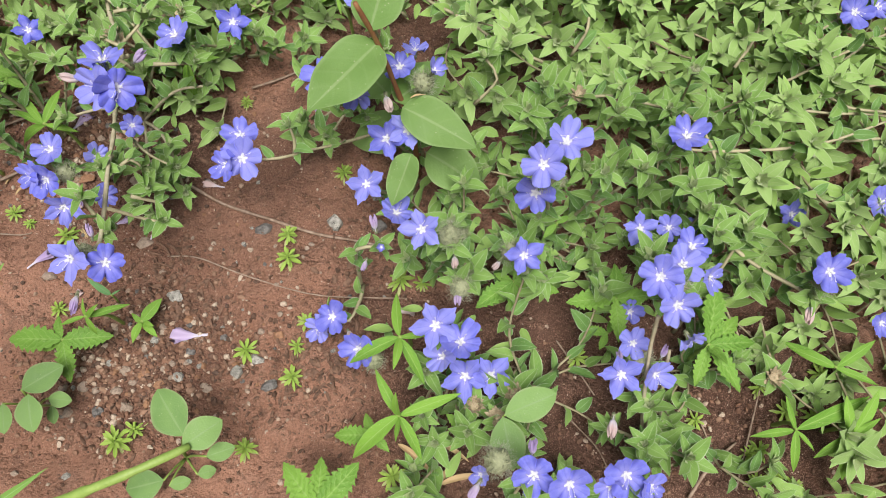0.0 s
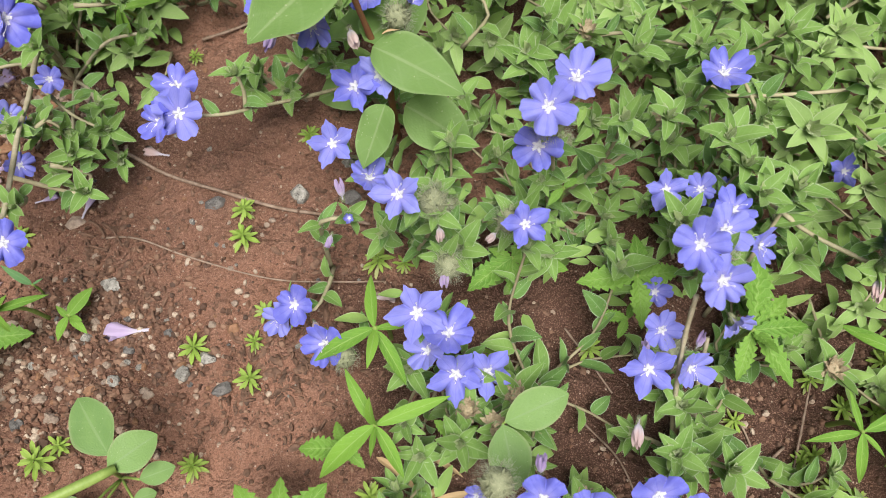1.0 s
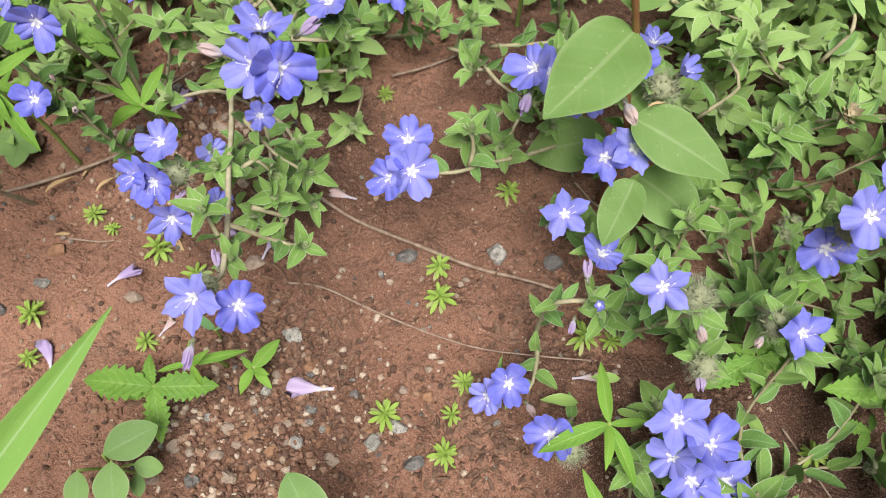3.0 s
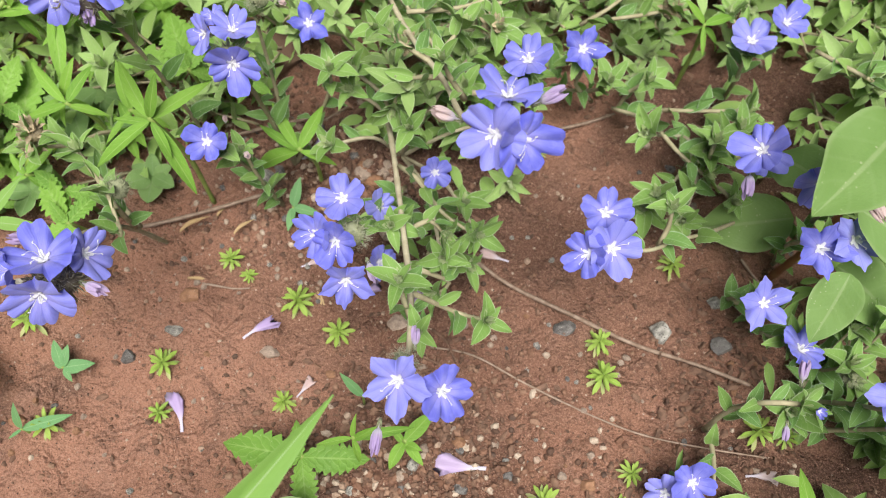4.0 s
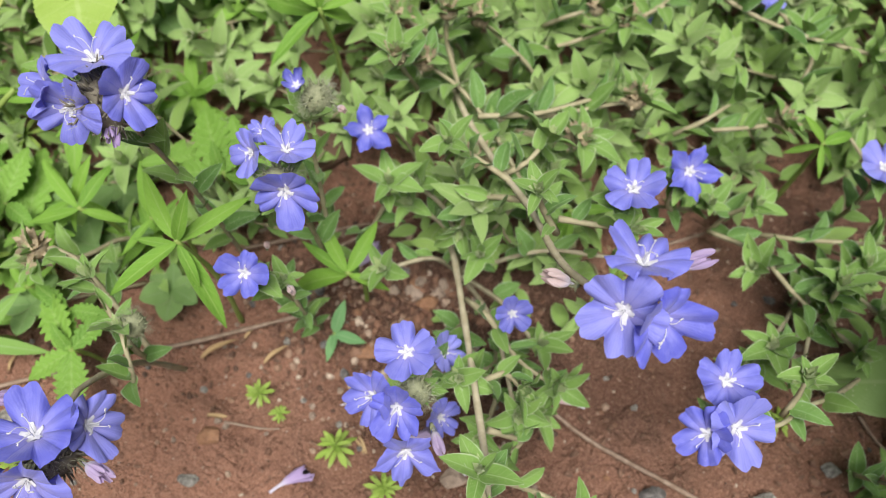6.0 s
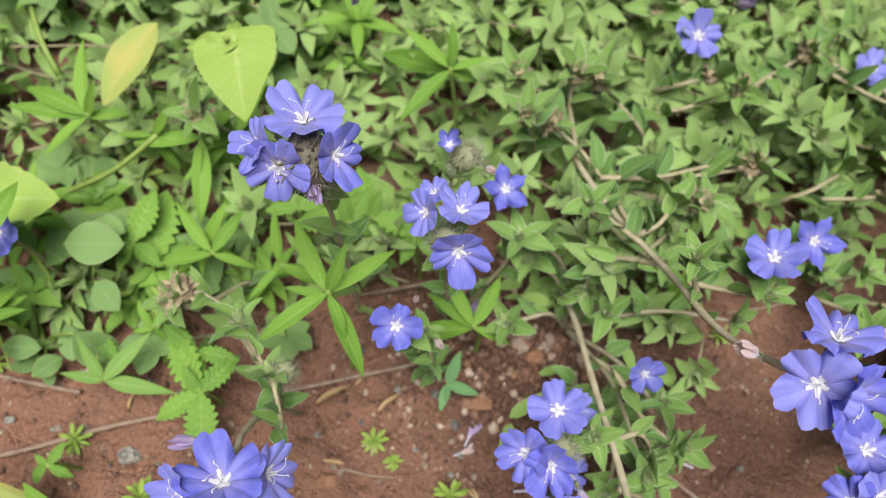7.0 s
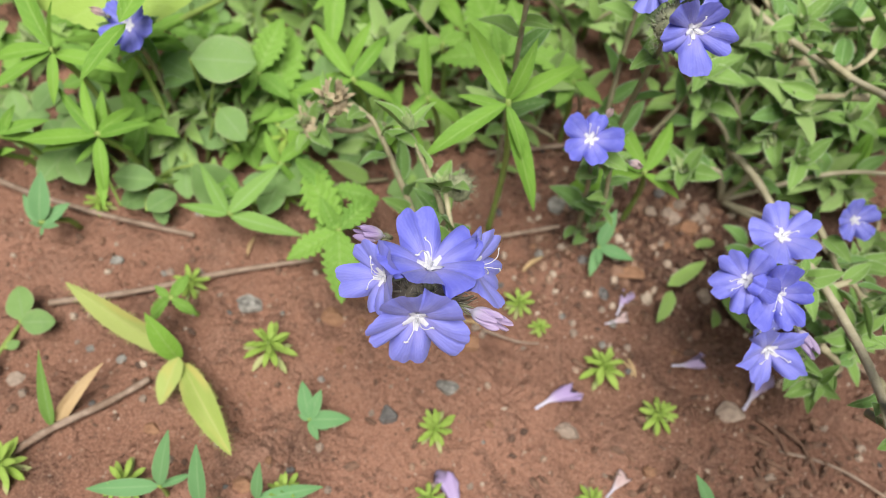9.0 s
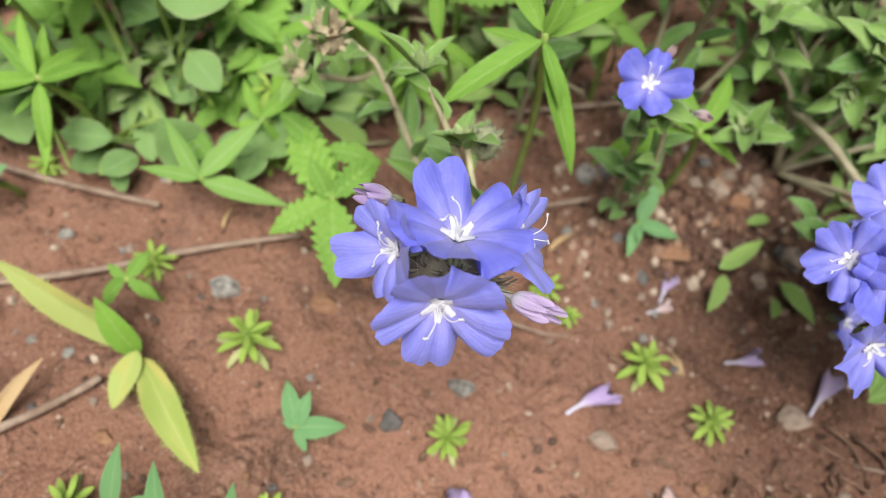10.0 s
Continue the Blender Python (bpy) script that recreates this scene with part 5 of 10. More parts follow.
flower(plant, -0.0623, 0.2716, 0.1200, -157, 40, 0.0215, "round")
flower(plant, -0.0271, 0.2513, 0.1250, -76, 79, 0.0135, "peach")
flower(plant, -0.0636, 0.2650, 0.1100, -105, 82, 0.0139, "shut")
shoot(plant, [(-0.0100, 0.2850, 0.0000), (-0.0250, 0.2700, 0.0500), (-0.0240, 0.2570, 0.0830)], 0.0150, 0.0080, 0.0013, 0.0008, 122, 0.20, 0, 5)
flower(plant, -0.0297, 0.2483, 0.0911, -99, 33, 0.0214, "point")
flower(plant, -0.0177, 0.2512, 0.0949, -76, 28, 0.0225, "point")
shoot(plant, [(-0.0200, 0.2600, 0.0000), (-0.0450, 0.2500, 0.0300), (-0.0440, 0.2400, 0.0550)], 0.0160, 0.0080, 0.0013, 0.0008, 123, 0.20, 0, 5)
flower(plant, -0.0431, 0.2340, 0.0656, -88, 27, 0.0205, "point")
shoot(plant, [(-0.0200, 0.2500, 0.0000), (-0.0300, 0.2350, 0.0300), (-0.0270, 0.2240, 0.0500)], 0.0160, 0.0080, 0.0013, 0.0008, 124, 0.20, 0, 5)
flower(plant, -0.0262, 0.2183, 0.0591, 43, 15, 0.0212, "round")

plant = thing("flowering_plant", (-0.0150, 0.2150, gz(-0.0150, 0.2150)), "hairy plant with blue flowers and grey buds", "flowering plant", "blue-flowered plants")
shoot(plant, [(-0.0514, 0.1939, 0.0100), (-0.0506, 0.1949, 0.0400), (-0.0471, 0.1906, 0.0700), (-0.0360, 0.1900, 0.0740)], 0.0160, 0.0080, 0.0014, 0.0010, 125, 0.30, 150, 5)
flower(plant, -0.0331, 0.1853, 0.0831, -88, 30, 0.0072, "cup")
flower(plant, -0.0367, 0.1984, 0.0800, 103, 35, 0.0111, "shut")
flower(plant, -0.0422, 0.1804, 0.0750, -105, 82, 0.0082, "shut")
shoot(plant, [(-0.0150, 0.2150, 0.0000), (-0.0050, 0.2000, 0.0500), (-0.0040, 0.1870, 0.0850)], 0.0170, 0.0080, 0.0013, 0.0008, 126, 0.20, 60, 5)
flower(plant, -0.0107, 0.1882, 0.0968, -106, 28, 0.0213, "point")
bud_head(plant, 0.0037, 0.1875, 0.0900, 0.0085, False)
shoot(plant, [(-0.0100, 0.2000, 0.0000), (0.0000, 0.1900, 0.0500), (0.0040, 0.1830, 0.0850)], 0.0170, 0.0080, 0.0013, 0.0008, 127, 0.20, 0, 5)
shoot(plant, [(0.0000, 0.2100, 0.0000), (0.0120, 0.1900, 0.0500), (0.0080, 0.1681, 0.0750)], 0.0180, 0.0080, 0.0013, 0.0008, 128, 0.20, 60, 5)
bud_head(plant, 0.0087, 0.1635, 0.0750, 0.0080, False)
flower(plant, 0.0074, 0.1612, 0.0750, -94, 83, 0.0107, "shut")
flower(plant, 0.0059, 0.1765, 0.0850, -88, 69, 0.0102, "peach")
flower(plant, 0.0292, 0.1728, 0.0850, -131, 62, 0.0088, "peach")
shoot(plant, [(0.0200, 0.2150, 0.0000), (0.0350, 0.2000, 0.0500), (0.0375, 0.1824, 0.0850)], 0.0170, 0.0080, 0.0013, 0.0008, 129, 0.20, 0, 5)
bud_head(plant, 0.0359, 0.1789, 0.0850, 0.0075, False)
flower(plant, 0.0419, 0.1729, 0.0936, -78, 33, 0.0197, "point")
shoot(plant, [(-0.0500, 0.1939, 0.0100), (-0.0512, 0.1796, 0.0200), (-0.0562, 0.1634, 0.0300), (-0.0660, 0.1650, 0.0260)], 0.0160, 0.0070, 0.0013, 0.0008, 130, 0.20, 0, 5)
bud_head(plant, -0.0640, 0.1660, 0.0280, 0.0060, False)
flower(plant, -0.0653, 0.1644, 0.0349, -88, 27, 0.0200, "round")
flower(plant, -0.0743, 0.1606, 0.0257, -133, 40, 0.0191, "round")
flower(plant, -0.0562, 0.1563, 0.0300, -67, 58, 0.0090, "peach")
shoot(plant, [(-0.0300, 0.1600, 0.0000), (-0.0400, 0.1500, 0.0200), (-0.0440, 0.1440, 0.0340)], 0.0160, 0.0070, 0.0013, 0.0008, 131, 0.20, 0, 5)
bud_head(plant, -0.0402, 0.1339, 0.0450, 0.0070, False)
flower(plant, -0.0487, 0.1403, 0.0465, -120, 35, 0.0212, "round")
# low cluster in front

plant = thing("flowering_plant", (0.0150, 0.1500, gz(0.0150, 0.1500)), "low plant with a cluster of blue flowers", "flowering plant", "blue-flowered plants")
shoot(plant, [(0.0150, 0.1500, 0.0000), (0.0050, 0.1450, 0.0400), (-0.0010, 0.1410, 0.0680)], 0.0160, 0.0080, 0.0013, 0.0008, 132, 0.20, 0, 5)
shoot(plant, [(0.0150, 0.1500, 0.0000), (0.0150, 0.1350, 0.0300), (0.0150, 0.1280, 0.0360)], 0.0160, 0.0070, 0.0013, 0.0008, 133, 0.20, 0, 5)
flower(plant, -0.0051, 0.1403, 0.0823, -88, 27, 0.0238, "point")
flower(plant, 0.0075, 0.1326, 0.0782, 21, 9, 0.0224, "round")
flower(plant, 0.0099, 0.1243, 0.0422, -99, 31, 0.0233, "point")
flower(plant, 0.0241, 0.1249, 0.0403, -77, 30, 0.0230, "point")
flower(plant, -0.0022, 0.1305, 0.0600, -171, 30, 0.0190, "round")
# tall cluster

plant = thing("flowering_plant", (0.0700, 0.2300, gz(0.0700, 0.2300)), "leafy plant with large blue flowers", "flowering plant", "blue-flowered plants")
shoot(plant, [(0.0700, 0.2300, 0.0000), (0.0600, 0.2150, 0.0700), (0.0530, 0.2060, 0.1200)], 0.0180, 0.0090, 0.0015, 0.0011, 134, 0.30, 100, 5)
bud_head(plant, 0.0530, 0.2040, 0.1220, 0.0085, False)
flower(plant, 0.0495, 0.1992, 0.1408, -103, 27, 0.0224, "round")
flower(plant, 0.0618, 0.2117, 0.1410, -47, 13, 0.0228, "round")
flower(plant, 0.0485, 0.2014, 0.1083, -105, 42, 0.0223, "round")
shoot(plant, [(0.0700, 0.2300, 0.0000), (0.0850, 0.2200, 0.0600), (0.0854, 0.2103, 0.1100)], 0.0190, 0.0070, 0.0013, 0.0008, 135, 0.20, 0, 5)
shoot(plant, [(0.0700, 0.2300, 0.0000), (0.1000, 0.2300, 0.0500), (0.1116, 0.2264, 0.0850)], 0.0190, 0.0090, 0.0013, 0.0008, 136, 0.20, 0, 5)

plant = thing("flowering_plant", (0.1300, 0.2600, gz(0.1300, 0.2600)), "leafy plant with one blue flower", "flowering plant", "blue-flowered plants")
shoot(plant, [(0.1300, 0.2600, 0.0000), (0.1300, 0.2450, 0.0600), (0.1300, 0.2350, 0.1000)], 0.0170, 0.0080, 0.0013, 0.0008, 137, 0.20, 0, 5)
flower(plant, 0.1301, 0.2298, 0.1136, 27, 4, 0.0231, "round")
shoot(plant, [(0.1300, 0.2600, 0.0000), (0.1500, 0.2500, 0.0400), (0.1650, 0.2400, 0.0700)], 0.0170, 0.0080, 0.0013, 0.0008, 138, 0.20, 0, 5)

plant = thing("flowering_plant", (0.1300, 0.1800, gz(0.1300, 0.1800)), "tall leafy plant with a dense cluster of blue flowers", "flowering plant", "blue-flowered plants")
shoot(plant, [(0.1300, 0.1800, 0.0000), (0.1200, 0.1600, 0.0600), (0.1120, 0.1470, 0.1100)], 0.0180, 0.0100, 0.0015, 0.0012, 139, 0.30, 120, 5)
bud_head(plant, 0.1110, 0.1460, 0.1130, 0.0085, False)
flower(plant, 0.0996, 0.1427, 0.1323, -115, 29, 0.0207, "round")
flower(plant, 0.1149, 0.1541, 0.1188, -64, 21, 0.0211, "round")
flower(plant, 0.1290, 0.1495, 0.1125, -39, 55, 0.0157, "round")
flower(plant, 0.1072, 0.1308, 0.1256, -86, 36, 0.0208, "round")
flower(plant, 0.1288, 0.1742, 0.0950, 16, 7, 0.0193, "round")
flower(plant, 0.1186, 0.1229, 0.1000, -65, 83, 0.0143, "round")
shoot(plant, [(0.1300, 0.1900, 0.0000), (0.1180, 0.2000, 0.0300), (0.1120, 0.1980, 0.0580)], 0.0170, 0.0080, 0.0013, 0.0008, 140, 0.20, 0, 5)
flower(plant, 0.1091, 0.1957, 0.0741, -91, 27, 0.0183, "point")
shoot(plant, [(0.1300, 0.1900, 0.0000), (0.1350, 0.2000, 0.0300), (0.1350, 0.2050, 0.0450)], 0.0170, 0.0080, 0.0013, 0.0008, 141, 0.20, 0, 5)
flower(plant, 0.1276, 0.1999, 0.0651, -118, 26, 0.0157, "round")
flower(plant, 0.1437, 0.2067, 0.0450, -64, 27, 0.0194, "round")
shoot(plant, [(0.1473, 0.1998, 0.0700), (0.1602, 0.1837, 0.0700), (0.1739, 0.1735, 0.0650), (0.1945, 0.1558, 0.0700)], 0.0200, 0.0140, 0.0013, 0.0010, 142, 0.10, 120, 5)
shoot(plant, [(0.1400, 0.1600, 0.0000), (0.1500, 0.1700, 0.0400), (0.1641, 0.1890, 0.0800)], 0.0210, 0.0120, 0.0013, 0.0008, 143, 0.20, 0, 5)
flower(plant, 0.1043, 0.1578, 0.0450, -102, 31, 0.0153, "round")

plant = thing("flowering_plant", (0.1000, 0.0900, gz(0.1000, 0.0900)), "plant on two hairy stems with blue flowers", "flowering plant", "blue-flowered plants")
put_stem(plant, [(0.1094, 0.0926, 0.0100), (0.1047, 0.1085, 0.0500), (0.1021, 0.1225, 0.0850), (0.1019, 0.1315, 0.1100)], 0.0012, 0.0010, STEM_PALE, hairs=160)
put_stem(plant, [(0.1205, 0.0954, 0.0100), (0.1161, 0.1125, 0.0450), (0.1148, 0.1253, 0.0750)], 0.0011, 0.0009, STEM_PALE, hairs=120)
shoot(plant, [(0.1106, 0.0893, 0.0100), (0.0986, 0.0930, 0.0250), (0.0901, 0.0953, 0.0300)], 0.0160, 0.0070, 0.0013, 0.0008, 144, 0.20, 0, 5)
shoot(plant, [(0.1095, 0.0968, 0.0200), (0.1110, 0.1008, 0.0300), (0.1082, 0.1035, 0.0450)], 0.0180, 0.0070, 0.0013, 0.0008, 145, 0.20, 0, 5)
shoot(plant, [(0.1182, 0.0859, 0.0100), (0.1192, 0.0821, 0.0300), (0.1236, 0.0762, 0.0450)], 0.0220, 0.0090, 0.0013, 0.0008, 146, 0.20, 0, 5)
shoot(plant, [(0.1158, 0.0882, 0.0150), (0.1058, 0.0815, 0.0350), (0.1024, 0.0827, 0.0450)], 0.0180, 0.0070, 0.0013, 0.0008, 147, 0.20, 0, 5)
bud_head(plant, 0.1020, 0.1228, 0.0650, 0.0075, False)
flower(plant, 0.0976, 0.1310, 0.0708, -90, 21, 0.0172, "round")
flower(plant, 0.0897, 0.1144, 0.0704, -102, 30, 0.0215, "point")
flower(plant, 0.1069, 0.1136, 0.0708, -60, 42, 0.0182, "round")
flower(plant, 0.0866, 0.0955, 0.0500, -103, 85, 0.0134, "peach")
flower(plant, 0.0906, 0.1240, 0.0680, 157, 18, 0.0100, "shut")
flower(plant, 0.1119, 0.1239, 0.0700, 65, 32, 0.0100, "shut")

plant = thing("flowering_plant", (0.0300, 0.0400, gz(0.0300, 0.0400)), "blue flowers with a fuzzy bud head", "flowering plant", "blue-flowered plants")
shoot(plant, [(0.0300, 0.0400, 0.0000), (0.0300, 0.0550, 0.0500), (0.0350, 0.0620, 0.0800)], 0.0170, 0.0080, 0.0013, 0.0008, 148, 0.20, 0, 5)
bud_head(plant, 0.0218, 0.0682, 0.0987, 0.0085, False)
flower(plant, 0.0393, 0.0630, 0.0866, -107, 31, 0.0207, "round")
flower(plant, 0.0553, 0.0579, 0.0880, -85, 31, 0.0205, "round")
flower(plant, 0.0129, 0.0607, 0.0750, -122, 80, 0.0122, "shut")
flower(plant, 0.0395, 0.0741, 0.0850, 87, 28, 0.0121, "shut")

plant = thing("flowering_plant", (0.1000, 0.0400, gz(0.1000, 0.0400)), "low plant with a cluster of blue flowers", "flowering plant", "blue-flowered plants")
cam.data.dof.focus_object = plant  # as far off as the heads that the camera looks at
shoot(plant, [(0.1000, 0.0400, 0.0000), (0.0950, 0.0550, 0.0400), (0.0900, 0.0620, 0.0650)], 0.0170, 0.0080, 0.0013, 0.0008, 149, 0.20, 0, 5)
flower(plant, 0.0848, 0.0632, 0.0758, -90, 31, 0.0223, "round")
flower(plant, 0.0960, 0.0576, 0.0750, -55, 44, 0.0168, "round")
flower(plant, 0.0775, 0.0589, 0.0700, -114, 51, 0.0170, "round")
flower(plant, 0.0155, 0.0701, 0.0500, -127, 43, 0.0122, "round")
# single flowers among the right-hand growth

plant = thing("flowering_plant", (0.2050, 0.2500, gz(0.2050, 0.2500)), "creeping plant with one small blue flower", "flowering plant", "blue-flowered plants")
shoot(plant, [(0.2050, 0.2500, 0.0000), (0.2080, 0.2300, 0.0200), (0.2090, 0.2220, 0.0340)], 0.0170, 0.0080, 0.0013, 0.0008, 150, 0.20, 0, 5)
flower(plant, 0.2094, 0.2180, 0.0413, -90, 31, 0.0163, "point")

plant = thing("flowering_plant", (0.2000, 0.1800, gz(0.2000, 0.1800)), "plant with a blue flower and a hairy head", "flowering plant", "blue-flowered plants")
shoot(plant, [(0.2000, 0.1800, 0.0000), (0.1970, 0.1680, 0.0500), (0.1960, 0.1600, 0.0820)], 0.0170, 0.0080, 0.0013, 0.0008, 151, 0.20, 0, 5)
bud_head(plant, 0.1980, 0.1570, 0.0840, 0.0085, False)
flower(plant, 0.1952, 0.1569, 0.0974, -96, 28, 0.0211, "round")
flower(plant, 0.1943, 0.1477, 0.0700, -115, 86, 0.0138, "peach")

plant = thing("flowering_plant", (0.2700, 0.3600, gz(0.2700, 0.3600)), "creeping plant with two blue flowers", "flowering plant", "blue-flowered plants")
shoot(plant, [(0.2700, 0.3600, 0.0000), (0.2650, 0.3500, 0.0300), (0.2719, 0.3476, 0.0620)], 0.0170, 0.0080, 0.0013, 0.0008, 152, 0.20, 0, 5)
flower(plant, 0.2651, 0.3446, 0.0700, -102, 31, 0.0222, "round")
flower(plant, 0.2804, 0.3486, 0.0700, -64, 28, 0.0197, "round")

plant = thing("flowering_plant", (0.2500, 0.2500, gz(0.2500, 0.2500)), "creeping plant with blue flowers", "flowering plant", "blue-flowered plants")
shoot(plant, [(0.2500, 0.2500, 0.0000), (0.2500, 0.2350, 0.0300), (0.2585, 0.2151, 0.0500)], 0.0170, 0.0080, 0.0013, 0.0008, 153, 0.20, 0, 5)
flower(plant, 0.2559, 0.2170, 0.0550, -90, 31, 0.0191, "round")
flower(plant, 0.2406, 0.1447, 0.0500, -72, 38, 0.0162, "round")

plant = thing("flowering_plant", (-0.0350, 0.3800, gz(-0.0350, 0.3800)), "leafy plant with blue flowers", "flowering plant", "blue-flowered plants")
shoot(plant, [(-0.0350, 0.3800, 0.0000), (-0.0400, 0.3650, 0.0400), (-0.0450, 0.3580, 0.0720)], 0.0170, 0.0080, 0.0013, 0.0008, 154, 0.20, 0, 5)
flower(plant, -0.0458, 0.3582, 0.0811, -144, 11, 0.0219, "round")
flower(plant, -0.0307, 0.3675, 0.0850, -53, 16, 0.0199, "round")
flower(plant, -0.0250, 0.4172, 0.0800, -78, 32, 0.0214, "round")
flower(plant, -0.0526, 0.2844, 0.1000, -89, 32, 0.0214, "round")
# flowers behind the bare soil

plant = thing("flowering_plant", (-0.3000, 0.3150, gz(-0.3000, 0.3150)), "tall plant with a large cluster of blue flowers", "flowering plant", "blue-flowered plants")
shoot(plant, [(-0.3000, 0.3150, 0.0000), (-0.3020, 0.3000, 0.0800), (-0.3040, 0.2810, 0.1550)], 0.0185, 0.0115, 0.0010, 0.0008, 154, 0.25, 120, 4, STEM_PALE)
bud_head(plant, -0.3045, 0.2785, 0.1610, 0.0115, False)
flower(plant, -0.3065, 0.2841, 0.1716, 113, 5, 0.0218, "round")
flower(plant, -0.3110, 0.2721, 0.1645, -96, 61, 0.0199, "round")
flower(plant, -0.2953, 0.2751, 0.1701, -29, 58, 0.0178, "round")
flower(plant, -0.3174, 0.2754, 0.1682, -152, 56, 0.0175, "round")
flower(plant, -0.3032, 0.2743, 0.1580, -63, 88, 0.0120, "shut")

plant = thing("flowering_plant", (-0.2600, 0.3150, gz(-0.2600, 0.3150)), "plant with a cluster of blue flowers and hairy bud heads", "flowering plant", "blue-flowered plants")
shoot(plant, [(-0.2600, 0.3150, 0.0000), (-0.2620, 0.3000, 0.0700), (-0.2630, 0.2850, 0.1220)], 0.0180, 0.0140, 0.0013, 0.0008, 155, 0.20, 80, 3)
bud_head(plant, -0.2630, 0.2830, 0.1260, 0.0075, False)
flower(plant, -0.2604, 0.2873, 0.1382, 25, 11, 0.0166, "round")
flower(plant, -0.2714, 0.2861, 0.1354, -132, 55, 0.0154, "round")
flower(plant, -0.2590, 0.2758, 0.1323, -76, 65, 0.0203, "round")
flower(plant, -0.2700, 0.2944, 0.1350, 169, 17, 0.0110, "round")
shoot(plant, [(-0.2600, 0.3150, 0.0000), (-0.2650, 0.3250, 0.0600), (-0.2670, 0.3270, 0.1000)], 0.0180, 0.0090, 0.0013, 0.0008, 156, 0.20, 0, 5)
flower(plant, -0.2694, 0.3287, 0.1173, -99, 21, 0.0128, "cup")
bud_head(plant, -0.2629, 0.3299, 0.1100, 0.0075, False)
flower(plant, -0.2548, 0.3273, 0.1100, -41, 65, 0.0065, "peach")
shoot(plant, [(-0.2600, 0.3150, 0.0000), (-0.2400, 0.3250, 0.0500), (-0.2370, 0.3250, 0.0700)], 0.0180, 0.0090, 0.0013, 0.0008, 157, 0.20, 0, 5)
flower(plant, -0.2462, 0.3341, 0.0902, -76, 26, 0.0174, "point")

plant = thing("flowering_plant", (-0.2620, 0.2900, gz(-0.2620, 0.2900)), "low plant with one pale blue flower and pink buds", "flowering plant", "blue-flowered plants")
shoot(plant, [(-0.2620, 0.2900, 0.0000), (-0.2680, 0.2800, 0.0500), (-0.2720, 0.2720, 0.0780)], 0.0180, 0.0100, 0.0013, 0.0008, 158, 0.20, 0, 5)
flower(plant, -0.2755, 0.2669, 0.0924, -86, 35, 0.0177, "round")
shoot(plant, [(-0.2620, 0.2900, 0.0000), (-0.2620, 0.2750, 0.0500), (-0.2655, 0.2748, 0.0750)], 0.0130, 0.0060, 0.0013, 0.0008, 159, 0.20, 0, 5)
flower(plant, -0.2613, 0.2676, 0.0850, -54, 53, 0.0075, "peach")
flower(plant, -0.2711, 0.2790, 0.0900, 2, 8, 0.0056, "peach")
# the cluster that the camera comes closest to

plant = thing("flowering_plant", (-0.3150, 0.2620, gz(-0.3150, 0.2620)), "upright hairy plant with blue flowers and a woolly head", "flowering plant", "blue-flowered plants")
put_stem(plant, [(-0.3150, 0.2620, 0.0000), (-0.3170, 0.2450, 0.0500), (-0.3160, 0.2200, 0.0900), (-0.3115, 0.2040, 0.0980)], 0.0013, 0.0011, STEM_PALE, hairs=260)
bud_head(plant, -0.3115, 0.1990, 0.1020, 0.0114, False)
flower(plant, -0.3110, 0.1992, 0.1168, 101, 15, 0.0250, "round")
flower(plant, -0.3112, 0.1876, 0.1102, -80, 68, 0.0248, "round")
flower(plant, -0.3215, 0.1945, 0.1140, -142, 58, 0.0195, "round")
flower(plant, -0.3003, 0.2055, 0.1098, 2, 66, 0.0215, "round")
flower(plant, -0.2985, 0.1955, 0.1050, -23, 68, 0.0135, "shut")
flower(plant, -0.3262, 0.2130, 0.1010, -149, 50, 0.0115, "shut")
shoot(plant, [(-0.3160, 0.2500, 0.0400), (-0.3140, 0.2450, 0.0700), (-0.3283, 0.2601, 0.0850)], 0.0170, 0.0080, 0.0013, 0.0008, 160, 0.20, 60, 5)
shoot(plant, [(-0.3160, 0.2400, 0.0600), (-0.3080, 0.2320, 0.0700), (-0.3138, 0.2448, 0.0800)], 0.0150, 0.0060, 0.0013, 0.0008, 161, 0.20, 0, 5)
bud_head(plant, -0.3106, 0.2480, 0.0800, 0.0060, False)
shoot(plant, [(-0.3180, 0.2550, 0.0300), (-0.3439, 0.2741, 0.0700), (-0.3549, 0.2724, 0.0750)], 0.0160, 0.0090, 0.0013, 0.0008, 162, 0.20, 60, 5)
bud_head(plant, -0.3562, 0.2734, 0.0750, 0.0060, True)
# far flowers

plant = thing("flowering_plant", (-0.4300, 0.3000, gz(-0.4300, 0.3000)), "weedy plant with one blue flower under a pale leaf", "flowering plant", "blue-flowered plants")
shoot(plant, [(-0.4300, 0.3000, 0.0000), (-0.4280, 0.2900, 0.0500), (-0.4270, 0.2810, 0.0760)], 0.0160, 0.0120, 0.0013, 0.0008, 163, 0.20, 0, 5)
flower(plant, -0.4256, 0.2789, 0.0835, -76, 37, 0.0178, "round")
flower(plant, -0.4315, 0.2771, 0.0880, -149, 45, 0.0064, "peach")

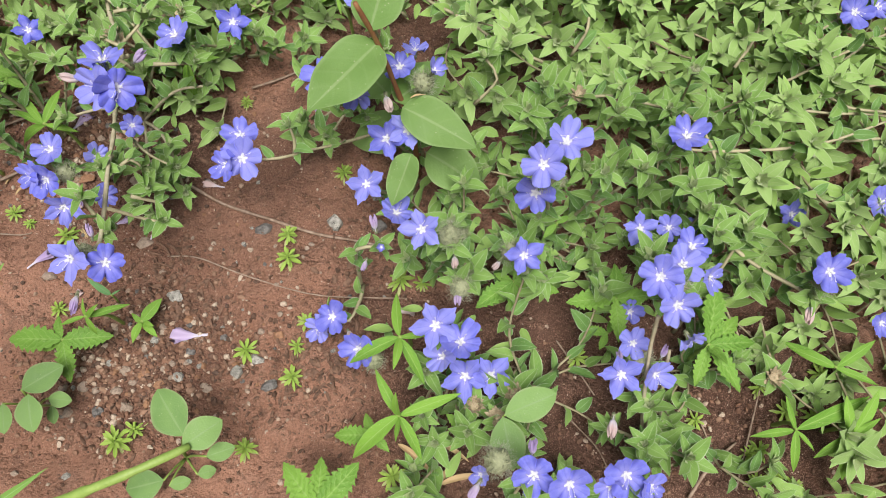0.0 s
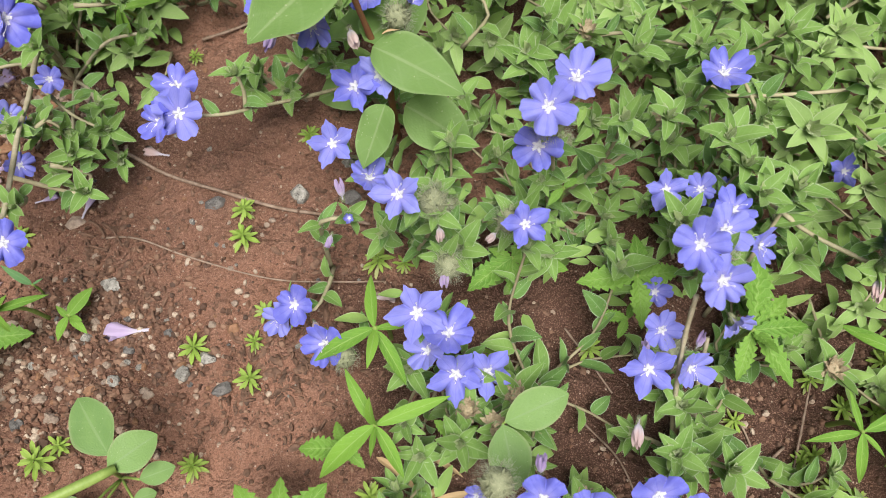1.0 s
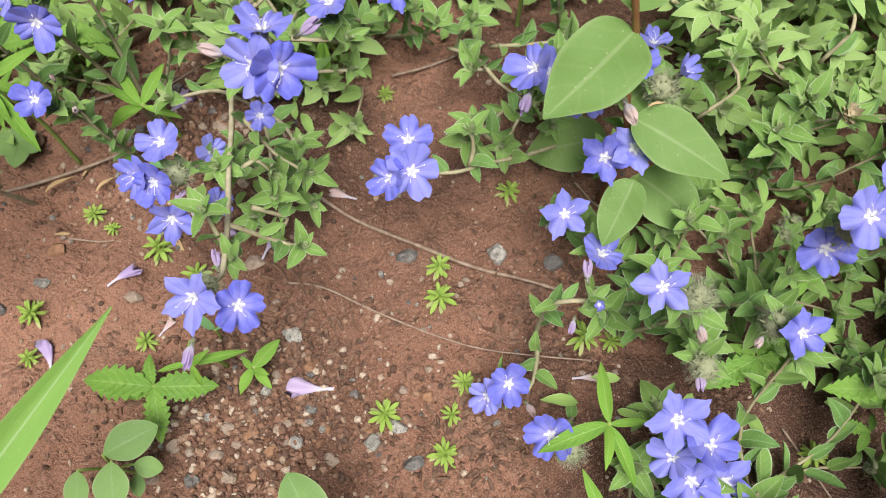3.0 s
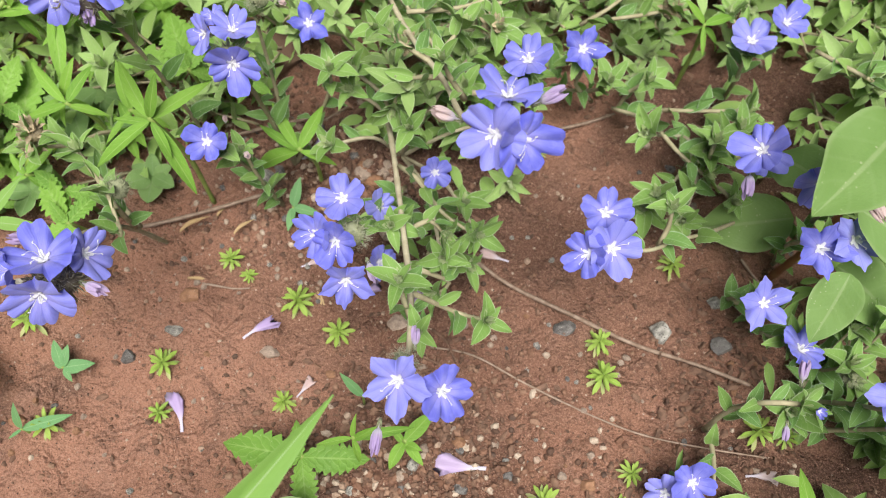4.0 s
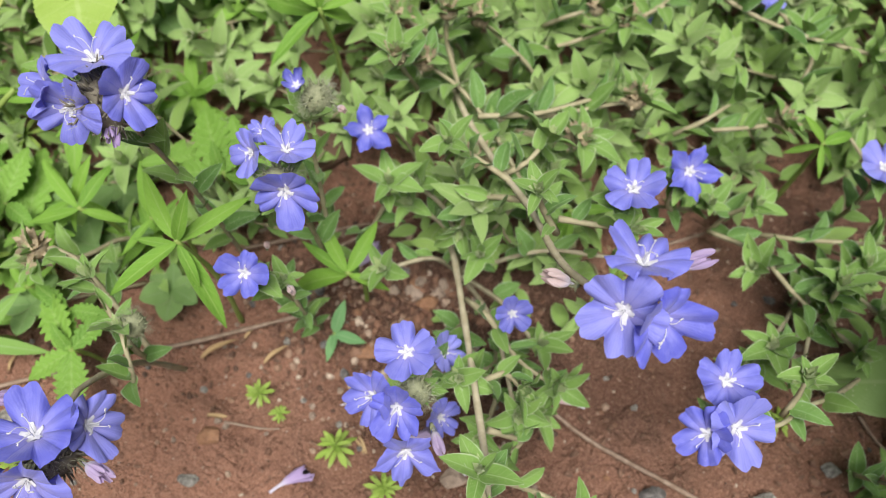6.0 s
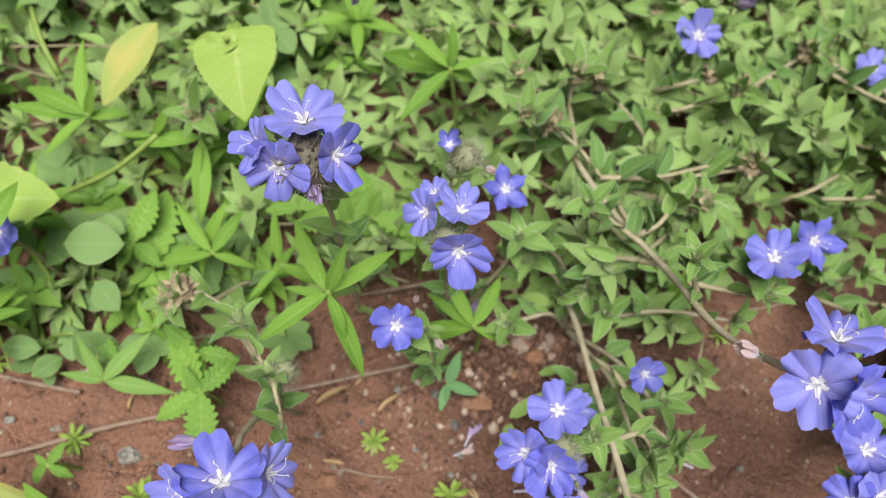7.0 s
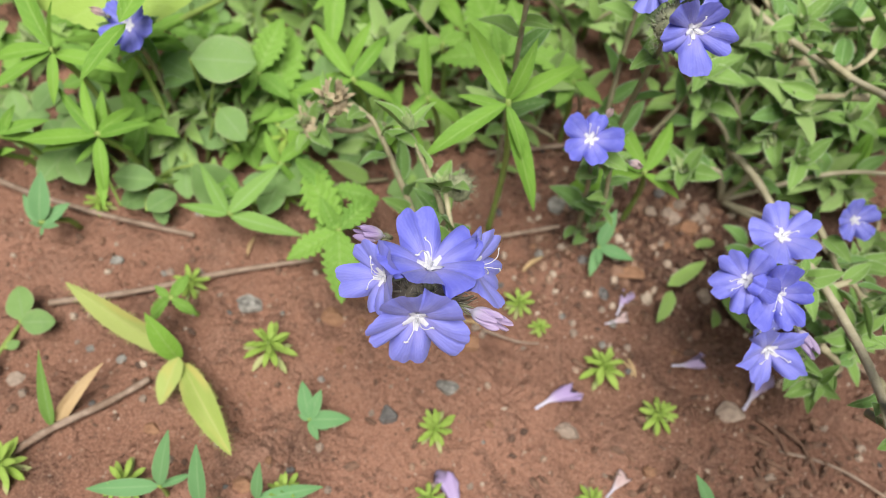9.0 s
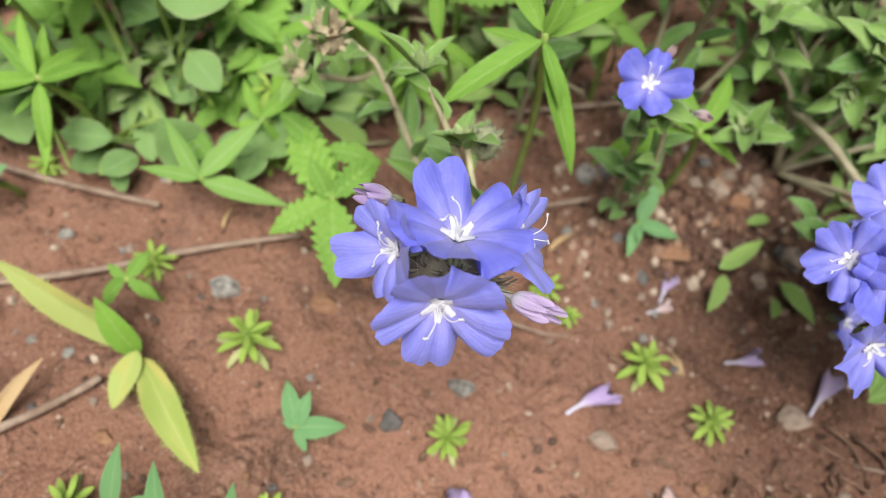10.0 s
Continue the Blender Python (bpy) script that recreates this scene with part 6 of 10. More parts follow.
plant = thing("flowering_plant", (-0.1800, 0.4600, gz(-0.1800, 0.4600)), "creeping plant with one blue flower", "flowering plant", "blue-flowered plants")
shoot(plant, [(-0.1800, 0.4600, 0.0000), (-0.1780, 0.4400, 0.0600), (-0.1760, 0.4300, 0.0920)], 0.0180, 0.0090, 0.0013, 0.0008, 164, 0.20, 0, 5)
flower(plant, -0.1750, 0.4266, 0.1004, -86, 35, 0.0220, "round")
flower(plant, -0.0839, 0.4530, 0.0750, -70, 14, 0.0197, "round")
flower(plant, -0.1290, 0.4520, 0.0500, -84, 49, 0.0111, "round")
flower(plant, -0.3253, 0.4220, 0.0900, -85, 43, 0.0101, "shut")
flower(plant, -0.1518, 0.4645, 0.0900, -67, 38, 0.0158, "shut")
# long trailing stems over the growth

plant = thing("creeping_plant", (0.1600, 0.3000, gz(0.1600, 0.3000)), "creeping plant with long trailing tan stems", "plant", "creeping plants")
shoot(plant, [(0.1305, 0.2556, 0.0600), (0.1692, 0.2426, 0.0750), (0.2186, 0.2457, 0.0750), (0.2644, 0.2627, 0.0700)], 0.0180, 0.0120, 0.0011, 0.0008, 165, 0.10, 0, 6)
shoot(plant, [(0.2118, 0.2984, 0.0600), (0.2377, 0.3069, 0.0700), (0.2809, 0.3269, 0.0700)], 0.0180, 0.0120, 0.0011, 0.0008, 166, 0.10, 0, 6)
shoot(plant, [(0.2027, 0.2286, 0.0600), (0.2214, 0.2115, 0.0650), (0.2533, 0.2010, 0.0600)], 0.0180, 0.0120, 0.0011, 0.0008, 167, 0.10, 0, 6)
shoot(plant, [(0.1435, 0.2863, 0.0600), (0.1524, 0.2597, 0.0750), (0.1610, 0.2338, 0.0700)], 0.0180, 0.0120, 0.0011, 0.0008, 168, 0.10, 0, 6)
shoot(plant, [(0.2352, 0.2933, 0.0600), (0.2466, 0.2768, 0.0650), (0.2758, 0.2751, 0.0600)], 0.0180, 0.0120, 0.0011, 0.0008, 169, 0.10, 0, 6)
shoot(plant, [(0.0780, 0.2909, 0.0600), (0.1024, 0.2835, 0.0750), (0.1331, 0.2777, 0.0700)], 0.0180, 0.0120, 0.0011, 0.0008, 170, 0.10, 0, 6)
shoot(plant, [(0.1863, 0.3123, 0.0600), (0.2005, 0.3302, 0.0700), (0.2092, 0.3570, 0.0700)], 0.0180, 0.0120, 0.0011, 0.0008, 171, 0.10, 0, 6)

plant = thing("creeping_plant", (0.0500, 0.3600, gz(0.0500, 0.3600)), "creeping plant with long trailing tan stems", "plant", "creeping plants")
shoot(plant, [(-0.0055, 0.3747, 0.0600), (0.0210, 0.3463, 0.0700), (0.0425, 0.3214, 0.0750)], 0.0180, 0.0100, 0.0012, 0.0008, 172, 0.15, 0, 6)
shoot(plant, [(0.0223, 0.2910, 0.0600), (0.0355, 0.2947, 0.0800), (0.0288, 0.3017, 0.0900)], 0.0180, 0.0100, 0.0012, 0.0008, 174, 0.15, 0, 6)
shoot(plant, [(0.0665, 0.3214, 0.0600), (0.0449, 0.3275, 0.0700), (0.0394, 0.3547, 0.0700)], 0.0180, 0.0100, 0.0012, 0.0008, 175, 0.15, 0, 6)
shoot(plant, [(0.0847, 0.3251, 0.0600), (0.0931, 0.3305, 0.0800), (0.0954, 0.3527, 0.0800)], 0.0180, 0.0100, 0.0012, 0.0008, 176, 0.15, 0, 6)
shoot(plant, [(-0.0201, 0.3869, 0.0300), (-0.0273, 0.3885, 0.0400), (-0.0420, 0.4000, 0.0500)], 0.0180, 0.0100, 0.0012, 0.0008, 177, 0.15, 0, 6)

plant = thing("creeping_plant", (-0.1000, 0.4700, gz(-0.1000, 0.4700)), "creeping plant with long trailing stems and dry heads", "plant", "creeping plants")
shoot(plant, [(-0.1840, 0.4287, 0.0600), (-0.1760, 0.4208, 0.0750), (-0.1622, 0.4246, 0.0800)], 0.0190, 0.0110, 0.0012, 0.0009, 178, 0.15, 60, 6)
bud_head(plant, -0.1622, 0.4246, 0.0800, 0.0058, True)
shoot(plant, [(-0.1468, 0.4365, 0.0600), (-0.1312, 0.4426, 0.0700), (-0.1174, 0.4498, 0.0800)], 0.0190, 0.0110, 0.0012, 0.0009, 179, 0.15, 60, 6)
bud_head(plant, -0.1174, 0.4498, 0.0800, 0.0058, True)
shoot(plant, [(-0.1044, 0.4531, 0.0700), (-0.0865, 0.4360, 0.0750), (-0.0642, 0.4284, 0.0750), (-0.0387, 0.4296, 0.0700)], 0.0190, 0.0110, 0.0012, 0.0009, 180, 0.15, 60, 6)
shoot(plant, [(-0.1982, 0.3714, 0.0500), (-0.1819, 0.3654, 0.0600), (-0.1694, 0.3617, 0.0650)], 0.0190, 0.0110, 0.0012, 0.0009, 181, 0.15, 60, 6)
bud_head(plant, -0.1694, 0.3617, 0.0650, 0.0058, True)
shoot(plant, [(-0.1201, 0.3851, 0.0500), (-0.1084, 0.3877, 0.0600), (-0.0988, 0.3952, 0.0650)], 0.0190, 0.0110, 0.0012, 0.0009, 182, 0.15, 60, 6)
shoot(plant, [(-0.1150, 0.3878, 0.0500), (-0.0961, 0.3847, 0.0600), (-0.0784, 0.3865, 0.0650)], 0.0190, 0.0110, 0.0012, 0.0009, 183, 0.15, 60, 6)
bud_head(plant, -0.0784, 0.3865, 0.0650, 0.0058, True)
shoot(plant, [(-0.2160, 0.3840, 0.0600), (-0.2243, 0.3938, 0.0800), (-0.2247, 0.3953, 0.0950)], 0.0190, 0.0110, 0.0012, 0.0009, 184, 0.15, 60, 6)
bud_head(plant, -0.2247, 0.3953, 0.0950, 0.0058, True)
shoot(plant, [(-0.2338, 0.3889, 0.0500), (-0.2396, 0.3746, 0.0800), (-0.2421, 0.3727, 0.0900)], 0.0190, 0.0110, 0.0012, 0.0009, 185, 0.15, 60, 6)
bud_head(plant, -0.2421, 0.3727, 0.0900, 0.0058, True)
shoot(plant, [(-0.0639, 0.4196, 0.0500), (-0.0597, 0.4292, 0.0600), (-0.0652, 0.4329, 0.0700)], 0.0190, 0.0110, 0.0012, 0.0009, 186, 0.15, 60, 6)

plant = thing("creeping_plant", (-0.0300, 0.3300, gz(-0.0300, 0.3300)), "creeping plant with bent tan stems over red soil", "plant", "creeping plants")
shoot(plant, [(-0.0989, 0.3502, 0.0300), (-0.0835, 0.3331, 0.0450), (-0.0731, 0.3152, 0.0500), (-0.0575, 0.3099, 0.0400)], 0.0180, 0.0090, 0.0012, 0.0009, 187, 0.15, 0, 6)
shoot(plant, [(-0.0760, 0.3521, 0.0300), (-0.0610, 0.3462, 0.0400), (-0.0370, 0.3453, 0.0450)], 0.0180, 0.0090, 0.0012, 0.0009, 188, 0.15, 0, 6)
shoot(plant, [(-0.0950, 0.3568, 0.0200), (-0.0924, 0.3542, 0.0400), (-0.0867, 0.3520, 0.0500)], 0.0180, 0.0090, 0.0012, 0.0009, 189, 0.15, 0, 6)
shoot(plant, [(-0.0522, 0.3154, 0.0300), (-0.0576, 0.3116, 0.0500), (-0.0578, 0.3142, 0.0600)], 0.0180, 0.0090, 0.0012, 0.0009, 190, 0.15, 0, 6)
shoot(plant, [(-0.0550, 0.3109, 0.0300), (-0.0492, 0.3026, 0.0400), (-0.0461, 0.2938, 0.0450)], 0.0180, 0.0090, 0.0012, 0.0009, 191, 0.15, 0, 6)
shoot(plant, [(-0.0688, 0.2884, 0.0300), (-0.0778, 0.2858, 0.0450), (-0.0833, 0.2856, 0.0550)], 0.0180, 0.0090, 0.0012, 0.0009, 192, 0.15, 0, 6)
shoot(plant, [(-0.1080, 0.3605, 0.0200), (-0.1198, 0.3550, 0.0400), (-0.1180, 0.3578, 0.0500)], 0.0180, 0.0090, 0.0012, 0.0009, 193, 0.15, 0, 6)
shoot(plant, [(-0.0448, 0.3393, 0.0200), (-0.0412, 0.3299, 0.0400), (-0.0416, 0.3300, 0.0500)], 0.0180, 0.0090, 0.0012, 0.0009, 194, 0.15, 0, 6)

# leafy tufts on pale stems between the bare soil and the far growth

plant = thing("creeping_plant", (-0.0450, 0.3500, gz(-0.0450, 0.3500)), "creeping plant with pale stems and tufts of cupped leaves", "plant", "creeping plants")
for k, (x, y, z) in enumerate(((-0.0567, 0.3179, 0.048), (-0.0692, 0.2808, 0.045), (-0.0853, 0.2861, 0.042), (-0.0380, 0.3099, 0.050), (-0.0846, 0.3248, 0.046), (-0.0457, 0.3307, 0.040))):
    shoot(plant, [(-0.0450 + 0.15 * (x + 0.06), 0.3500, 0.004), (0.45 * x - 0.026, 0.5 * y + 0.173, 0.7 * z), (x, y, z)], 0.0185, 0.0088, 0.0011, 0.0009, 260 + k, 0.25, 60, 5, STEM_PALE)

plant = thing("creeping_plant", (-0.2050, 0.3250, gz(-0.2050, 0.3250)), "creeping plant with forked pale stems and speckled leaves", "plant", "creeping plants")
for k, (x, y, z) in enumerate(((-0.2339, 0.2981, 0.050), (-0.2284, 0.3280, 0.052), (-0.1625, 0.2631, 0.044), (-0.1980, 0.3048, 0.060), (-0.1771, 0.2482, 0.048), (-0.2260, 0.3300, 0.064), (-0.1745, 0.3470, 0.062), (-0.1463, 0.3146, 0.056))):
    shoot(plant, [(-0.2050, 0.3250, 0.004), (0.5 * x - 0.100, 0.5 * y + 0.165, 0.7 * z), (x, y, z)], 0.0170, 0.0125, 0.0011, 0.0009, 270 + k, 0.35, 60, 5, STEM_PALE)

# broad-leaved plant with a red stem

plant = thing("broad_leaved_plant", (-0.0150, 0.2750, gz(-0.0150, 0.2750)), "broad-leaved plant with smooth pale green leaves and a red stem", "plant")
put_stem(plant, [(-0.0150, 0.2750, 0.0000), (-0.0160, 0.2680, 0.0700), (-0.0220, 0.2688, 0.1050), (-0.0293, 0.2642, 0.1538), (-0.0371, 0.2626, 0.1850)], 0.0021, 0.0013, STEM_RED, hairs=0)
put_leaf(plant, BROADS[0], (-0.0293, 0.2642, 0.1538), (-0.0612, 0.2223, 0.1589), (-0.10, -0.37, 0.92), 0.96)
put_leaf(plant, BROADS[1], (-0.0319, 0.2626, 0.1650), (-0.0215, 0.3068, 0.1750), (-0.10, -0.50, 0.86), 0.95)
put_leaf(plant, BROADS[0], (-0.0199, 0.2601, 0.1040), (0.0219, 0.2358, 0.1030), (0.00, -0.33, 0.95), 0.88)
put_leaf(plant, BROADS[1], (-0.0190, 0.2860, 0.0480), (-0.0625, 0.2820, 0.0334), (0.00, -0.28, 0.96), 1.05)
put_leaf(plant, BROADS[0], (-0.0161, 0.2418, 0.0850), (-0.0284, 0.2141, 0.0730), (-0.30, -0.30, 0.91), 1.00)
put_leaf(plant, BROADS[1], (-0.0080, 0.2576, 0.0600), (0.0298, 0.2397, 0.0480), (0.00, -0.28, 0.96), 1.15)
put_leaf(plant, BROADS[0], (-0.0239, 0.2668, 0.1000), (0.0073, 0.3046, 0.0900), (0.20, -0.32, 0.92), 0.90)
put_leaf(plant, BROADS[1], (-0.0270, 0.2707, 0.1000), (-0.0454, 0.3061, 0.0800), (-0.19, -0.21, 0.96), 0.90)
dry_leaf(-0.0152, 0.2611, 30, 0.010, 0.106)

# trailing shoots with dry heads

plant = thing("creeping_plant", (-0.0840, 0.4941, gz(-0.0840, 0.4941)), "trailing hairy shoot with a dry bud head", "plant", "creeping plants")
shoot(plant, [(-0.0780, 0.5061, 0.0000), (-0.0840, 0.4941, 0.0600), (-0.1190, 0.4530, 0.0680), (-0.1468, 0.4241, 0.0750)], 0.0215, 0.0125, 0.0012, 0.0009, 195, 0.20, 90, 5)
bud_head(plant, -0.1468, 0.4241, 0.0750, 0.0060, True)

plant = thing("creeping_plant", (-0.1946, 0.4165, gz(-0.1946, 0.4165)), "trailing hairy shoot with a dry bud head", "plant", "creeping plants")
shoot(plant, [(-0.1886, 0.4285, 0.0000), (-0.1946, 0.4165, 0.0500), (-0.1723, 0.4156, 0.0650), (-0.1490, 0.4268, 0.0700)], 0.0215, 0.0125, 0.0012, 0.0009, 196, 0.20, 90, 5)

plant = thing("creeping_plant", (-0.2005, 0.3758, gz(-0.2005, 0.3758)), "trailing hairy shoot with a dry bud head", "plant", "creeping plants")
shoot(plant, [(-0.1945, 0.3878, 0.0000), (-0.2005, 0.3758, 0.0500), (-0.1766, 0.3737, 0.0650), (-0.1432, 0.3798, 0.0750)], 0.0215, 0.0125, 0.0012, 0.0009, 197, 0.20, 90, 5)
bud_head(plant, -0.1432, 0.3798, 0.0750, 0.0060, True)

plant = thing("creeping_plant", (-0.0687, 0.4510, gz(-0.0687, 0.4510)), "trailing hairy shoot with a dry bud head", "plant", "creeping plants")
shoot(plant, [(-0.0627, 0.4630, 0.0000), (-0.0687, 0.4510, 0.0600), (-0.0927, 0.4537, 0.0700), (-0.1084, 0.4562, 0.0750)], 0.0215, 0.0125, 0.0012, 0.0009, 198, 0.20, 90, 5)
bud_head(plant, -0.1084, 0.4562, 0.0750, 0.0060, True)

plant = thing("creeping_plant", (-0.1957, 0.3733, gz(-0.1957, 0.3733)), "trailing hairy shoot with a dry bud head", "plant", "creeping plants")
shoot(plant, [(-0.1897, 0.3853, 0.0000), (-0.1957, 0.3733, 0.0500), (-0.1799, 0.3668, 0.0600), (-0.1641, 0.3595, 0.0700)], 0.0215, 0.0125, 0.0012, 0.0009, 199, 0.20, 90, 5)
bud_head(plant, -0.1641, 0.3595, 0.0700, 0.0060, True)

plant = thing("creeping_plant", (-0.1824, 0.3444, gz(-0.1824, 0.3444)), "trailing hairy shoot with a dry bud head", "plant", "creeping plants")
shoot(plant, [(-0.1764, 0.3564, 0.0000), (-0.1824, 0.3444, 0.0500), (-0.2098, 0.3750, 0.0650), (-0.2311, 0.3800, 0.0800)], 0.0215, 0.0125, 0.0012, 0.0009, 200, 0.20, 90, 5)
bud_head(plant, -0.2311, 0.3800, 0.0800, 0.0060, True)

plant = thing("creeping_plant", (-0.1836, 0.4066, gz(-0.1836, 0.4066)), "trailing hairy shoot with a dry bud head", "plant", "creeping plants")
shoot(plant, [(-0.1776, 0.4186, 0.0000), (-0.1836, 0.4066, 0.0500), (-0.1995, 0.4063, 0.0700), (-0.2121, 0.4088, 0.0800)], 0.0215, 0.0125, 0.0012, 0.0009, 201, 0.20, 90, 5)
bud_head(plant, -0.2121, 0.4088, 0.0800, 0.0060, True)

plant = thing("creeping_plant", (-0.1682, 0.3433, gz(-0.1682, 0.3433)), "trailing hairy shoot with a dry bud head", "plant", "creeping plants")
shoot(plant, [(-0.1622, 0.3553, 0.0000), (-0.1682, 0.3433, 0.0400), (-0.1899, 0.3440, 0.0550), (-0.2039, 0.3471, 0.0650)], 0.0215, 0.0125, 0.0012, 0.0009, 202, 0.20, 90, 5)
bud_head(plant, -0.2039, 0.3471, 0.0650, 0.0060, True)

plant = thing("creeping_plant", (-0.1423, 0.5096, gz(-0.1423, 0.5096)), "trailing hairy shoot with a dry bud head", "plant", "creeping plants")
shoot(plant, [(-0.1363, 0.5216, 0.0000), (-0.1423, 0.5096, 0.0600), (-0.1722, 0.4837, 0.0700), (-0.1858, 0.4690, 0.0750)], 0.0215, 0.0125, 0.0012, 0.0009, 203, 0.20, 90, 5)
bud_head(plant, -0.1858, 0.4690, 0.0750, 0.0060, True)

plant = thing("creeping_plant", (-0.2214, 0.4284, gz(-0.2214, 0.4284)), "trailing hairy shoot with a dry bud head", "plant", "creeping plants")
shoot(plant, [(-0.2154, 0.4404, 0.0000), (-0.2214, 0.4284, 0.0400), (-0.2379, 0.4171, 0.0600), (-0.2474, 0.4139, 0.0700)], 0.0215, 0.0125, 0.0012, 0.0009, 204, 0.20, 90, 5)
bud_head(plant, -0.2474, 0.4139, 0.0700, 0.0060, True)

plant = thing("creeping_plant", (-0.3686, 0.3720, gz(-0.3686, 0.3720)), "trailing hairy shoot with a dry bud head", "plant", "creeping plants")
shoot(plant, [(-0.3626, 0.3840, 0.0000), (-0.3686, 0.3720, 0.0400), (-0.3731, 0.3624, 0.0600), (-0.3770, 0.3535, 0.0750)], 0.0215, 0.0125, 0.0012, 0.0009, 205, 0.20, 90, 5)
bud_head(plant, -0.3770, 0.3535, 0.0750, 0.0060, True)

plant = thing("creeping_plant", (-0.3470, 0.3050, gz(-0.3470, 0.3050)), "trailing hairy shoot with a dry bud head", "plant", "creeping plants")
shoot(plant, [(-0.3410, 0.3170, 0.0000), (-0.3470, 0.3050, 0.0300), (-0.3537, 0.2869, 0.0450), (-0.3654, 0.2774, 0.0550)], 0.0215, 0.0125, 0.0012, 0.0009, 206, 0.20, 90, 5)
bud_head(plant, -0.3654, 0.2774, 0.0550, 0.0060, True)

# low leafy shoots at the edge of the bare soil

plant = thing("creeping_plant", (-0.1833, 0.2880, gz(-0.1833, 0.2880)), "low leafy plant beside bare soil", "plant", "creeping plants")
shoot(plant, [(-0.1840, 0.2938, 0.0000), (-0.1746, 0.2693, 0.0280), (-0.1722, 0.2539, 0.0400)], 0.0175, 0.0085, 0.0013, 0.0008, 207, 0.20, 0, 5)
shoot(plant, [(-0.1840, 0.2938, 0.0000), (-0.1830, 0.2640, 0.0245), (-0.1874, 0.2425, 0.0350)], 0.0175, 0.0085, 0.0013, 0.0008, 208, 0.20, 0, 5)
shoot(plant, [(-0.1840, 0.2938, 0.0000), (-0.1732, 0.2827, 0.0280), (-0.1695, 0.2798, 0.0400)], 0.0175, 0.0085, 0.0013, 0.0008, 209, 0.20, 0, 5)
shoot(plant, [(-0.1840, 0.2938, 0.0000), (-0.1864, 0.2723, 0.0315), (-0.1957, 0.2607, 0.0450)], 0.0175, 0.0085, 0.0013, 0.0008, 210, 0.20, 0, 5)
shoot(plant, [(-0.1840, 0.2938, 0.0000), (-0.1722, 0.2742, 0.0140), (-0.1642, 0.2583, 0.0200)], 0.0175, 0.0085, 0.0013, 0.0008, 211, 0.20, 0, 5)

# bare trailing stems beside the soil

plant = thing("creeping_plant", (0.2936, 0.3647, gz(0.2936, 0.3647)), "trailing hairy stem with leaves at its end", "plant", "creeping plants")
shoot(plant, [(0.3016, 0.3687, 0.0000), (0.2936, 0.3647, 0.0400), (0.2548, 0.3395, 0.0550), (0.2209, 0.3206, 0.0650)], 0.0150, 0.0090, 0.0010, 0.0008, 212, 0.60, 60, 5)

plant = thing("creeping_plant", (0.2834, 0.3699, gz(0.2834, 0.3699)), "trailing hairy stem with leaves at its end", "plant", "creeping plants")
shoot(plant, [(0.2914, 0.3739, 0.0000), (0.2834, 0.3699, 0.0400), (0.2454, 0.3389, 0.0600), (0.2224, 0.3259, 0.0600)], 0.0150, 0.0090, 0.0010, 0.0008, 213, 0.60, 60, 5)

plant = thing("creeping_plant", (0.3028, 0.3556, gz(0.3028, 0.3556)), "trailing hairy stem with leaves at its end", "plant", "creeping plants")
shoot(plant, [(0.3108, 0.3596, 0.0000), (0.3028, 0.3556, 0.0400), (0.2658, 0.3241, 0.0550), (0.2362, 0.3019, 0.0650)], 0.0150, 0.0090, 0.0010, 0.0008, 214, 0.60, 60, 5)

plant = thing("creeping_plant", (0.2913, 0.3063, gz(0.2913, 0.3063)), "trailing hairy stem with leaves at its end", "plant", "creeping plants")
shoot(plant, [(0.2993, 0.3103, 0.0000), (0.2913, 0.3063, 0.0450), (0.2596, 0.2932, 0.0600), (0.2304, 0.2821, 0.0700)], 0.0150, 0.0090, 0.0010, 0.0008, 215, 0.60, 60, 5)

plant = thing("creeping_plant", (0.2811, 0.2767, gz(0.2811, 0.2767)), "trailing hairy stem with leaves at its end", "plant", "creeping plants")
shoot(plant, [(0.2891, 0.2807, 0.0000), (0.2811, 0.2767, 0.0500), (0.2322, 0.2733, 0.0650), (0.1886, 0.2730, 0.0750)], 0.0150, 0.0090, 0.0010, 0.0008, 216, 0.60, 60, 5)

plant = thing("creeping_plant", (0.2771, 0.2612, gz(0.2771, 0.2612)), "trailing hairy stem with leaves at its end", "plant", "creeping plants")
shoot(plant, [(0.2851, 0.2652, 0.0000), (0.2771, 0.2612, 0.0500), (0.2439, 0.2561, 0.0600), (0.2106, 0.2530, 0.0700)], 0.0150, 0.0090, 0.0010, 0.0008, 217, 0.60, 60, 5)

# lance-leaved weeds

plant = thing("weed", (-0.0214, 0.1561, gz(-0.0214, 0.1561)), "lance-leaved weed with a bright green rosette", "weed", "weeds")
put_stem(plant, [(-0.0214, 0.1561, -0.0020), (-0.0214, 0.1521, 0.0301), (-0.0254, 0.1441, 0.0547)], 0.0013, 0.0010, STEM_GREEN, hairs=0)
put_leaf(plant, LANCES[0], (-0.0254, 0.1441, 0.0547), (-0.0291, 0.1733, 0.0547), (-0.25, -0.17, 0.95), 1.00)
put_leaf(plant, LANCES[1], (-0.0254, 0.1441, 0.0540), (-0.0569, 0.1322, 0.0547), (-0.25, -0.17, 0.95), 1.00)
put_leaf(plant, LANCES[2], (-0.0254, 0.1441, 0.0533), (-0.0064, 0.1478, 0.0497), (0.25, -0.15, 0.96), 1.00)
put_leaf(plant, LANCES[0], (-0.0254, 0.1441, 0.0526), (-0.0097, 0.1190, 0.0427), (0.25, -0.15, 0.96), 1.00)
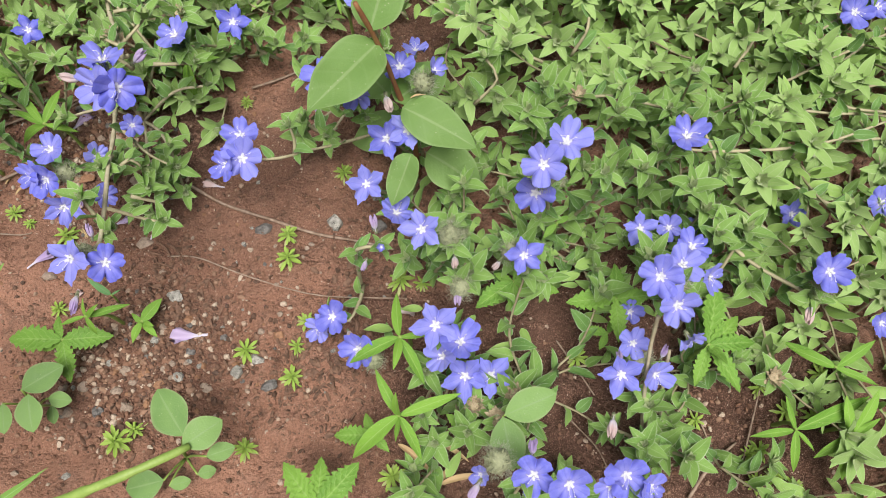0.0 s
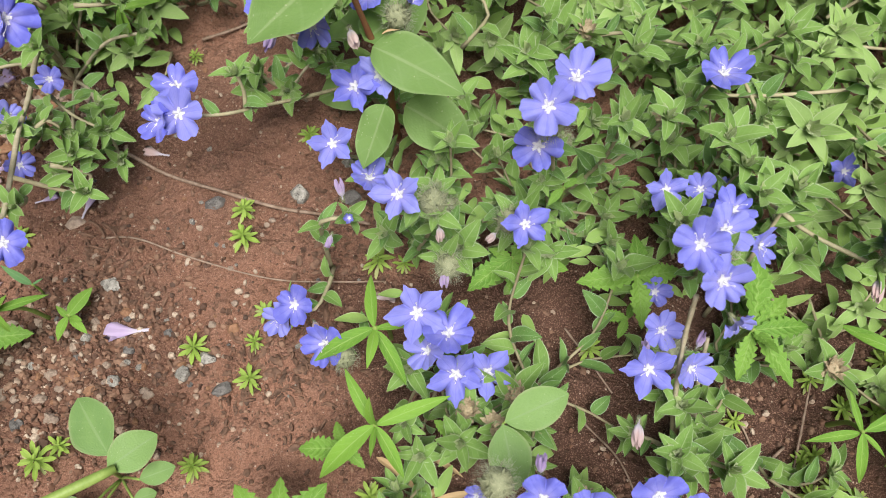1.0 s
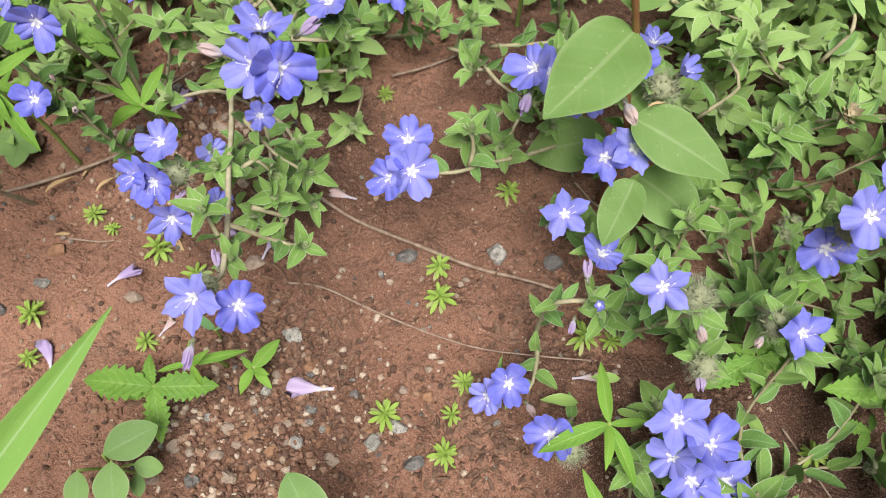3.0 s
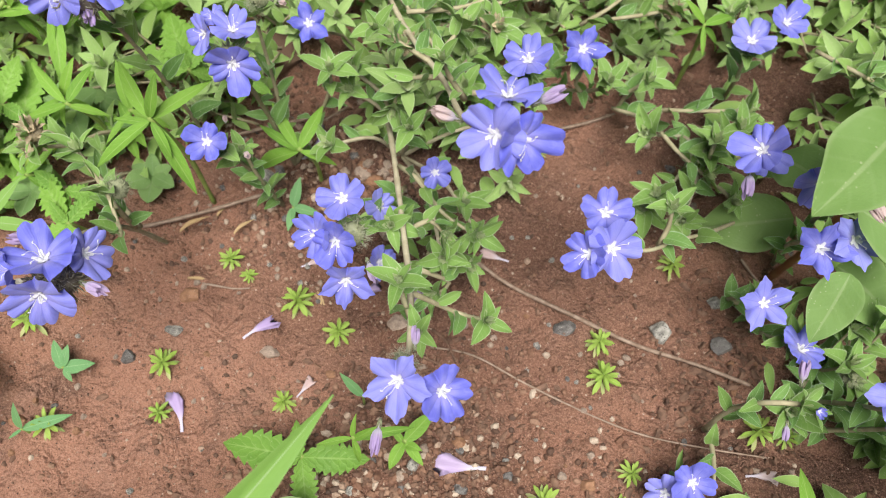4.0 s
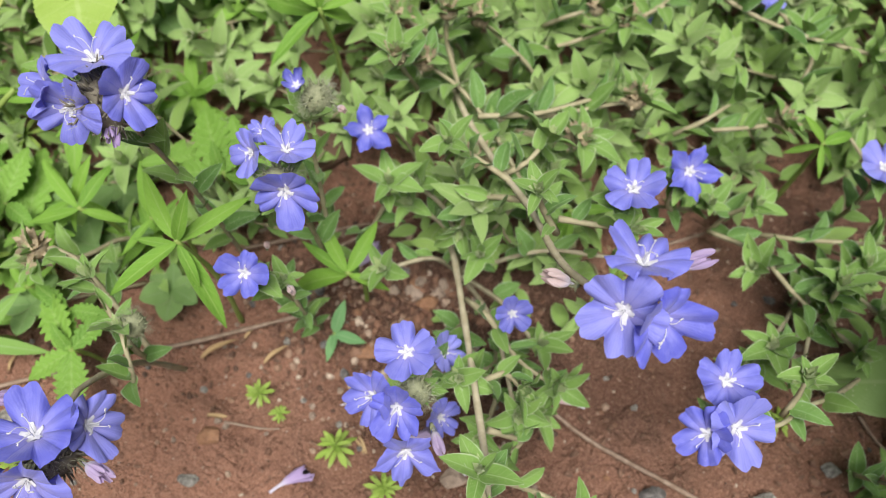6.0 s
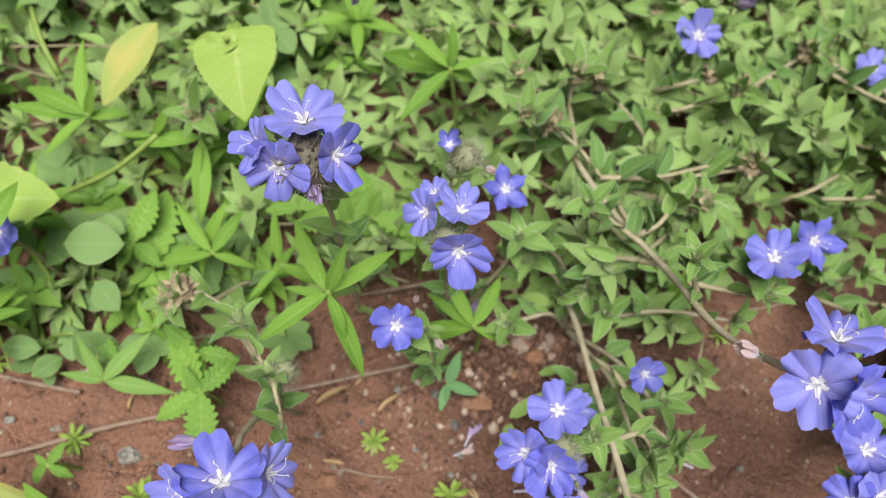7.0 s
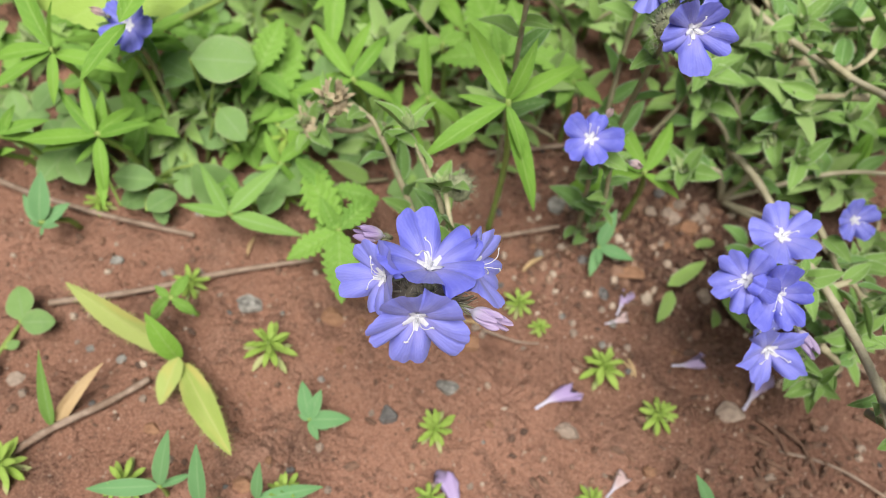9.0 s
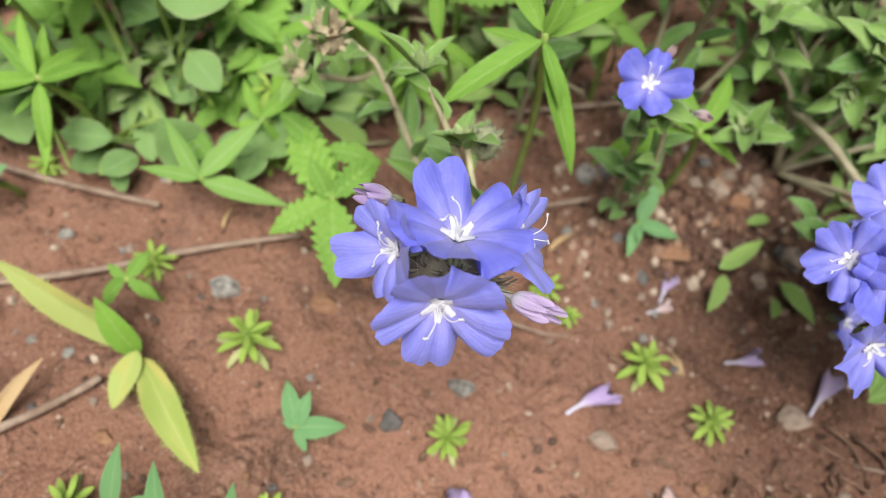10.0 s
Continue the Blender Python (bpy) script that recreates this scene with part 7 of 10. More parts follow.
put_leaf(plant, LANCES[1], (-0.0254, 0.1441, 0.0519), (-0.0268, 0.1261, 0.0647), (0.25, -0.15, 0.96), 1.00)

plant = thing("weed", (-0.0218, 0.1129, gz(-0.0218, 0.1129)), "lance-leaved weed with a bright green rosette", "weed", "weeds")
put_stem(plant, [(-0.0218, 0.1129, -0.0020), (-0.0218, 0.1089, 0.0302), (-0.0258, 0.1009, 0.0550)], 0.0013, 0.0010, STEM_GREEN, hairs=0)
put_leaf(plant, LANCES[0], (-0.0258, 0.1009, 0.0550), (-0.0396, 0.1237, 0.0650), (-0.24, -0.16, 0.96), 1.00)
put_leaf(plant, LANCES[1], (-0.0258, 0.1009, 0.0543), (-0.0586, 0.0804, 0.0450), (-0.24, -0.16, 0.96), 1.00)
put_leaf(plant, LANCES[2], (-0.0258, 0.1009, 0.0536), (0.0078, 0.1128, 0.0550), (0.26, -0.17, 0.95), 1.00)
put_leaf(plant, LANCES[0], (-0.0258, 0.1009, 0.0529), (-0.0122, 0.0779, 0.0430), (0.26, -0.17, 0.95), 1.00)
put_leaf(plant, LANCES[1], (-0.0258, 0.1009, 0.0522), (-0.0291, 0.1020, 0.0750), (-0.24, -0.16, 0.96), 1.00)
put_leaf(plant, LANCES[2], (-0.0258, 0.1009, 0.0515), (-0.0273, 0.0867, 0.0600), (-0.24, -0.16, 0.96), 1.00)

plant = thing("weed", (-0.2979, 0.2882, gz(-0.2979, 0.2882)), "lance-leaved weed with a bright green rosette", "weed", "weeds")
put_stem(plant, [(-0.2979, 0.2882, -0.0020), (-0.2979, 0.2842, 0.0501), (-0.3019, 0.2762, 0.0911)], 0.0013, 0.0010, STEM_GREEN, hairs=0)
put_leaf(plant, LANCES[0], (-0.3019, 0.2762, 0.0911), (-0.3217, 0.2980, 0.1011), (-0.26, -0.31, 0.91), 1.00)
put_leaf(plant, LANCES[1], (-0.3019, 0.2762, 0.0904), (-0.2961, 0.2809, 0.1111), (0.24, -0.24, 0.94), 1.00)
put_leaf(plant, LANCES[2], (-0.3019, 0.2762, 0.0897), (-0.2817, 0.2997, 0.0911), (0.24, -0.24, 0.94), 1.00)
put_leaf(plant, LANCES[0], (-0.3019, 0.2762, 0.0890), (-0.3258, 0.2556, 0.0811), (-0.26, -0.31, 0.91), 1.00)
put_leaf(plant, LANCES[1], (-0.3019, 0.2762, 0.0883), (-0.2915, 0.2632, 0.0811), (0.24, -0.24, 0.94), 1.00)
put_leaf(plant, LANCES[2], (-0.3019, 0.2762, 0.0876), (-0.2829, 0.2586, 0.0611), (0.24, -0.24, 0.94), 1.00)
put_leaf(plant, LANCES[0], (-0.3019, 0.2762, 0.0869), (-0.3179, 0.2746, 0.0911), (-0.26, -0.31, 0.91), 1.00)

plant = thing("weed", (-0.2736, 0.4046, gz(-0.2736, 0.4046)), "lance-leaved weed with a bright green rosette", "weed", "weeds")
put_stem(plant, [(-0.2736, 0.4046, -0.0020), (-0.2736, 0.4006, 0.0495), (-0.2776, 0.3926, 0.0900)], 0.0013, 0.0010, STEM_GREEN, hairs=0)
put_leaf(plant, LANCES[0], (-0.2776, 0.3926, 0.0900), (-0.2989, 0.3968, 0.1050), (-0.26, -0.31, 0.91), 1.00)
put_leaf(plant, LANCES[1], (-0.2776, 0.3926, 0.0893), (-0.2766, 0.3976, 0.1100), (0.24, -0.24, 0.94), 1.00)
put_leaf(plant, LANCES[2], (-0.2776, 0.3926, 0.0886), (-0.2611, 0.4046, 0.0900), (0.24, -0.24, 0.94), 1.00)
put_leaf(plant, LANCES[0], (-0.2776, 0.3926, 0.0879), (-0.2965, 0.3677, 0.0800), (-0.26, -0.31, 0.91), 1.00)
put_leaf(plant, LANCES[1], (-0.2776, 0.3926, 0.0872), (-0.2591, 0.4120, 0.0700), (0.24, -0.24, 0.94), 1.00)
put_leaf(plant, LANCES[2], (-0.2776, 0.3926, 0.0865), (-0.3180, 0.4247, 0.0600), (-0.26, -0.31, 0.91), 1.00)

plant = thing("weed", (-0.4497, 0.2859, gz(-0.4497, 0.2859)), "lance-leaved weed with a bright green rosette", "weed", "weeds")
put_stem(plant, [(-0.4497, 0.2859, -0.0020), (-0.4497, 0.2819, 0.0385), (-0.4537, 0.2739, 0.0700)], 0.0013, 0.0010, STEM_GREEN, hairs=0)
put_leaf(plant, LANCES[0], (-0.4537, 0.2739, 0.0700), (-0.4750, 0.2926, 0.0900), (-0.27, -0.33, 0.90), 1.00)
put_leaf(plant, LANCES[1], (-0.4537, 0.2739, 0.0693), (-0.4776, 0.2662, 0.0700), (-0.27, -0.33, 0.90), 1.00)
put_leaf(plant, LANCES[2], (-0.4537, 0.2739, 0.0686), (-0.4739, 0.2554, 0.0600), (-0.27, -0.33, 0.90), 1.00)
put_leaf(plant, LANCES[0], (-0.4537, 0.2739, 0.0679), (-0.4487, 0.2580, 0.0600), (0.22, -0.23, 0.95), 1.00)
put_leaf(plant, LANCES[1], (-0.4537, 0.2739, 0.0672), (-0.4284, 0.2740, 0.0700), (0.22, -0.23, 0.95), 1.00)
put_leaf(plant, LANCES[2], (-0.4537, 0.2739, 0.0665), (-0.4502, 0.2766, 0.0900), (-0.27, -0.33, 0.90), 1.00)

plant = thing("weed", (-0.4343, 0.2731, gz(-0.4343, 0.2731)), "lance-leaved weed with a bright green rosette", "weed", "weeds")
put_stem(plant, [(-0.4343, 0.2731, -0.0020), (-0.4343, 0.2691, 0.0247), (-0.4383, 0.2611, 0.0450)], 0.0013, 0.0010, STEM_GREEN, hairs=0)
put_leaf(plant, LANCES[0], (-0.4383, 0.2611, 0.0450), (-0.4458, 0.2697, 0.0570), (-0.27, -0.33, 0.90), 1.00)
put_leaf(plant, LANCES[1], (-0.4383, 0.2611, 0.0443), (-0.4656, 0.2542, 0.0400), (-0.27, -0.33, 0.90), 1.00)
put_leaf(plant, LANCES[2], (-0.4383, 0.2611, 0.0436), (-0.4289, 0.2381, 0.0350), (0.22, -0.23, 0.95), 1.00)
put_leaf(plant, LANCES[0], (-0.4383, 0.2611, 0.0429), (-0.4265, 0.2753, 0.0450), (0.22, -0.23, 0.95), 1.00)
put_leaf(plant, LANCES[1], (-0.4383, 0.2611, 0.0422), (-0.4368, 0.2677, 0.0600), (0.22, -0.23, 0.95), 1.00)
put_leaf(plant, LANCES[2], (-0.4383, 0.2611, 0.0415), (-0.4474, 0.2521, 0.0350), (-0.27, -0.33, 0.90), 1.00)
put_leaf(plant, LANCES[0], (-0.4383, 0.2611, 0.0408), (-0.4288, 0.2656, 0.0350), (0.22, -0.23, 0.95), 1.00)

plant = thing("weed", (-0.3544, 0.3148, gz(-0.3544, 0.3148)), "lance-leaved weed with a bright green rosette", "weed", "weeds")
put_stem(plant, [(-0.3544, 0.3148, -0.0020), (-0.3544, 0.3108, 0.0302), (-0.3584, 0.3028, 0.0550)], 0.0013, 0.0010, STEM_GREEN, hairs=0)
put_leaf(plant, LANCES[0], (-0.3584, 0.3028, 0.0550), (-0.3790, 0.3171, 0.0650), (-0.27, -0.33, 0.90), 1.00)
put_leaf(plant, LANCES[1], (-0.3584, 0.3028, 0.0543), (-0.3487, 0.3211, 0.0650), (0.22, -0.23, 0.95), 1.00)
put_leaf(plant, LANCES[2], (-0.3584, 0.3028, 0.0536), (-0.3830, 0.2969, 0.0450), (-0.27, -0.33, 0.90), 1.00)
put_leaf(plant, LANCES[0], (-0.3584, 0.3028, 0.0529), (-0.3402, 0.3058, 0.0450), (0.22, -0.23, 0.95), 1.00)

plant = thing("weed", (-0.3601, 0.3214, gz(-0.3601, 0.3214)), "lance-leaved weed with a bright green rosette", "weed", "weeds")
put_stem(plant, [(-0.3601, 0.3214, -0.0020), (-0.3601, 0.3174, 0.0275), (-0.3641, 0.3094, 0.0500)], 0.0013, 0.0010, STEM_GREEN, hairs=0)
put_leaf(plant, LANCES[0], (-0.3641, 0.3094, 0.0500), (-0.3807, 0.3206, 0.0600), (-0.26, -0.31, 0.91), 1.00)
put_leaf(plant, LANCES[1], (-0.3641, 0.3094, 0.0493), (-0.3558, 0.3153, 0.0700), (0.24, -0.24, 0.94), 1.00)
put_leaf(plant, LANCES[2], (-0.3641, 0.3094, 0.0486), (-0.3827, 0.3025, 0.0400), (-0.26, -0.31, 0.91), 1.00)
put_leaf(plant, LANCES[0], (-0.3641, 0.3094, 0.0479), (-0.3508, 0.3114, 0.0400), (0.24, -0.24, 0.94), 1.00)
put_leaf(plant, LANCES[1], (-0.3641, 0.3094, 0.0472), (-0.3662, 0.2972, 0.0400), (-0.26, -0.31, 0.91), 1.00)

plant = thing("weed", (-0.4328, 0.2703, gz(-0.4328, 0.2703)), "lance-leaved weed with a bright green rosette", "weed", "weeds")
put_stem(plant, [(-0.4328, 0.2703, -0.0020), (-0.4328, 0.2663, 0.0275), (-0.4368, 0.2583, 0.0500)], 0.0013, 0.0010, STEM_GREEN, hairs=0)
put_leaf(plant, LANCES[0], (-0.4368, 0.2583, 0.0500), (-0.4484, 0.2731, 0.0600), (-0.26, -0.33, 0.91), 1.00)
put_leaf(plant, LANCES[1], (-0.4368, 0.2583, 0.0493), (-0.4287, 0.2771, 0.0500), (0.23, -0.23, 0.95), 1.00)
put_leaf(plant, LANCES[2], (-0.4368, 0.2583, 0.0486), (-0.4687, 0.2539, 0.0400), (-0.26, -0.33, 0.91), 1.00)
put_leaf(plant, LANCES[0], (-0.4368, 0.2583, 0.0479), (-0.4182, 0.2617, 0.0600), (0.23, -0.23, 0.95), 1.00)
put_leaf(plant, LANCES[1], (-0.4368, 0.2583, 0.0472), (-0.4293, 0.2398, 0.0400), (0.23, -0.23, 0.95), 1.00)
put_leaf(plant, LANCES[2], (-0.4368, 0.2583, 0.0465), (-0.4531, 0.2662, 0.0600), (-0.26, -0.33, 0.91), 1.00)

plant = thing("weed", (-0.1591, 0.3501, gz(-0.1591, 0.3501)), "lance-leaved weed with a bright green rosette", "weed", "weeds")
put_stem(plant, [(-0.1591, 0.3501, -0.0020), (-0.1591, 0.3461, 0.0275), (-0.1631, 0.3381, 0.0500)], 0.0013, 0.0010, STEM_GREEN, hairs=0)
put_leaf(plant, LANCES[0], (-0.1631, 0.3381, 0.0500), (-0.1749, 0.3455, 0.0500), (-0.24, -0.16, 0.96), 1.00)
put_leaf(plant, LANCES[1], (-0.1631, 0.3381, 0.0493), (-0.1695, 0.3237, 0.0300), (-0.24, -0.16, 0.96), 1.00)
put_leaf(plant, LANCES[2], (-0.1631, 0.3381, 0.0486), (-0.1625, 0.3190, 0.0200), (0.26, -0.17, 0.95), 1.00)
put_leaf(plant, LANCES[0], (-0.1631, 0.3381, 0.0479), (-0.1415, 0.3441, 0.0500), (0.26, -0.17, 0.95), 1.00)

plant = thing("weed", (-0.2446, 0.3062, gz(-0.2446, 0.3062)), "lance-leaved weed with a bright green rosette", "weed", "weeds")
put_stem(plant, [(-0.2446, 0.3062, -0.0020), (-0.2446, 0.3022, 0.0275), (-0.2486, 0.2942, 0.0500)], 0.0013, 0.0010, STEM_GREEN, hairs=0)
put_leaf(plant, LANCES[0], (-0.2486, 0.2942, 0.0500), (-0.2657, 0.3133, 0.0600), (-0.25, -0.17, 0.95), 1.00)
put_leaf(plant, LANCES[1], (-0.2486, 0.2942, 0.0493), (-0.2382, 0.3161, 0.0600), (0.25, -0.15, 0.96), 1.00)
put_leaf(plant, LANCES[2], (-0.2486, 0.2942, 0.0486), (-0.2706, 0.3051, 0.0500), (-0.25, -0.17, 0.95), 1.00)
put_leaf(plant, LANCES[0], (-0.2486, 0.2942, 0.0479), (-0.2292, 0.2950, 0.0400), (0.25, -0.15, 0.96), 1.00)
put_leaf(plant, LANCES[1], (-0.2486, 0.2942, 0.0472), (-0.2833, 0.2943, 0.0300), (-0.25, -0.17, 0.95), 1.00)

plant = thing("weed", (-0.3270, 0.3180, gz(-0.3270, 0.3180)), "lance-leaved weed with a bright green rosette", "weed", "weeds")
put_stem(plant, [(-0.3270, 0.3180, -0.0020), (-0.3270, 0.3140, 0.0275), (-0.3310, 0.3060, 0.0500)], 0.0013, 0.0010, STEM_GREEN, hairs=0)
put_leaf(plant, LANCES[0], (-0.3310, 0.3060, 0.0500), (-0.3376, 0.3188, 0.0700), (-0.26, -0.31, 0.91), 1.00)
put_leaf(plant, LANCES[1], (-0.3310, 0.3060, 0.0493), (-0.3111, 0.3048, 0.0400), (0.24, -0.24, 0.94), 1.00)
put_leaf(plant, LANCES[2], (-0.3310, 0.3060, 0.0486), (-0.3424, 0.2908, 0.0400), (-0.26, -0.31, 0.91), 1.00)

plant = thing("weed", (-0.0596, 0.3873, gz(-0.0596, 0.3873)), "lance-leaved weed with a bright green rosette", "weed", "weeds")
put_stem(plant, [(-0.0596, 0.3873, -0.0020), (-0.0596, 0.3833, 0.0385), (-0.0636, 0.3753, 0.0700)], 0.0013, 0.0010, STEM_GREEN, hairs=0)
put_leaf(plant, LANCES[0], (-0.0636, 0.3753, 0.0700), (-0.0754, 0.3759, 0.0850), (-0.29, -0.22, 0.93), 1.00)
put_leaf(plant, LANCES[1], (-0.0636, 0.3753, 0.0693), (-0.0441, 0.3867, 0.0700), (0.21, -0.16, 0.96), 1.00)
put_leaf(plant, LANCES[2], (-0.0636, 0.3753, 0.0686), (-0.0614, 0.3637, 0.0600), (-0.29, -0.22, 0.93), 1.00)
put_leaf(plant, LANCES[0], (-0.0636, 0.3753, 0.0679), (-0.0780, 0.3757, 0.0600), (-0.29, -0.22, 0.93), 1.00)
put_leaf(plant, LANCES[1], (-0.0636, 0.3753, 0.0672), (-0.0433, 0.3787, 0.0500), (0.21, -0.16, 0.96), 1.00)

plant = thing("weed", (0.1879, 0.1010, gz(0.1879, 0.1010)), "lance-leaved weed with a bright green rosette", "weed", "weeds")
put_stem(plant, [(0.1879, 0.1010, -0.0020), (0.1879, 0.0970, 0.0247), (0.1839, 0.0890, 0.0450)], 0.0013, 0.0010, STEM_GREEN, hairs=0)
put_leaf(plant, LANCES[0], (0.1839, 0.0890, 0.0450), (0.2278, 0.1038, 0.0550), (0.26, -0.17, 0.95), 0.80)
put_leaf(plant, LANCES[1], (0.1839, 0.0890, 0.0443), (0.1811, 0.0645, 0.0350), (-0.24, -0.16, 0.96), 0.80)
put_leaf(plant, LANCES[2], (0.1839, 0.0890, 0.0436), (0.1775, 0.1048, 0.0550), (-0.24, -0.16, 0.96), 0.80)
put_leaf(plant, LANCES[0], (0.1839, 0.0890, 0.0429), (0.1954, 0.0778, 0.0400), (0.26, -0.17, 0.95), 0.80)
put_leaf(plant, LANCES[1], (0.1839, 0.0890, 0.0422), (0.1596, 0.0868, 0.0450), (-0.24, -0.16, 0.96), 0.80)

plant = thing("weed", (0.2144, 0.0961, gz(0.2144, 0.0961)), "lance-leaved weed with a bright green rosette", "weed", "weeds")
put_stem(plant, [(0.2144, 0.0961, -0.0020), (0.2144, 0.0921, 0.0275), (0.2104, 0.0841, 0.0500)], 0.0013, 0.0010, STEM_GREEN, hairs=0)
put_leaf(plant, LANCES[0], (0.2104, 0.0841, 0.0500), (0.2253, 0.1036, 0.0650), (0.26, -0.17, 0.95), 1.20)
put_leaf(plant, LANCES[1], (0.2104, 0.0841, 0.0493), (0.2237, 0.0692, 0.0500), (0.26, -0.17, 0.95), 1.20)
put_leaf(plant, LANCES[2], (0.2104, 0.0841, 0.0486), (0.1915, 0.0735, 0.0400), (-0.24, -0.16, 0.96), 1.20)
put_leaf(plant, LANCES[0], (0.2104, 0.0841, 0.0479), (0.2075, 0.1026, 0.0600), (-0.24, -0.16, 0.96), 1.20)
put_leaf(plant, LANCES[1], (0.2104, 0.0841, 0.0472), (0.2032, 0.0601, 0.0400), (-0.24, -0.16, 0.96), 1.20)
put_leaf(plant, LANCES[2], (0.2104, 0.0841, 0.0465), (0.2220, 0.0903, 0.0600), (0.26, -0.17, 0.95), 1.20)

plant = thing("weed", (0.2189, 0.1354, gz(0.2189, 0.1354)), "lance-leaved weed with a bright green rosette", "weed", "weeds")
put_stem(plant, [(0.2189, 0.1354, -0.0020), (0.2189, 0.1314, 0.0220), (0.2149, 0.1234, 0.0400)], 0.0013, 0.0010, STEM_GREEN, hairs=0)
put_leaf(plant, LANCES[0], (0.2149, 0.1234, 0.0400), (0.2382, 0.1356, 0.0500), (0.26, -0.17, 0.95), 1.00)
put_leaf(plant, LANCES[1], (0.2149, 0.1234, 0.0393), (0.1928, 0.1372, 0.0400), (-0.24, -0.16, 0.96), 1.00)
put_leaf(plant, LANCES[2], (0.2149, 0.1234, 0.0386), (0.2373, 0.1131, 0.0400), (0.26, -0.17, 0.95), 1.00)
put_leaf(plant, LANCES[0], (0.2149, 0.1234, 0.0379), (0.1893, 0.1423, 0.0350), (-0.24, -0.16, 0.96), 1.00)

plant = thing("weed", (-0.2006, 0.1776, gz(-0.2006, 0.1776)), "lance-leaved weed with a bright green rosette", "weed", "weeds")
put_stem(plant, [(-0.2006, 0.1776, -0.0020), (-0.2006, 0.1736, 0.0247), (-0.2046, 0.1656, 0.0450)], 0.0013, 0.0010, STEM_GREEN, hairs=0)
put_leaf(plant, LANCES[0], (-0.2046, 0.1656, 0.0450), (-0.2199, 0.1610, 0.0450), (-0.24, -0.16, 0.96), 0.90)
put_leaf(plant, LANCES[1], (-0.2046, 0.1656, 0.0443), (-0.1990, 0.1553, 0.0350), (0.26, -0.17, 0.95), 0.90)
put_leaf(plant, LANCES[2], (-0.2046, 0.1656, 0.0436), (-0.1800, 0.1733, 0.0450), (0.26, -0.17, 0.95), 0.90)
put_leaf(plant, LANCES[0], (-0.2046, 0.1656, 0.0429), (-0.2047, 0.1720, 0.0550), (-0.24, -0.16, 0.96), 0.90)
put_leaf(plant, LANCES[1], (-0.2046, 0.1656, 0.0422), (-0.1966, 0.1659, 0.0570), (0.26, -0.17, 0.95), 0.90)

plant = thing("weed", (-0.1810, 0.1853, gz(-0.1810, 0.1853)), "small seedling with pointed light green leaves on red soil", "weed", "weeds")
put_stem(plant, [(-0.1810, 0.1853, -0.0020), (-0.1810, 0.1813, 0.0066), (-0.1850, 0.1733, 0.0120)], 0.0013, 0.0010, STEM_GREEN, hairs=0)
put_leaf(plant, LANCES[0], (-0.1850, 0.1733, 0.0120), (-0.1730, 0.1876, 0.0170), (0.26, -0.17, 0.95), 1.80)
put_leaf(plant, LANCES[1], (-0.1850, 0.1733, 0.0113), (-0.1920, 0.1610, 0.0120), (-0.24, -0.16, 0.96), 1.80)
put_leaf(plant, LANCES[2], (-0.1850, 0.1733, 0.0106), (-0.1747, 0.1650, 0.0090), (0.26, -0.17, 0.95), 1.80)
put_leaf(plant, LANCES[0], (-0.1850, 0.1733, 0.0099), (-0.1914, 0.1779, 0.0150), (-0.24, -0.16, 0.96), 1.80)
put_leaf(plant, LANCES[1], (-0.1850, 0.1733, 0.0092), (-0.1781, 0.1699, 0.0160), (0.26, -0.17, 0.95), 1.80)

plant = thing("weed", (-0.3859, 0.2624, gz(-0.3859, 0.2624)), "weed with broad pale blades at the soil's edge", "weed", "weeds")
put_stem(plant, [(-0.3859, 0.2624, -0.0020), (-0.3859, 0.2584, 0.0165), (-0.3899, 0.2504, 0.0300)], 0.0013, 0.0010, STEM_GREEN, hairs=0)
put_leaf(plant, BLADES[0], (-0.3899, 0.2504, 0.0300), (-0.3748, 0.2699, 0.0420), (0.22, -0.23, 0.95), 1.15)
put_leaf(plant, BLADES[0], (-0.3899, 0.2504, 0.0293), (-0.4094, 0.2496, 0.0300), (-0.27, -0.33, 0.90), 1.15)
put_leaf(plant, BLADES[0], (-0.3899, 0.2504, 0.0286), (-0.3620, 0.2534, 0.0220), (0.22, -0.23, 0.95), 1.15)
put_leaf(plant, BLADES[0], (-0.3899, 0.2504, 0.0279), (-0.4047, 0.2627, 0.0400), (-0.27, -0.33, 0.90), 1.15)

plant = thing("weed", (-0.3756, 0.2885, gz(-0.3756, 0.2885)), "lance-leaved weed with a bright green rosette", "weed", "weeds")
put_stem(plant, [(-0.3756, 0.2885, -0.0020), (-0.3756, 0.2845, 0.0165), (-0.3796, 0.2765, 0.0300)], 0.0013, 0.0010, STEM_GREEN, hairs=0)
put_leaf(plant, LANCES[0], (-0.3796, 0.2765, 0.0300), (-0.3675, 0.2927, 0.0380), (0.22, -0.23, 0.95), 1.25)
put_leaf(plant, LANCES[1], (-0.3796, 0.2765, 0.0293), (-0.3870, 0.2819, 0.0400), (-0.27, -0.33, 0.90), 1.25)
put_leaf(plant, LANCES[2], (-0.3796, 0.2765, 0.0286), (-0.3709, 0.2744, 0.0200), (0.22, -0.23, 0.95), 1.25)
put_leaf(plant, LANCES[0], (-0.3796, 0.2765, 0.0279), (-0.3896, 0.2741, 0.0260), (-0.27, -0.33, 0.90), 1.25)

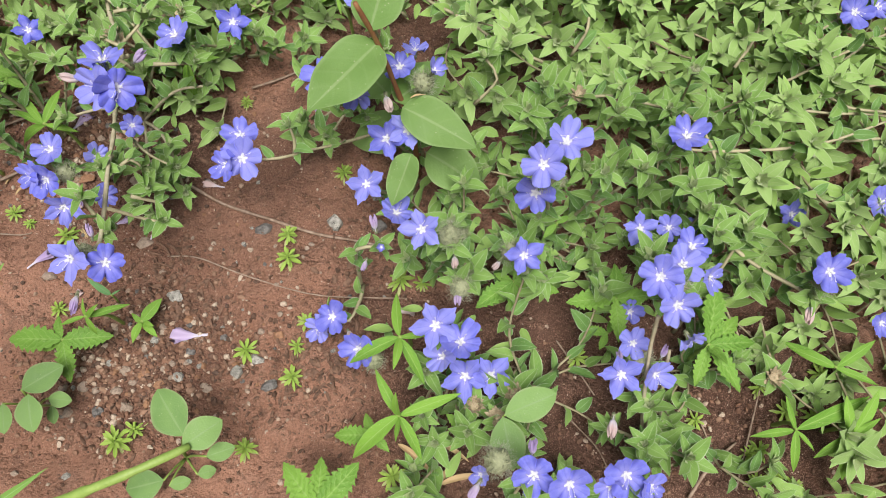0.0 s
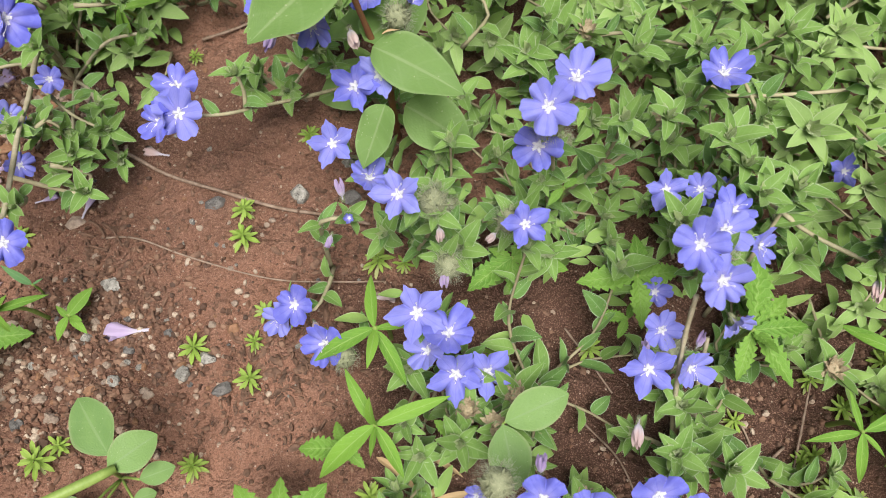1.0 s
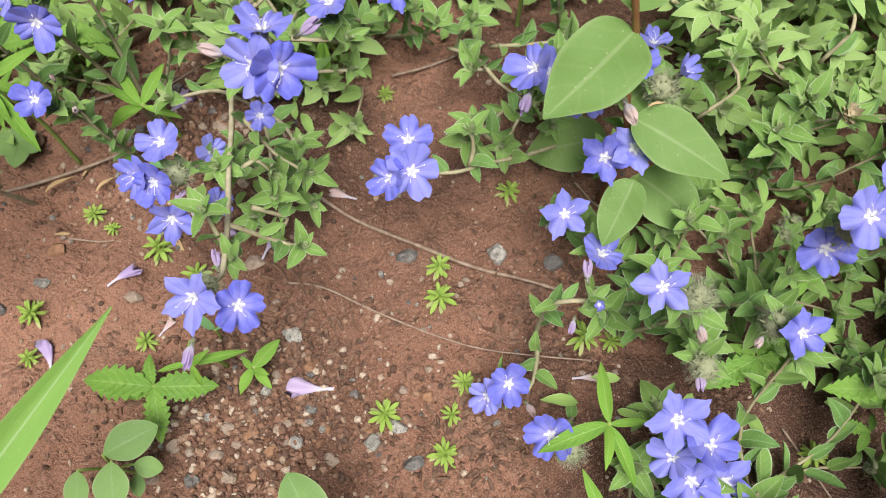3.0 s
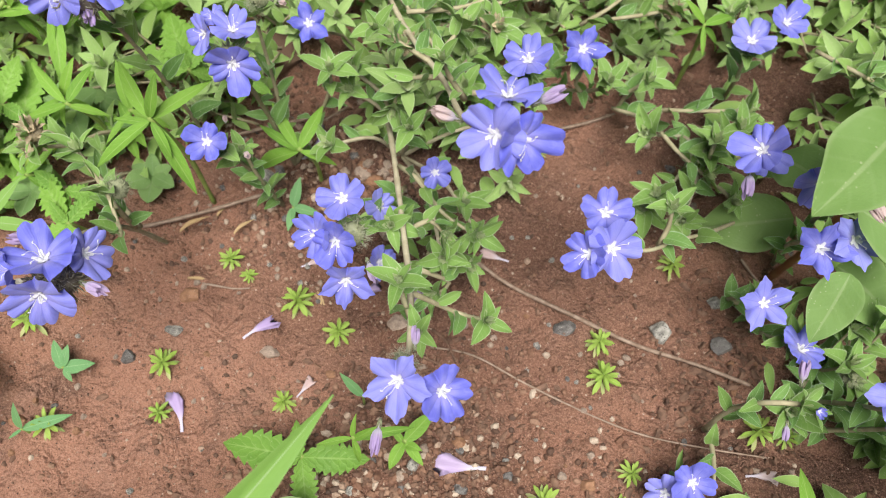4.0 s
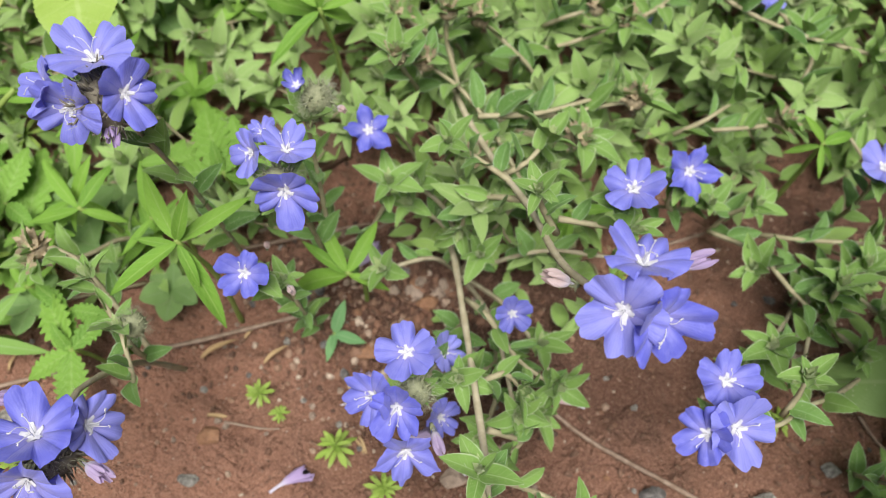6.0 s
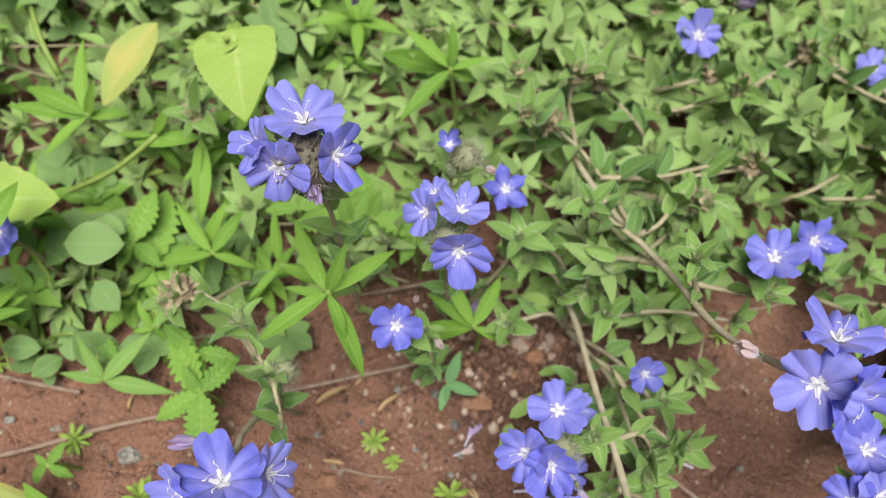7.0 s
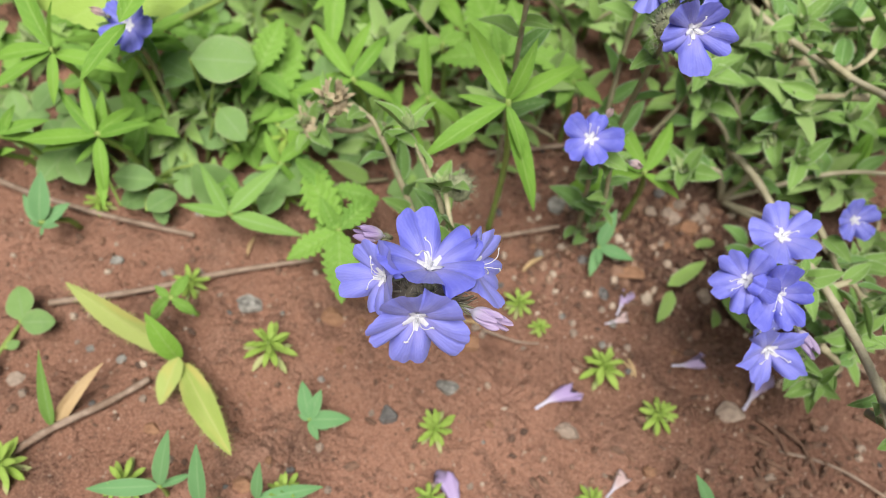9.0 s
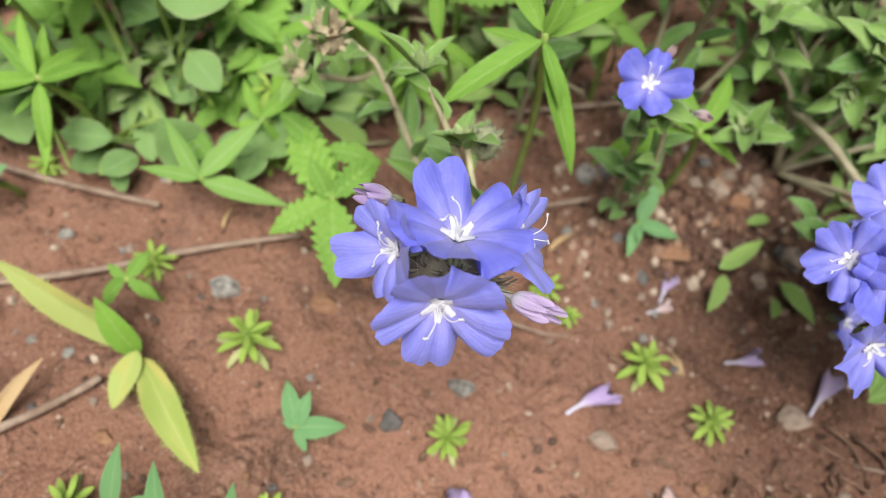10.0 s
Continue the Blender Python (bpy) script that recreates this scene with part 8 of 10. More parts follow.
plant = thing("weed", (-0.4526, 0.2471, gz(-0.4526, 0.2471)), "bluish upright seedling beside a dry twig", "weed", "weeds")
put_stem(plant, [(-0.4526, 0.2471, -0.0020), (-0.4526, 0.2431, 0.0110), (-0.4566, 0.2351, 0.0200)], 0.0013, 0.0010, STEM_GREEN, hairs=0)
put_leaf(plant, GREYS[0], (-0.4566, 0.2351, 0.0200), (-0.4572, 0.2473, 0.0350), (0.22, -0.23, 0.95), 1.50)
put_leaf(plant, GREYS[0], (-0.4566, 0.2351, 0.0193), (-0.4644, 0.2414, 0.0260), (-0.27, -0.33, 0.90), 1.50)
put_leaf(plant, GREYS[0], (-0.4566, 0.2351, 0.0186), (-0.4480, 0.2435, 0.0240), (0.22, -0.23, 0.95), 1.50)
put_leaf(plant, GREYS[0], (-0.4566, 0.2351, 0.0179), (-0.4496, 0.2355, 0.0200), (0.22, -0.23, 0.95), 1.50)
put_leaf(plant, GREYS[0], (-0.4566, 0.2351, 0.0172), (-0.4602, 0.2341, 0.0200), (-0.27, -0.33, 0.90), 1.50)
put_leaf(plant, GREYS[0], (-0.4566, 0.2351, 0.0165), (-0.4557, 0.2318, 0.0160), (0.22, -0.23, 0.95), 1.50)

plant = thing("weed", (-0.4707, 0.2671, gz(-0.4707, 0.2671)), "lance-leaved weed with a bright green rosette", "weed", "weeds")
put_stem(plant, [(-0.4707, 0.2671, -0.0020), (-0.4707, 0.2631, 0.0220), (-0.4747, 0.2551, 0.0400)], 0.0013, 0.0010, STEM_GREEN, hairs=0)
put_leaf(plant, LANCES[0], (-0.4747, 0.2551, 0.0400), (-0.4589, 0.2640, 0.0450), (0.22, -0.23, 0.95), 1.20)
put_leaf(plant, LANCES[1], (-0.4747, 0.2551, 0.0393), (-0.4863, 0.2593, 0.0450), (-0.27, -0.33, 0.90), 1.20)
put_leaf(plant, LANCES[2], (-0.4747, 0.2551, 0.0386), (-0.4604, 0.2628, 0.0350), (0.22, -0.23, 0.95), 1.20)
put_leaf(plant, LANCES[0], (-0.4747, 0.2551, 0.0379), (-0.4788, 0.2488, 0.0300), (-0.27, -0.33, 0.90), 1.20)
put_leaf(plant, LANCES[1], (-0.4747, 0.2551, 0.0372), (-0.4695, 0.2613, 0.0500), (0.22, -0.23, 0.95), 1.20)

plant = thing("weed", (-0.4735, 0.2653, gz(-0.4735, 0.2653)), "lance-leaved weed with a bright green rosette", "weed", "weeds")
put_stem(plant, [(-0.4735, 0.2653, -0.0020), (-0.4735, 0.2613, 0.0165), (-0.4775, 0.2533, 0.0300)], 0.0013, 0.0010, STEM_GREEN, hairs=0)
put_leaf(plant, LANCES[0], (-0.4775, 0.2533, 0.0300), (-0.4841, 0.2439, 0.0250), (-0.27, -0.33, 0.90), 1.40)
put_leaf(plant, LANCES[1], (-0.4775, 0.2533, 0.0293), (-0.4710, 0.2529, 0.0360), (0.22, -0.23, 0.95), 1.40)
put_leaf(plant, LANCES[2], (-0.4775, 0.2533, 0.0286), (-0.4829, 0.2539, 0.0350), (-0.27, -0.33, 0.90), 1.40)
put_leaf(plant, LANCES[0], (-0.4775, 0.2533, 0.0279), (-0.4767, 0.2545, 0.0400), (-0.27, -0.33, 0.90), 1.40)

plant = thing("weed", (-0.4248, 0.3651, gz(-0.4248, 0.3651)), "lance-leaved weed with a bright green rosette", "weed", "weeds")
put_stem(plant, [(-0.4248, 0.3651, -0.0020), (-0.4248, 0.3611, 0.0358), (-0.4288, 0.3531, 0.0650)], 0.0013, 0.0010, STEM_GREEN, hairs=0)
put_leaf(plant, LANCES[0], (-0.4288, 0.3531, 0.0650), (-0.4392, 0.3788, 0.0850), (-0.26, -0.33, 0.91), 1.00)
put_leaf(plant, LANCES[1], (-0.4288, 0.3531, 0.0643), (-0.4599, 0.3581, 0.0750), (-0.26, -0.33, 0.91), 1.00)
put_leaf(plant, LANCES[2], (-0.4288, 0.3531, 0.0636), (-0.4647, 0.3492, 0.0650), (-0.26, -0.33, 0.91), 1.00)
put_leaf(plant, LANCES[0], (-0.4288, 0.3531, 0.0629), (-0.4462, 0.3334, 0.0550), (-0.26, -0.33, 0.91), 1.00)
put_leaf(plant, LANCES[1], (-0.4288, 0.3531, 0.0622), (-0.4073, 0.3615, 0.0650), (0.23, -0.25, 0.94), 1.00)
put_leaf(plant, LANCES[2], (-0.4288, 0.3531, 0.0615), (-0.4217, 0.3556, 0.0850), (0.23, -0.25, 0.94), 1.00)

plant = thing("weed", (-0.3755, 0.3667, gz(-0.3755, 0.3667)), "lance-leaved weed with a bright green rosette", "weed", "weeds")
put_stem(plant, [(-0.3755, 0.3667, -0.0020), (-0.3755, 0.3627, 0.0330), (-0.3795, 0.3547, 0.0600)], 0.0013, 0.0010, STEM_GREEN, hairs=0)
put_leaf(plant, LANCES[0], (-0.3795, 0.3547, 0.0600), (-0.4099, 0.3463, 0.0600), (-0.26, -0.33, 0.91), 1.20)
put_leaf(plant, LANCES[1], (-0.3795, 0.3547, 0.0593), (-0.3684, 0.3741, 0.0650), (0.23, -0.25, 0.94), 1.20)
put_leaf(plant, LANCES[2], (-0.3795, 0.3547, 0.0586), (-0.3713, 0.3229, 0.0400), (0.23, -0.25, 0.94), 1.20)
put_leaf(plant, LANCES[0], (-0.3795, 0.3547, 0.0579), (-0.3787, 0.3356, 0.0500), (-0.26, -0.33, 0.91), 1.20)

plant = thing("weed", (-0.3957, 0.3633, gz(-0.3957, 0.3633)), "lance-leaved weed with a bright green rosette", "weed", "weeds")
put_stem(plant, [(-0.3957, 0.3633, -0.0020), (-0.3957, 0.3593, 0.0330), (-0.3997, 0.3513, 0.0600)], 0.0013, 0.0010, STEM_GREEN, hairs=0)
put_leaf(plant, LANCES[0], (-0.3997, 0.3513, 0.0600), (-0.4165, 0.3490, 0.0600), (-0.26, -0.33, 0.91), 1.00)
put_leaf(plant, LANCES[1], (-0.3997, 0.3513, 0.0593), (-0.3799, 0.3559, 0.0600), (0.23, -0.25, 0.94), 1.00)
put_leaf(plant, LANCES[2], (-0.3997, 0.3513, 0.0586), (-0.3892, 0.3553, 0.0800), (0.23, -0.25, 0.94), 1.00)
put_leaf(plant, LANCES[0], (-0.3997, 0.3513, 0.0579), (-0.3873, 0.3475, 0.0400), (0.23, -0.25, 0.94), 1.00)

# toothed weeds

plant = thing("toothed_weed", (-0.2241, 0.1682, gz(-0.2241, 0.1682)), "weed with light green toothed leaves", "weed", "toothed weeds")
put_stem(plant, [(-0.2241, 0.1682, -0.0020), (-0.2256, 0.1642, 0.0132), (-0.2271, 0.1602, 0.0220)], 0.0011, 0.0009, STEM_GREEN, hairs=0)
put_leaf(plant, TOOTHED[0], (-0.2271, 0.1602, 0.0220), (-0.2656, 0.1629, 0.0220), (-0.19, -0.16, 0.97), 1.00)
put_leaf(plant, TOOTHED[1], (-0.2271, 0.1602, 0.0215), (-0.2336, 0.1760, 0.0260), (-0.19, -0.16, 0.97), 1.00)
put_leaf(plant, TOOTHED[2], (-0.2271, 0.1602, 0.0210), (-0.1970, 0.1627, 0.0200), (0.21, -0.18, 0.96), 1.00)
put_leaf(plant, TOOTHED[0], (-0.2271, 0.1602, 0.0205), (-0.2201, 0.1341, 0.0180), (0.21, -0.18, 0.96), 1.00)
put_leaf(plant, TOOTHED[1], (-0.2271, 0.1602, 0.0200), (-0.2444, 0.1555, 0.0180), (-0.19, -0.16, 0.97), 1.00)

plant = thing("toothed_weed", (0.0418, 0.1826, gz(0.0418, 0.1826)), "weed with light green toothed leaves", "weed", "toothed weeds")
put_stem(plant, [(0.0418, 0.1826, -0.0020), (0.0403, 0.1786, 0.0330), (0.0388, 0.1746, 0.0550)], 0.0011, 0.0009, STEM_GREEN, hairs=0)
put_leaf(plant, TOOTHED[0], (0.0388, 0.1746, 0.0550), (0.0151, 0.1614, 0.0500), (-0.19, -0.16, 0.97), 1.00)
put_leaf(plant, TOOTHED[1], (0.0388, 0.1746, 0.0545), (0.0684, 0.1688, 0.0550), (0.21, -0.18, 0.96), 1.00)
put_leaf(plant, TOOTHED[2], (0.0388, 0.1746, 0.0540), (0.0568, 0.1942, 0.0550), (0.21, -0.18, 0.96), 1.00)
put_leaf(plant, TOOTHED[0], (0.0388, 0.1746, 0.0535), (0.0391, 0.1555, 0.0500), (0.21, -0.18, 0.96), 1.00)
put_leaf(plant, TOOTHED[1], (0.0388, 0.1746, 0.0530), (0.0271, 0.1812, 0.0550), (-0.19, -0.16, 0.97), 1.00)

plant = thing("toothed_weed", (0.0992, 0.1724, gz(0.0992, 0.1724)), "weed with light green toothed leaves", "weed", "toothed weeds")
put_stem(plant, [(0.0992, 0.1724, -0.0020), (0.0977, 0.1684, 0.0300), (0.0962, 0.1644, 0.0500)], 0.0011, 0.0009, STEM_GREEN, hairs=0)
put_leaf(plant, TOOTHED[0], (0.0962, 0.1644, 0.0500), (0.0667, 0.1640, 0.0500), (-0.19, -0.16, 0.97), 1.00)
put_leaf(plant, TOOTHED[1], (0.0962, 0.1644, 0.0495), (0.1006, 0.1874, 0.0550), (0.21, -0.18, 0.96), 1.00)
put_leaf(plant, TOOTHED[2], (0.0962, 0.1644, 0.0490), (0.1187, 0.1663, 0.0500), (0.21, -0.18, 0.96), 1.00)
put_leaf(plant, TOOTHED[0], (0.0962, 0.1644, 0.0485), (0.0977, 0.1390, 0.0460), (0.21, -0.18, 0.96), 1.00)

plant = thing("toothed_weed", (0.1435, 0.1404, gz(0.1435, 0.1404)), "weed with light green toothed leaves", "weed", "toothed weeds")
put_stem(plant, [(0.1435, 0.1404, -0.0020), (0.1420, 0.1364, 0.0360), (0.1405, 0.1324, 0.0600)], 0.0011, 0.0009, STEM_GREEN, hairs=0)
put_leaf(plant, TOOTHED[0], (0.1405, 0.1324, 0.0600), (0.1584, 0.1061, 0.0550), (0.21, -0.18, 0.96), 0.78)
put_leaf(plant, TOOTHED[1], (0.1405, 0.1324, 0.0595), (0.1725, 0.1339, 0.0600), (0.21, -0.18, 0.96), 0.78)
put_leaf(plant, TOOTHED[2], (0.1405, 0.1324, 0.0590), (0.1532, 0.1713, 0.0600), (0.21, -0.18, 0.96), 0.78)
put_leaf(plant, TOOTHED[0], (0.1405, 0.1324, 0.0585), (0.1316, 0.1107, 0.0500), (-0.19, -0.16, 0.97), 0.78)
put_leaf(plant, TOOTHED[1], (0.1405, 0.1324, 0.0580), (0.1666, 0.1508, 0.0600), (0.21, -0.18, 0.96), 0.78)
put_leaf(plant, TOOTHED[2], (0.1405, 0.1324, 0.0575), (0.1458, 0.1198, 0.0700), (0.21, -0.18, 0.96), 0.78)

plant = thing("toothed_weed", (-0.0660, 0.0645, gz(-0.0660, 0.0645)), "weed with light green toothed leaves", "weed", "toothed weeds")
put_stem(plant, [(-0.0660, 0.0645, -0.0020), (-0.0675, 0.0605, 0.0270), (-0.0690, 0.0565, 0.0450)], 0.0011, 0.0009, STEM_GREEN, hairs=0)
put_leaf(plant, TOOTHED[0], (-0.0690, 0.0565, 0.0450), (-0.0913, 0.0823, 0.0450), (-0.19, -0.16, 0.97), 1.00)
put_leaf(plant, TOOTHED[1], (-0.0690, 0.0565, 0.0445), (-0.0657, 0.0847, 0.0500), (0.21, -0.18, 0.96), 1.00)
put_leaf(plant, TOOTHED[2], (-0.0690, 0.0565, 0.0440), (-0.0462, 0.0800, 0.0450), (0.21, -0.18, 0.96), 1.00)
put_leaf(plant, TOOTHED[0], (-0.0690, 0.0565, 0.0435), (-0.0783, 0.0709, 0.0450), (-0.19, -0.16, 0.97), 1.00)

plant = thing("toothed_weed", (-0.0387, 0.1044, gz(-0.0387, 0.1044)), "weed with light green toothed leaves", "weed", "toothed weeds")
put_stem(plant, [(-0.0387, 0.1044, -0.0020), (-0.0402, 0.1004, 0.0180), (-0.0417, 0.0964, 0.0300)], 0.0011, 0.0009, STEM_GREEN, hairs=0)
put_leaf(plant, TOOTHED[0], (-0.0417, 0.0964, 0.0300), (-0.0673, 0.0982, 0.0250), (-0.19, -0.16, 0.97), 1.00)
put_leaf(plant, TOOTHED[1], (-0.0417, 0.0964, 0.0295), (-0.0481, 0.1107, 0.0300), (-0.19, -0.16, 0.97), 1.00)
put_leaf(plant, TOOTHED[2], (-0.0417, 0.0964, 0.0290), (-0.0524, 0.0875, 0.0300), (-0.19, -0.16, 0.97), 1.00)
put_leaf(plant, TOOTHED[0], (-0.0417, 0.0964, 0.0285), (-0.0324, 0.0869, 0.0300), (0.21, -0.18, 0.96), 1.00)

plant = thing("toothed_weed", (0.0127, 0.1069, gz(0.0127, 0.1069)), "weed with light green toothed leaves", "weed", "toothed weeds")
put_stem(plant, [(0.0127, 0.1069, -0.0020), (0.0112, 0.1029, 0.0150), (0.0097, 0.0989, 0.0250)], 0.0011, 0.0009, STEM_GREEN, hairs=0)
put_leaf(plant, TOOTHED[0], (0.0097, 0.0989, 0.0250), (-0.0026, 0.1088, 0.0250), (-0.19, -0.16, 0.97), 1.00)
put_leaf(plant, TOOTHED[1], (0.0097, 0.0989, 0.0245), (0.0210, 0.1049, 0.0250), (0.21, -0.18, 0.96), 1.00)
put_leaf(plant, TOOTHED[2], (0.0097, 0.0989, 0.0240), (0.0015, 0.0898, 0.0250), (-0.19, -0.16, 0.97), 1.00)

plant = thing("toothed_weed", (0.0963, 0.1586, gz(0.0963, 0.1586)), "weed with light green toothed leaves", "weed", "toothed weeds")
put_stem(plant, [(0.0963, 0.1586, -0.0020), (0.0948, 0.1546, 0.0180), (0.0933, 0.1506, 0.0300)], 0.0011, 0.0009, STEM_GREEN, hairs=0)
put_leaf(plant, TOOTHED[0], (0.0933, 0.1506, 0.0300), (0.0790, 0.1545, 0.0300), (-0.19, -0.16, 0.97), 1.00)
put_leaf(plant, TOOTHED[1], (0.0933, 0.1506, 0.0295), (0.0994, 0.1608, 0.0300), (0.21, -0.18, 0.96), 1.00)
put_leaf(plant, TOOTHED[2], (0.0933, 0.1506, 0.0290), (0.0879, 0.1415, 0.0270), (-0.19, -0.16, 0.97), 1.00)

plant = thing("toothed_weed", (-0.3467, 0.2592, gz(-0.3467, 0.2592)), "weed with light green toothed leaves", "weed", "toothed weeds")
put_stem(plant, [(-0.3467, 0.2592, -0.0020), (-0.3482, 0.2552, 0.0210), (-0.3497, 0.2512, 0.0350)], 0.0011, 0.0009, STEM_GREEN, hairs=0)
put_leaf(plant, TOOTHED[0], (-0.3497, 0.2512, 0.0350), (-0.3718, 0.2744, 0.0400), (-0.22, -0.33, 0.92), 1.00)
put_leaf(plant, TOOTHED[1], (-0.3497, 0.2512, 0.0345), (-0.3378, 0.2700, 0.0400), (0.17, -0.25, 0.95), 1.00)
put_leaf(plant, TOOTHED[2], (-0.3497, 0.2512, 0.0340), (-0.3409, 0.2249, 0.0320), (0.17, -0.25, 0.95), 1.00)
put_leaf(plant, TOOTHED[0], (-0.3497, 0.2512, 0.0335), (-0.3669, 0.2376, 0.0300), (-0.22, -0.33, 0.92), 1.00)
put_leaf(plant, TOOTHED[1], (-0.3497, 0.2512, 0.0330), (-0.3578, 0.2554, 0.0450), (-0.22, -0.33, 0.92), 1.00)

plant = thing("toothed_weed", (-0.3043, 0.3372, gz(-0.3043, 0.3372)), "weed with light green toothed leaves", "weed", "toothed weeds")
put_stem(plant, [(-0.3043, 0.3372, -0.0020), (-0.3058, 0.3332, 0.0330), (-0.3073, 0.3292, 0.0550)], 0.0011, 0.0009, STEM_GREEN, hairs=0)
put_leaf(plant, TOOTHED[0], (-0.3073, 0.3292, 0.0550), (-0.3287, 0.3639, 0.0600), (-0.21, -0.31, 0.93), 1.00)
put_leaf(plant, TOOTHED[1], (-0.3073, 0.3292, 0.0545), (-0.3364, 0.3277, 0.0520), (-0.21, -0.31, 0.93), 1.00)
put_leaf(plant, TOOTHED[2], (-0.3073, 0.3292, 0.0540), (-0.3014, 0.3442, 0.0630), (0.19, -0.25, 0.95), 1.00)
put_leaf(plant, TOOTHED[0], (-0.3073, 0.3292, 0.0535), (-0.2939, 0.3334, 0.0450), (0.19, -0.25, 0.95), 1.00)
put_leaf(plant, TOOTHED[1], (-0.3073, 0.3292, 0.0530), (-0.3129, 0.3344, 0.0670), (-0.21, -0.31, 0.93), 1.00)

plant = thing("toothed_weed", (-0.3885, 0.2712, gz(-0.3885, 0.2712)), "weed with light green toothed leaves", "weed", "toothed weeds")
put_stem(plant, [(-0.3885, 0.2712, -0.0020), (-0.3900, 0.2672, 0.0120), (-0.3915, 0.2632, 0.0200)], 0.0011, 0.0009, STEM_GREEN, hairs=0)
put_leaf(plant, TOOTHED[0], (-0.3915, 0.2632, 0.0200), (-0.4058, 0.2719, 0.0250), (-0.22, -0.33, 0.92), 1.00)
put_leaf(plant, TOOTHED[1], (-0.3915, 0.2632, 0.0195), (-0.3808, 0.2674, 0.0200), (0.17, -0.25, 0.95), 1.00)

plant = thing("toothed_weed", (-0.3868, 0.3126, gz(-0.3868, 0.3126)), "weed with light green toothed leaves", "weed", "toothed weeds")
put_stem(plant, [(-0.3868, 0.3126, -0.0020), (-0.3883, 0.3086, 0.0180), (-0.3898, 0.3046, 0.0300)], 0.0011, 0.0009, STEM_GREEN, hairs=0)
put_leaf(plant, TOOTHED[0], (-0.3898, 0.3046, 0.0300), (-0.3958, 0.3444, 0.0400), (0.17, -0.25, 0.95), 1.00)
put_leaf(plant, TOOTHED[1], (-0.3898, 0.3046, 0.0295), (-0.3868, 0.2875, 0.0250), (-0.22, -0.33, 0.92), 1.00)
put_leaf(plant, TOOTHED[2], (-0.3898, 0.3046, 0.0290), (-0.3790, 0.3208, 0.0300), (0.17, -0.25, 0.95), 1.00)
put_leaf(plant, TOOTHED[0], (-0.3898, 0.3046, 0.0285), (-0.3978, 0.2929, 0.0300), (-0.22, -0.33, 0.92), 1.00)

plant = thing("toothed_weed", (-0.3941, 0.2218, gz(-0.3941, 0.2218)), "weed with light green toothed leaves", "weed", "toothed weeds")
put_stem(plant, [(-0.3941, 0.2218, -0.0020), (-0.3956, 0.2178, 0.0180), (-0.3971, 0.2138, 0.0300)], 0.0011, 0.0009, STEM_GREEN, hairs=0)
put_leaf(plant, TOOTHED[0], (-0.3971, 0.2138, 0.0300), (-0.4064, 0.2069, 0.0200), (-0.22, -0.33, 0.92), 0.90)
put_leaf(plant, TOOTHED[1], (-0.3971, 0.2138, 0.0295), (-0.3864, 0.2118, 0.0250), (0.17, -0.25, 0.95), 0.90)
put_leaf(plant, TOOTHED[2], (-0.3971, 0.2138, 0.0290), (-0.3945, 0.2243, 0.0300), (0.17, -0.25, 0.95), 0.90)
put_leaf(plant, TOOTHED[0], (-0.3971, 0.2138, 0.0285), (-0.4048, 0.2168, 0.0300), (-0.22, -0.33, 0.92), 0.90)

plant = thing("toothed_weed", (-0.3943, 0.3163, gz(-0.3943, 0.3163)), "weed with light green toothed leaves", "weed", "toothed weeds")
put_stem(plant, [(-0.3943, 0.3163, -0.0020), (-0.3958, 0.3123, 0.0240), (-0.3973, 0.3083, 0.0400)], 0.0011, 0.0009, STEM_GREEN, hairs=0)
put_leaf(plant, TOOTHED[0], (-0.3973, 0.3083, 0.0400), (-0.3945, 0.3344, 0.0500), (0.19, -0.25, 0.95), 1.00)
put_leaf(plant, TOOTHED[1], (-0.3973, 0.3083, 0.0395), (-0.4007, 0.2935, 0.0400), (-0.21, -0.31, 0.93), 1.00)
put_leaf(plant, TOOTHED[2], (-0.3973, 0.3083, 0.0390), (-0.3817, 0.2999, 0.0400), (0.19, -0.25, 0.95), 1.00)
put_leaf(plant, TOOTHED[0], (-0.3973, 0.3083, 0.0385), (-0.4100, 0.3141, 0.0450), (-0.21, -0.31, 0.93), 1.00)

plant = thing("toothed_weed", (-0.3535, 0.2755, gz(-0.3535, 0.2755)), "weed with light green toothed leaves", "weed", "toothed weeds")
put_stem(plant, [(-0.3535, 0.2755, -0.0020), (-0.3550, 0.2715, 0.0210), (-0.3565, 0.2675, 0.0350)], 0.0011, 0.0009, STEM_GREEN, hairs=0)
put_leaf(plant, TOOTHED[0], (-0.3565, 0.2675, 0.0350), (-0.3738, 0.2745, 0.0400), (-0.21, -0.31, 0.93), 1.00)
put_leaf(plant, TOOTHED[1], (-0.3565, 0.2675, 0.0345), (-0.3384, 0.2659, 0.0400), (0.19, -0.25, 0.95), 1.00)
put_leaf(plant, TOOTHED[2], (-0.3565, 0.2675, 0.0340), (-0.3513, 0.2438, 0.0300), (-0.21, -0.31, 0.93), 1.00)
put_leaf(plant, TOOTHED[0], (-0.3565, 0.2675, 0.0335), (-0.3686, 0.2596, 0.0310), (-0.21, -0.31, 0.93), 1.00)

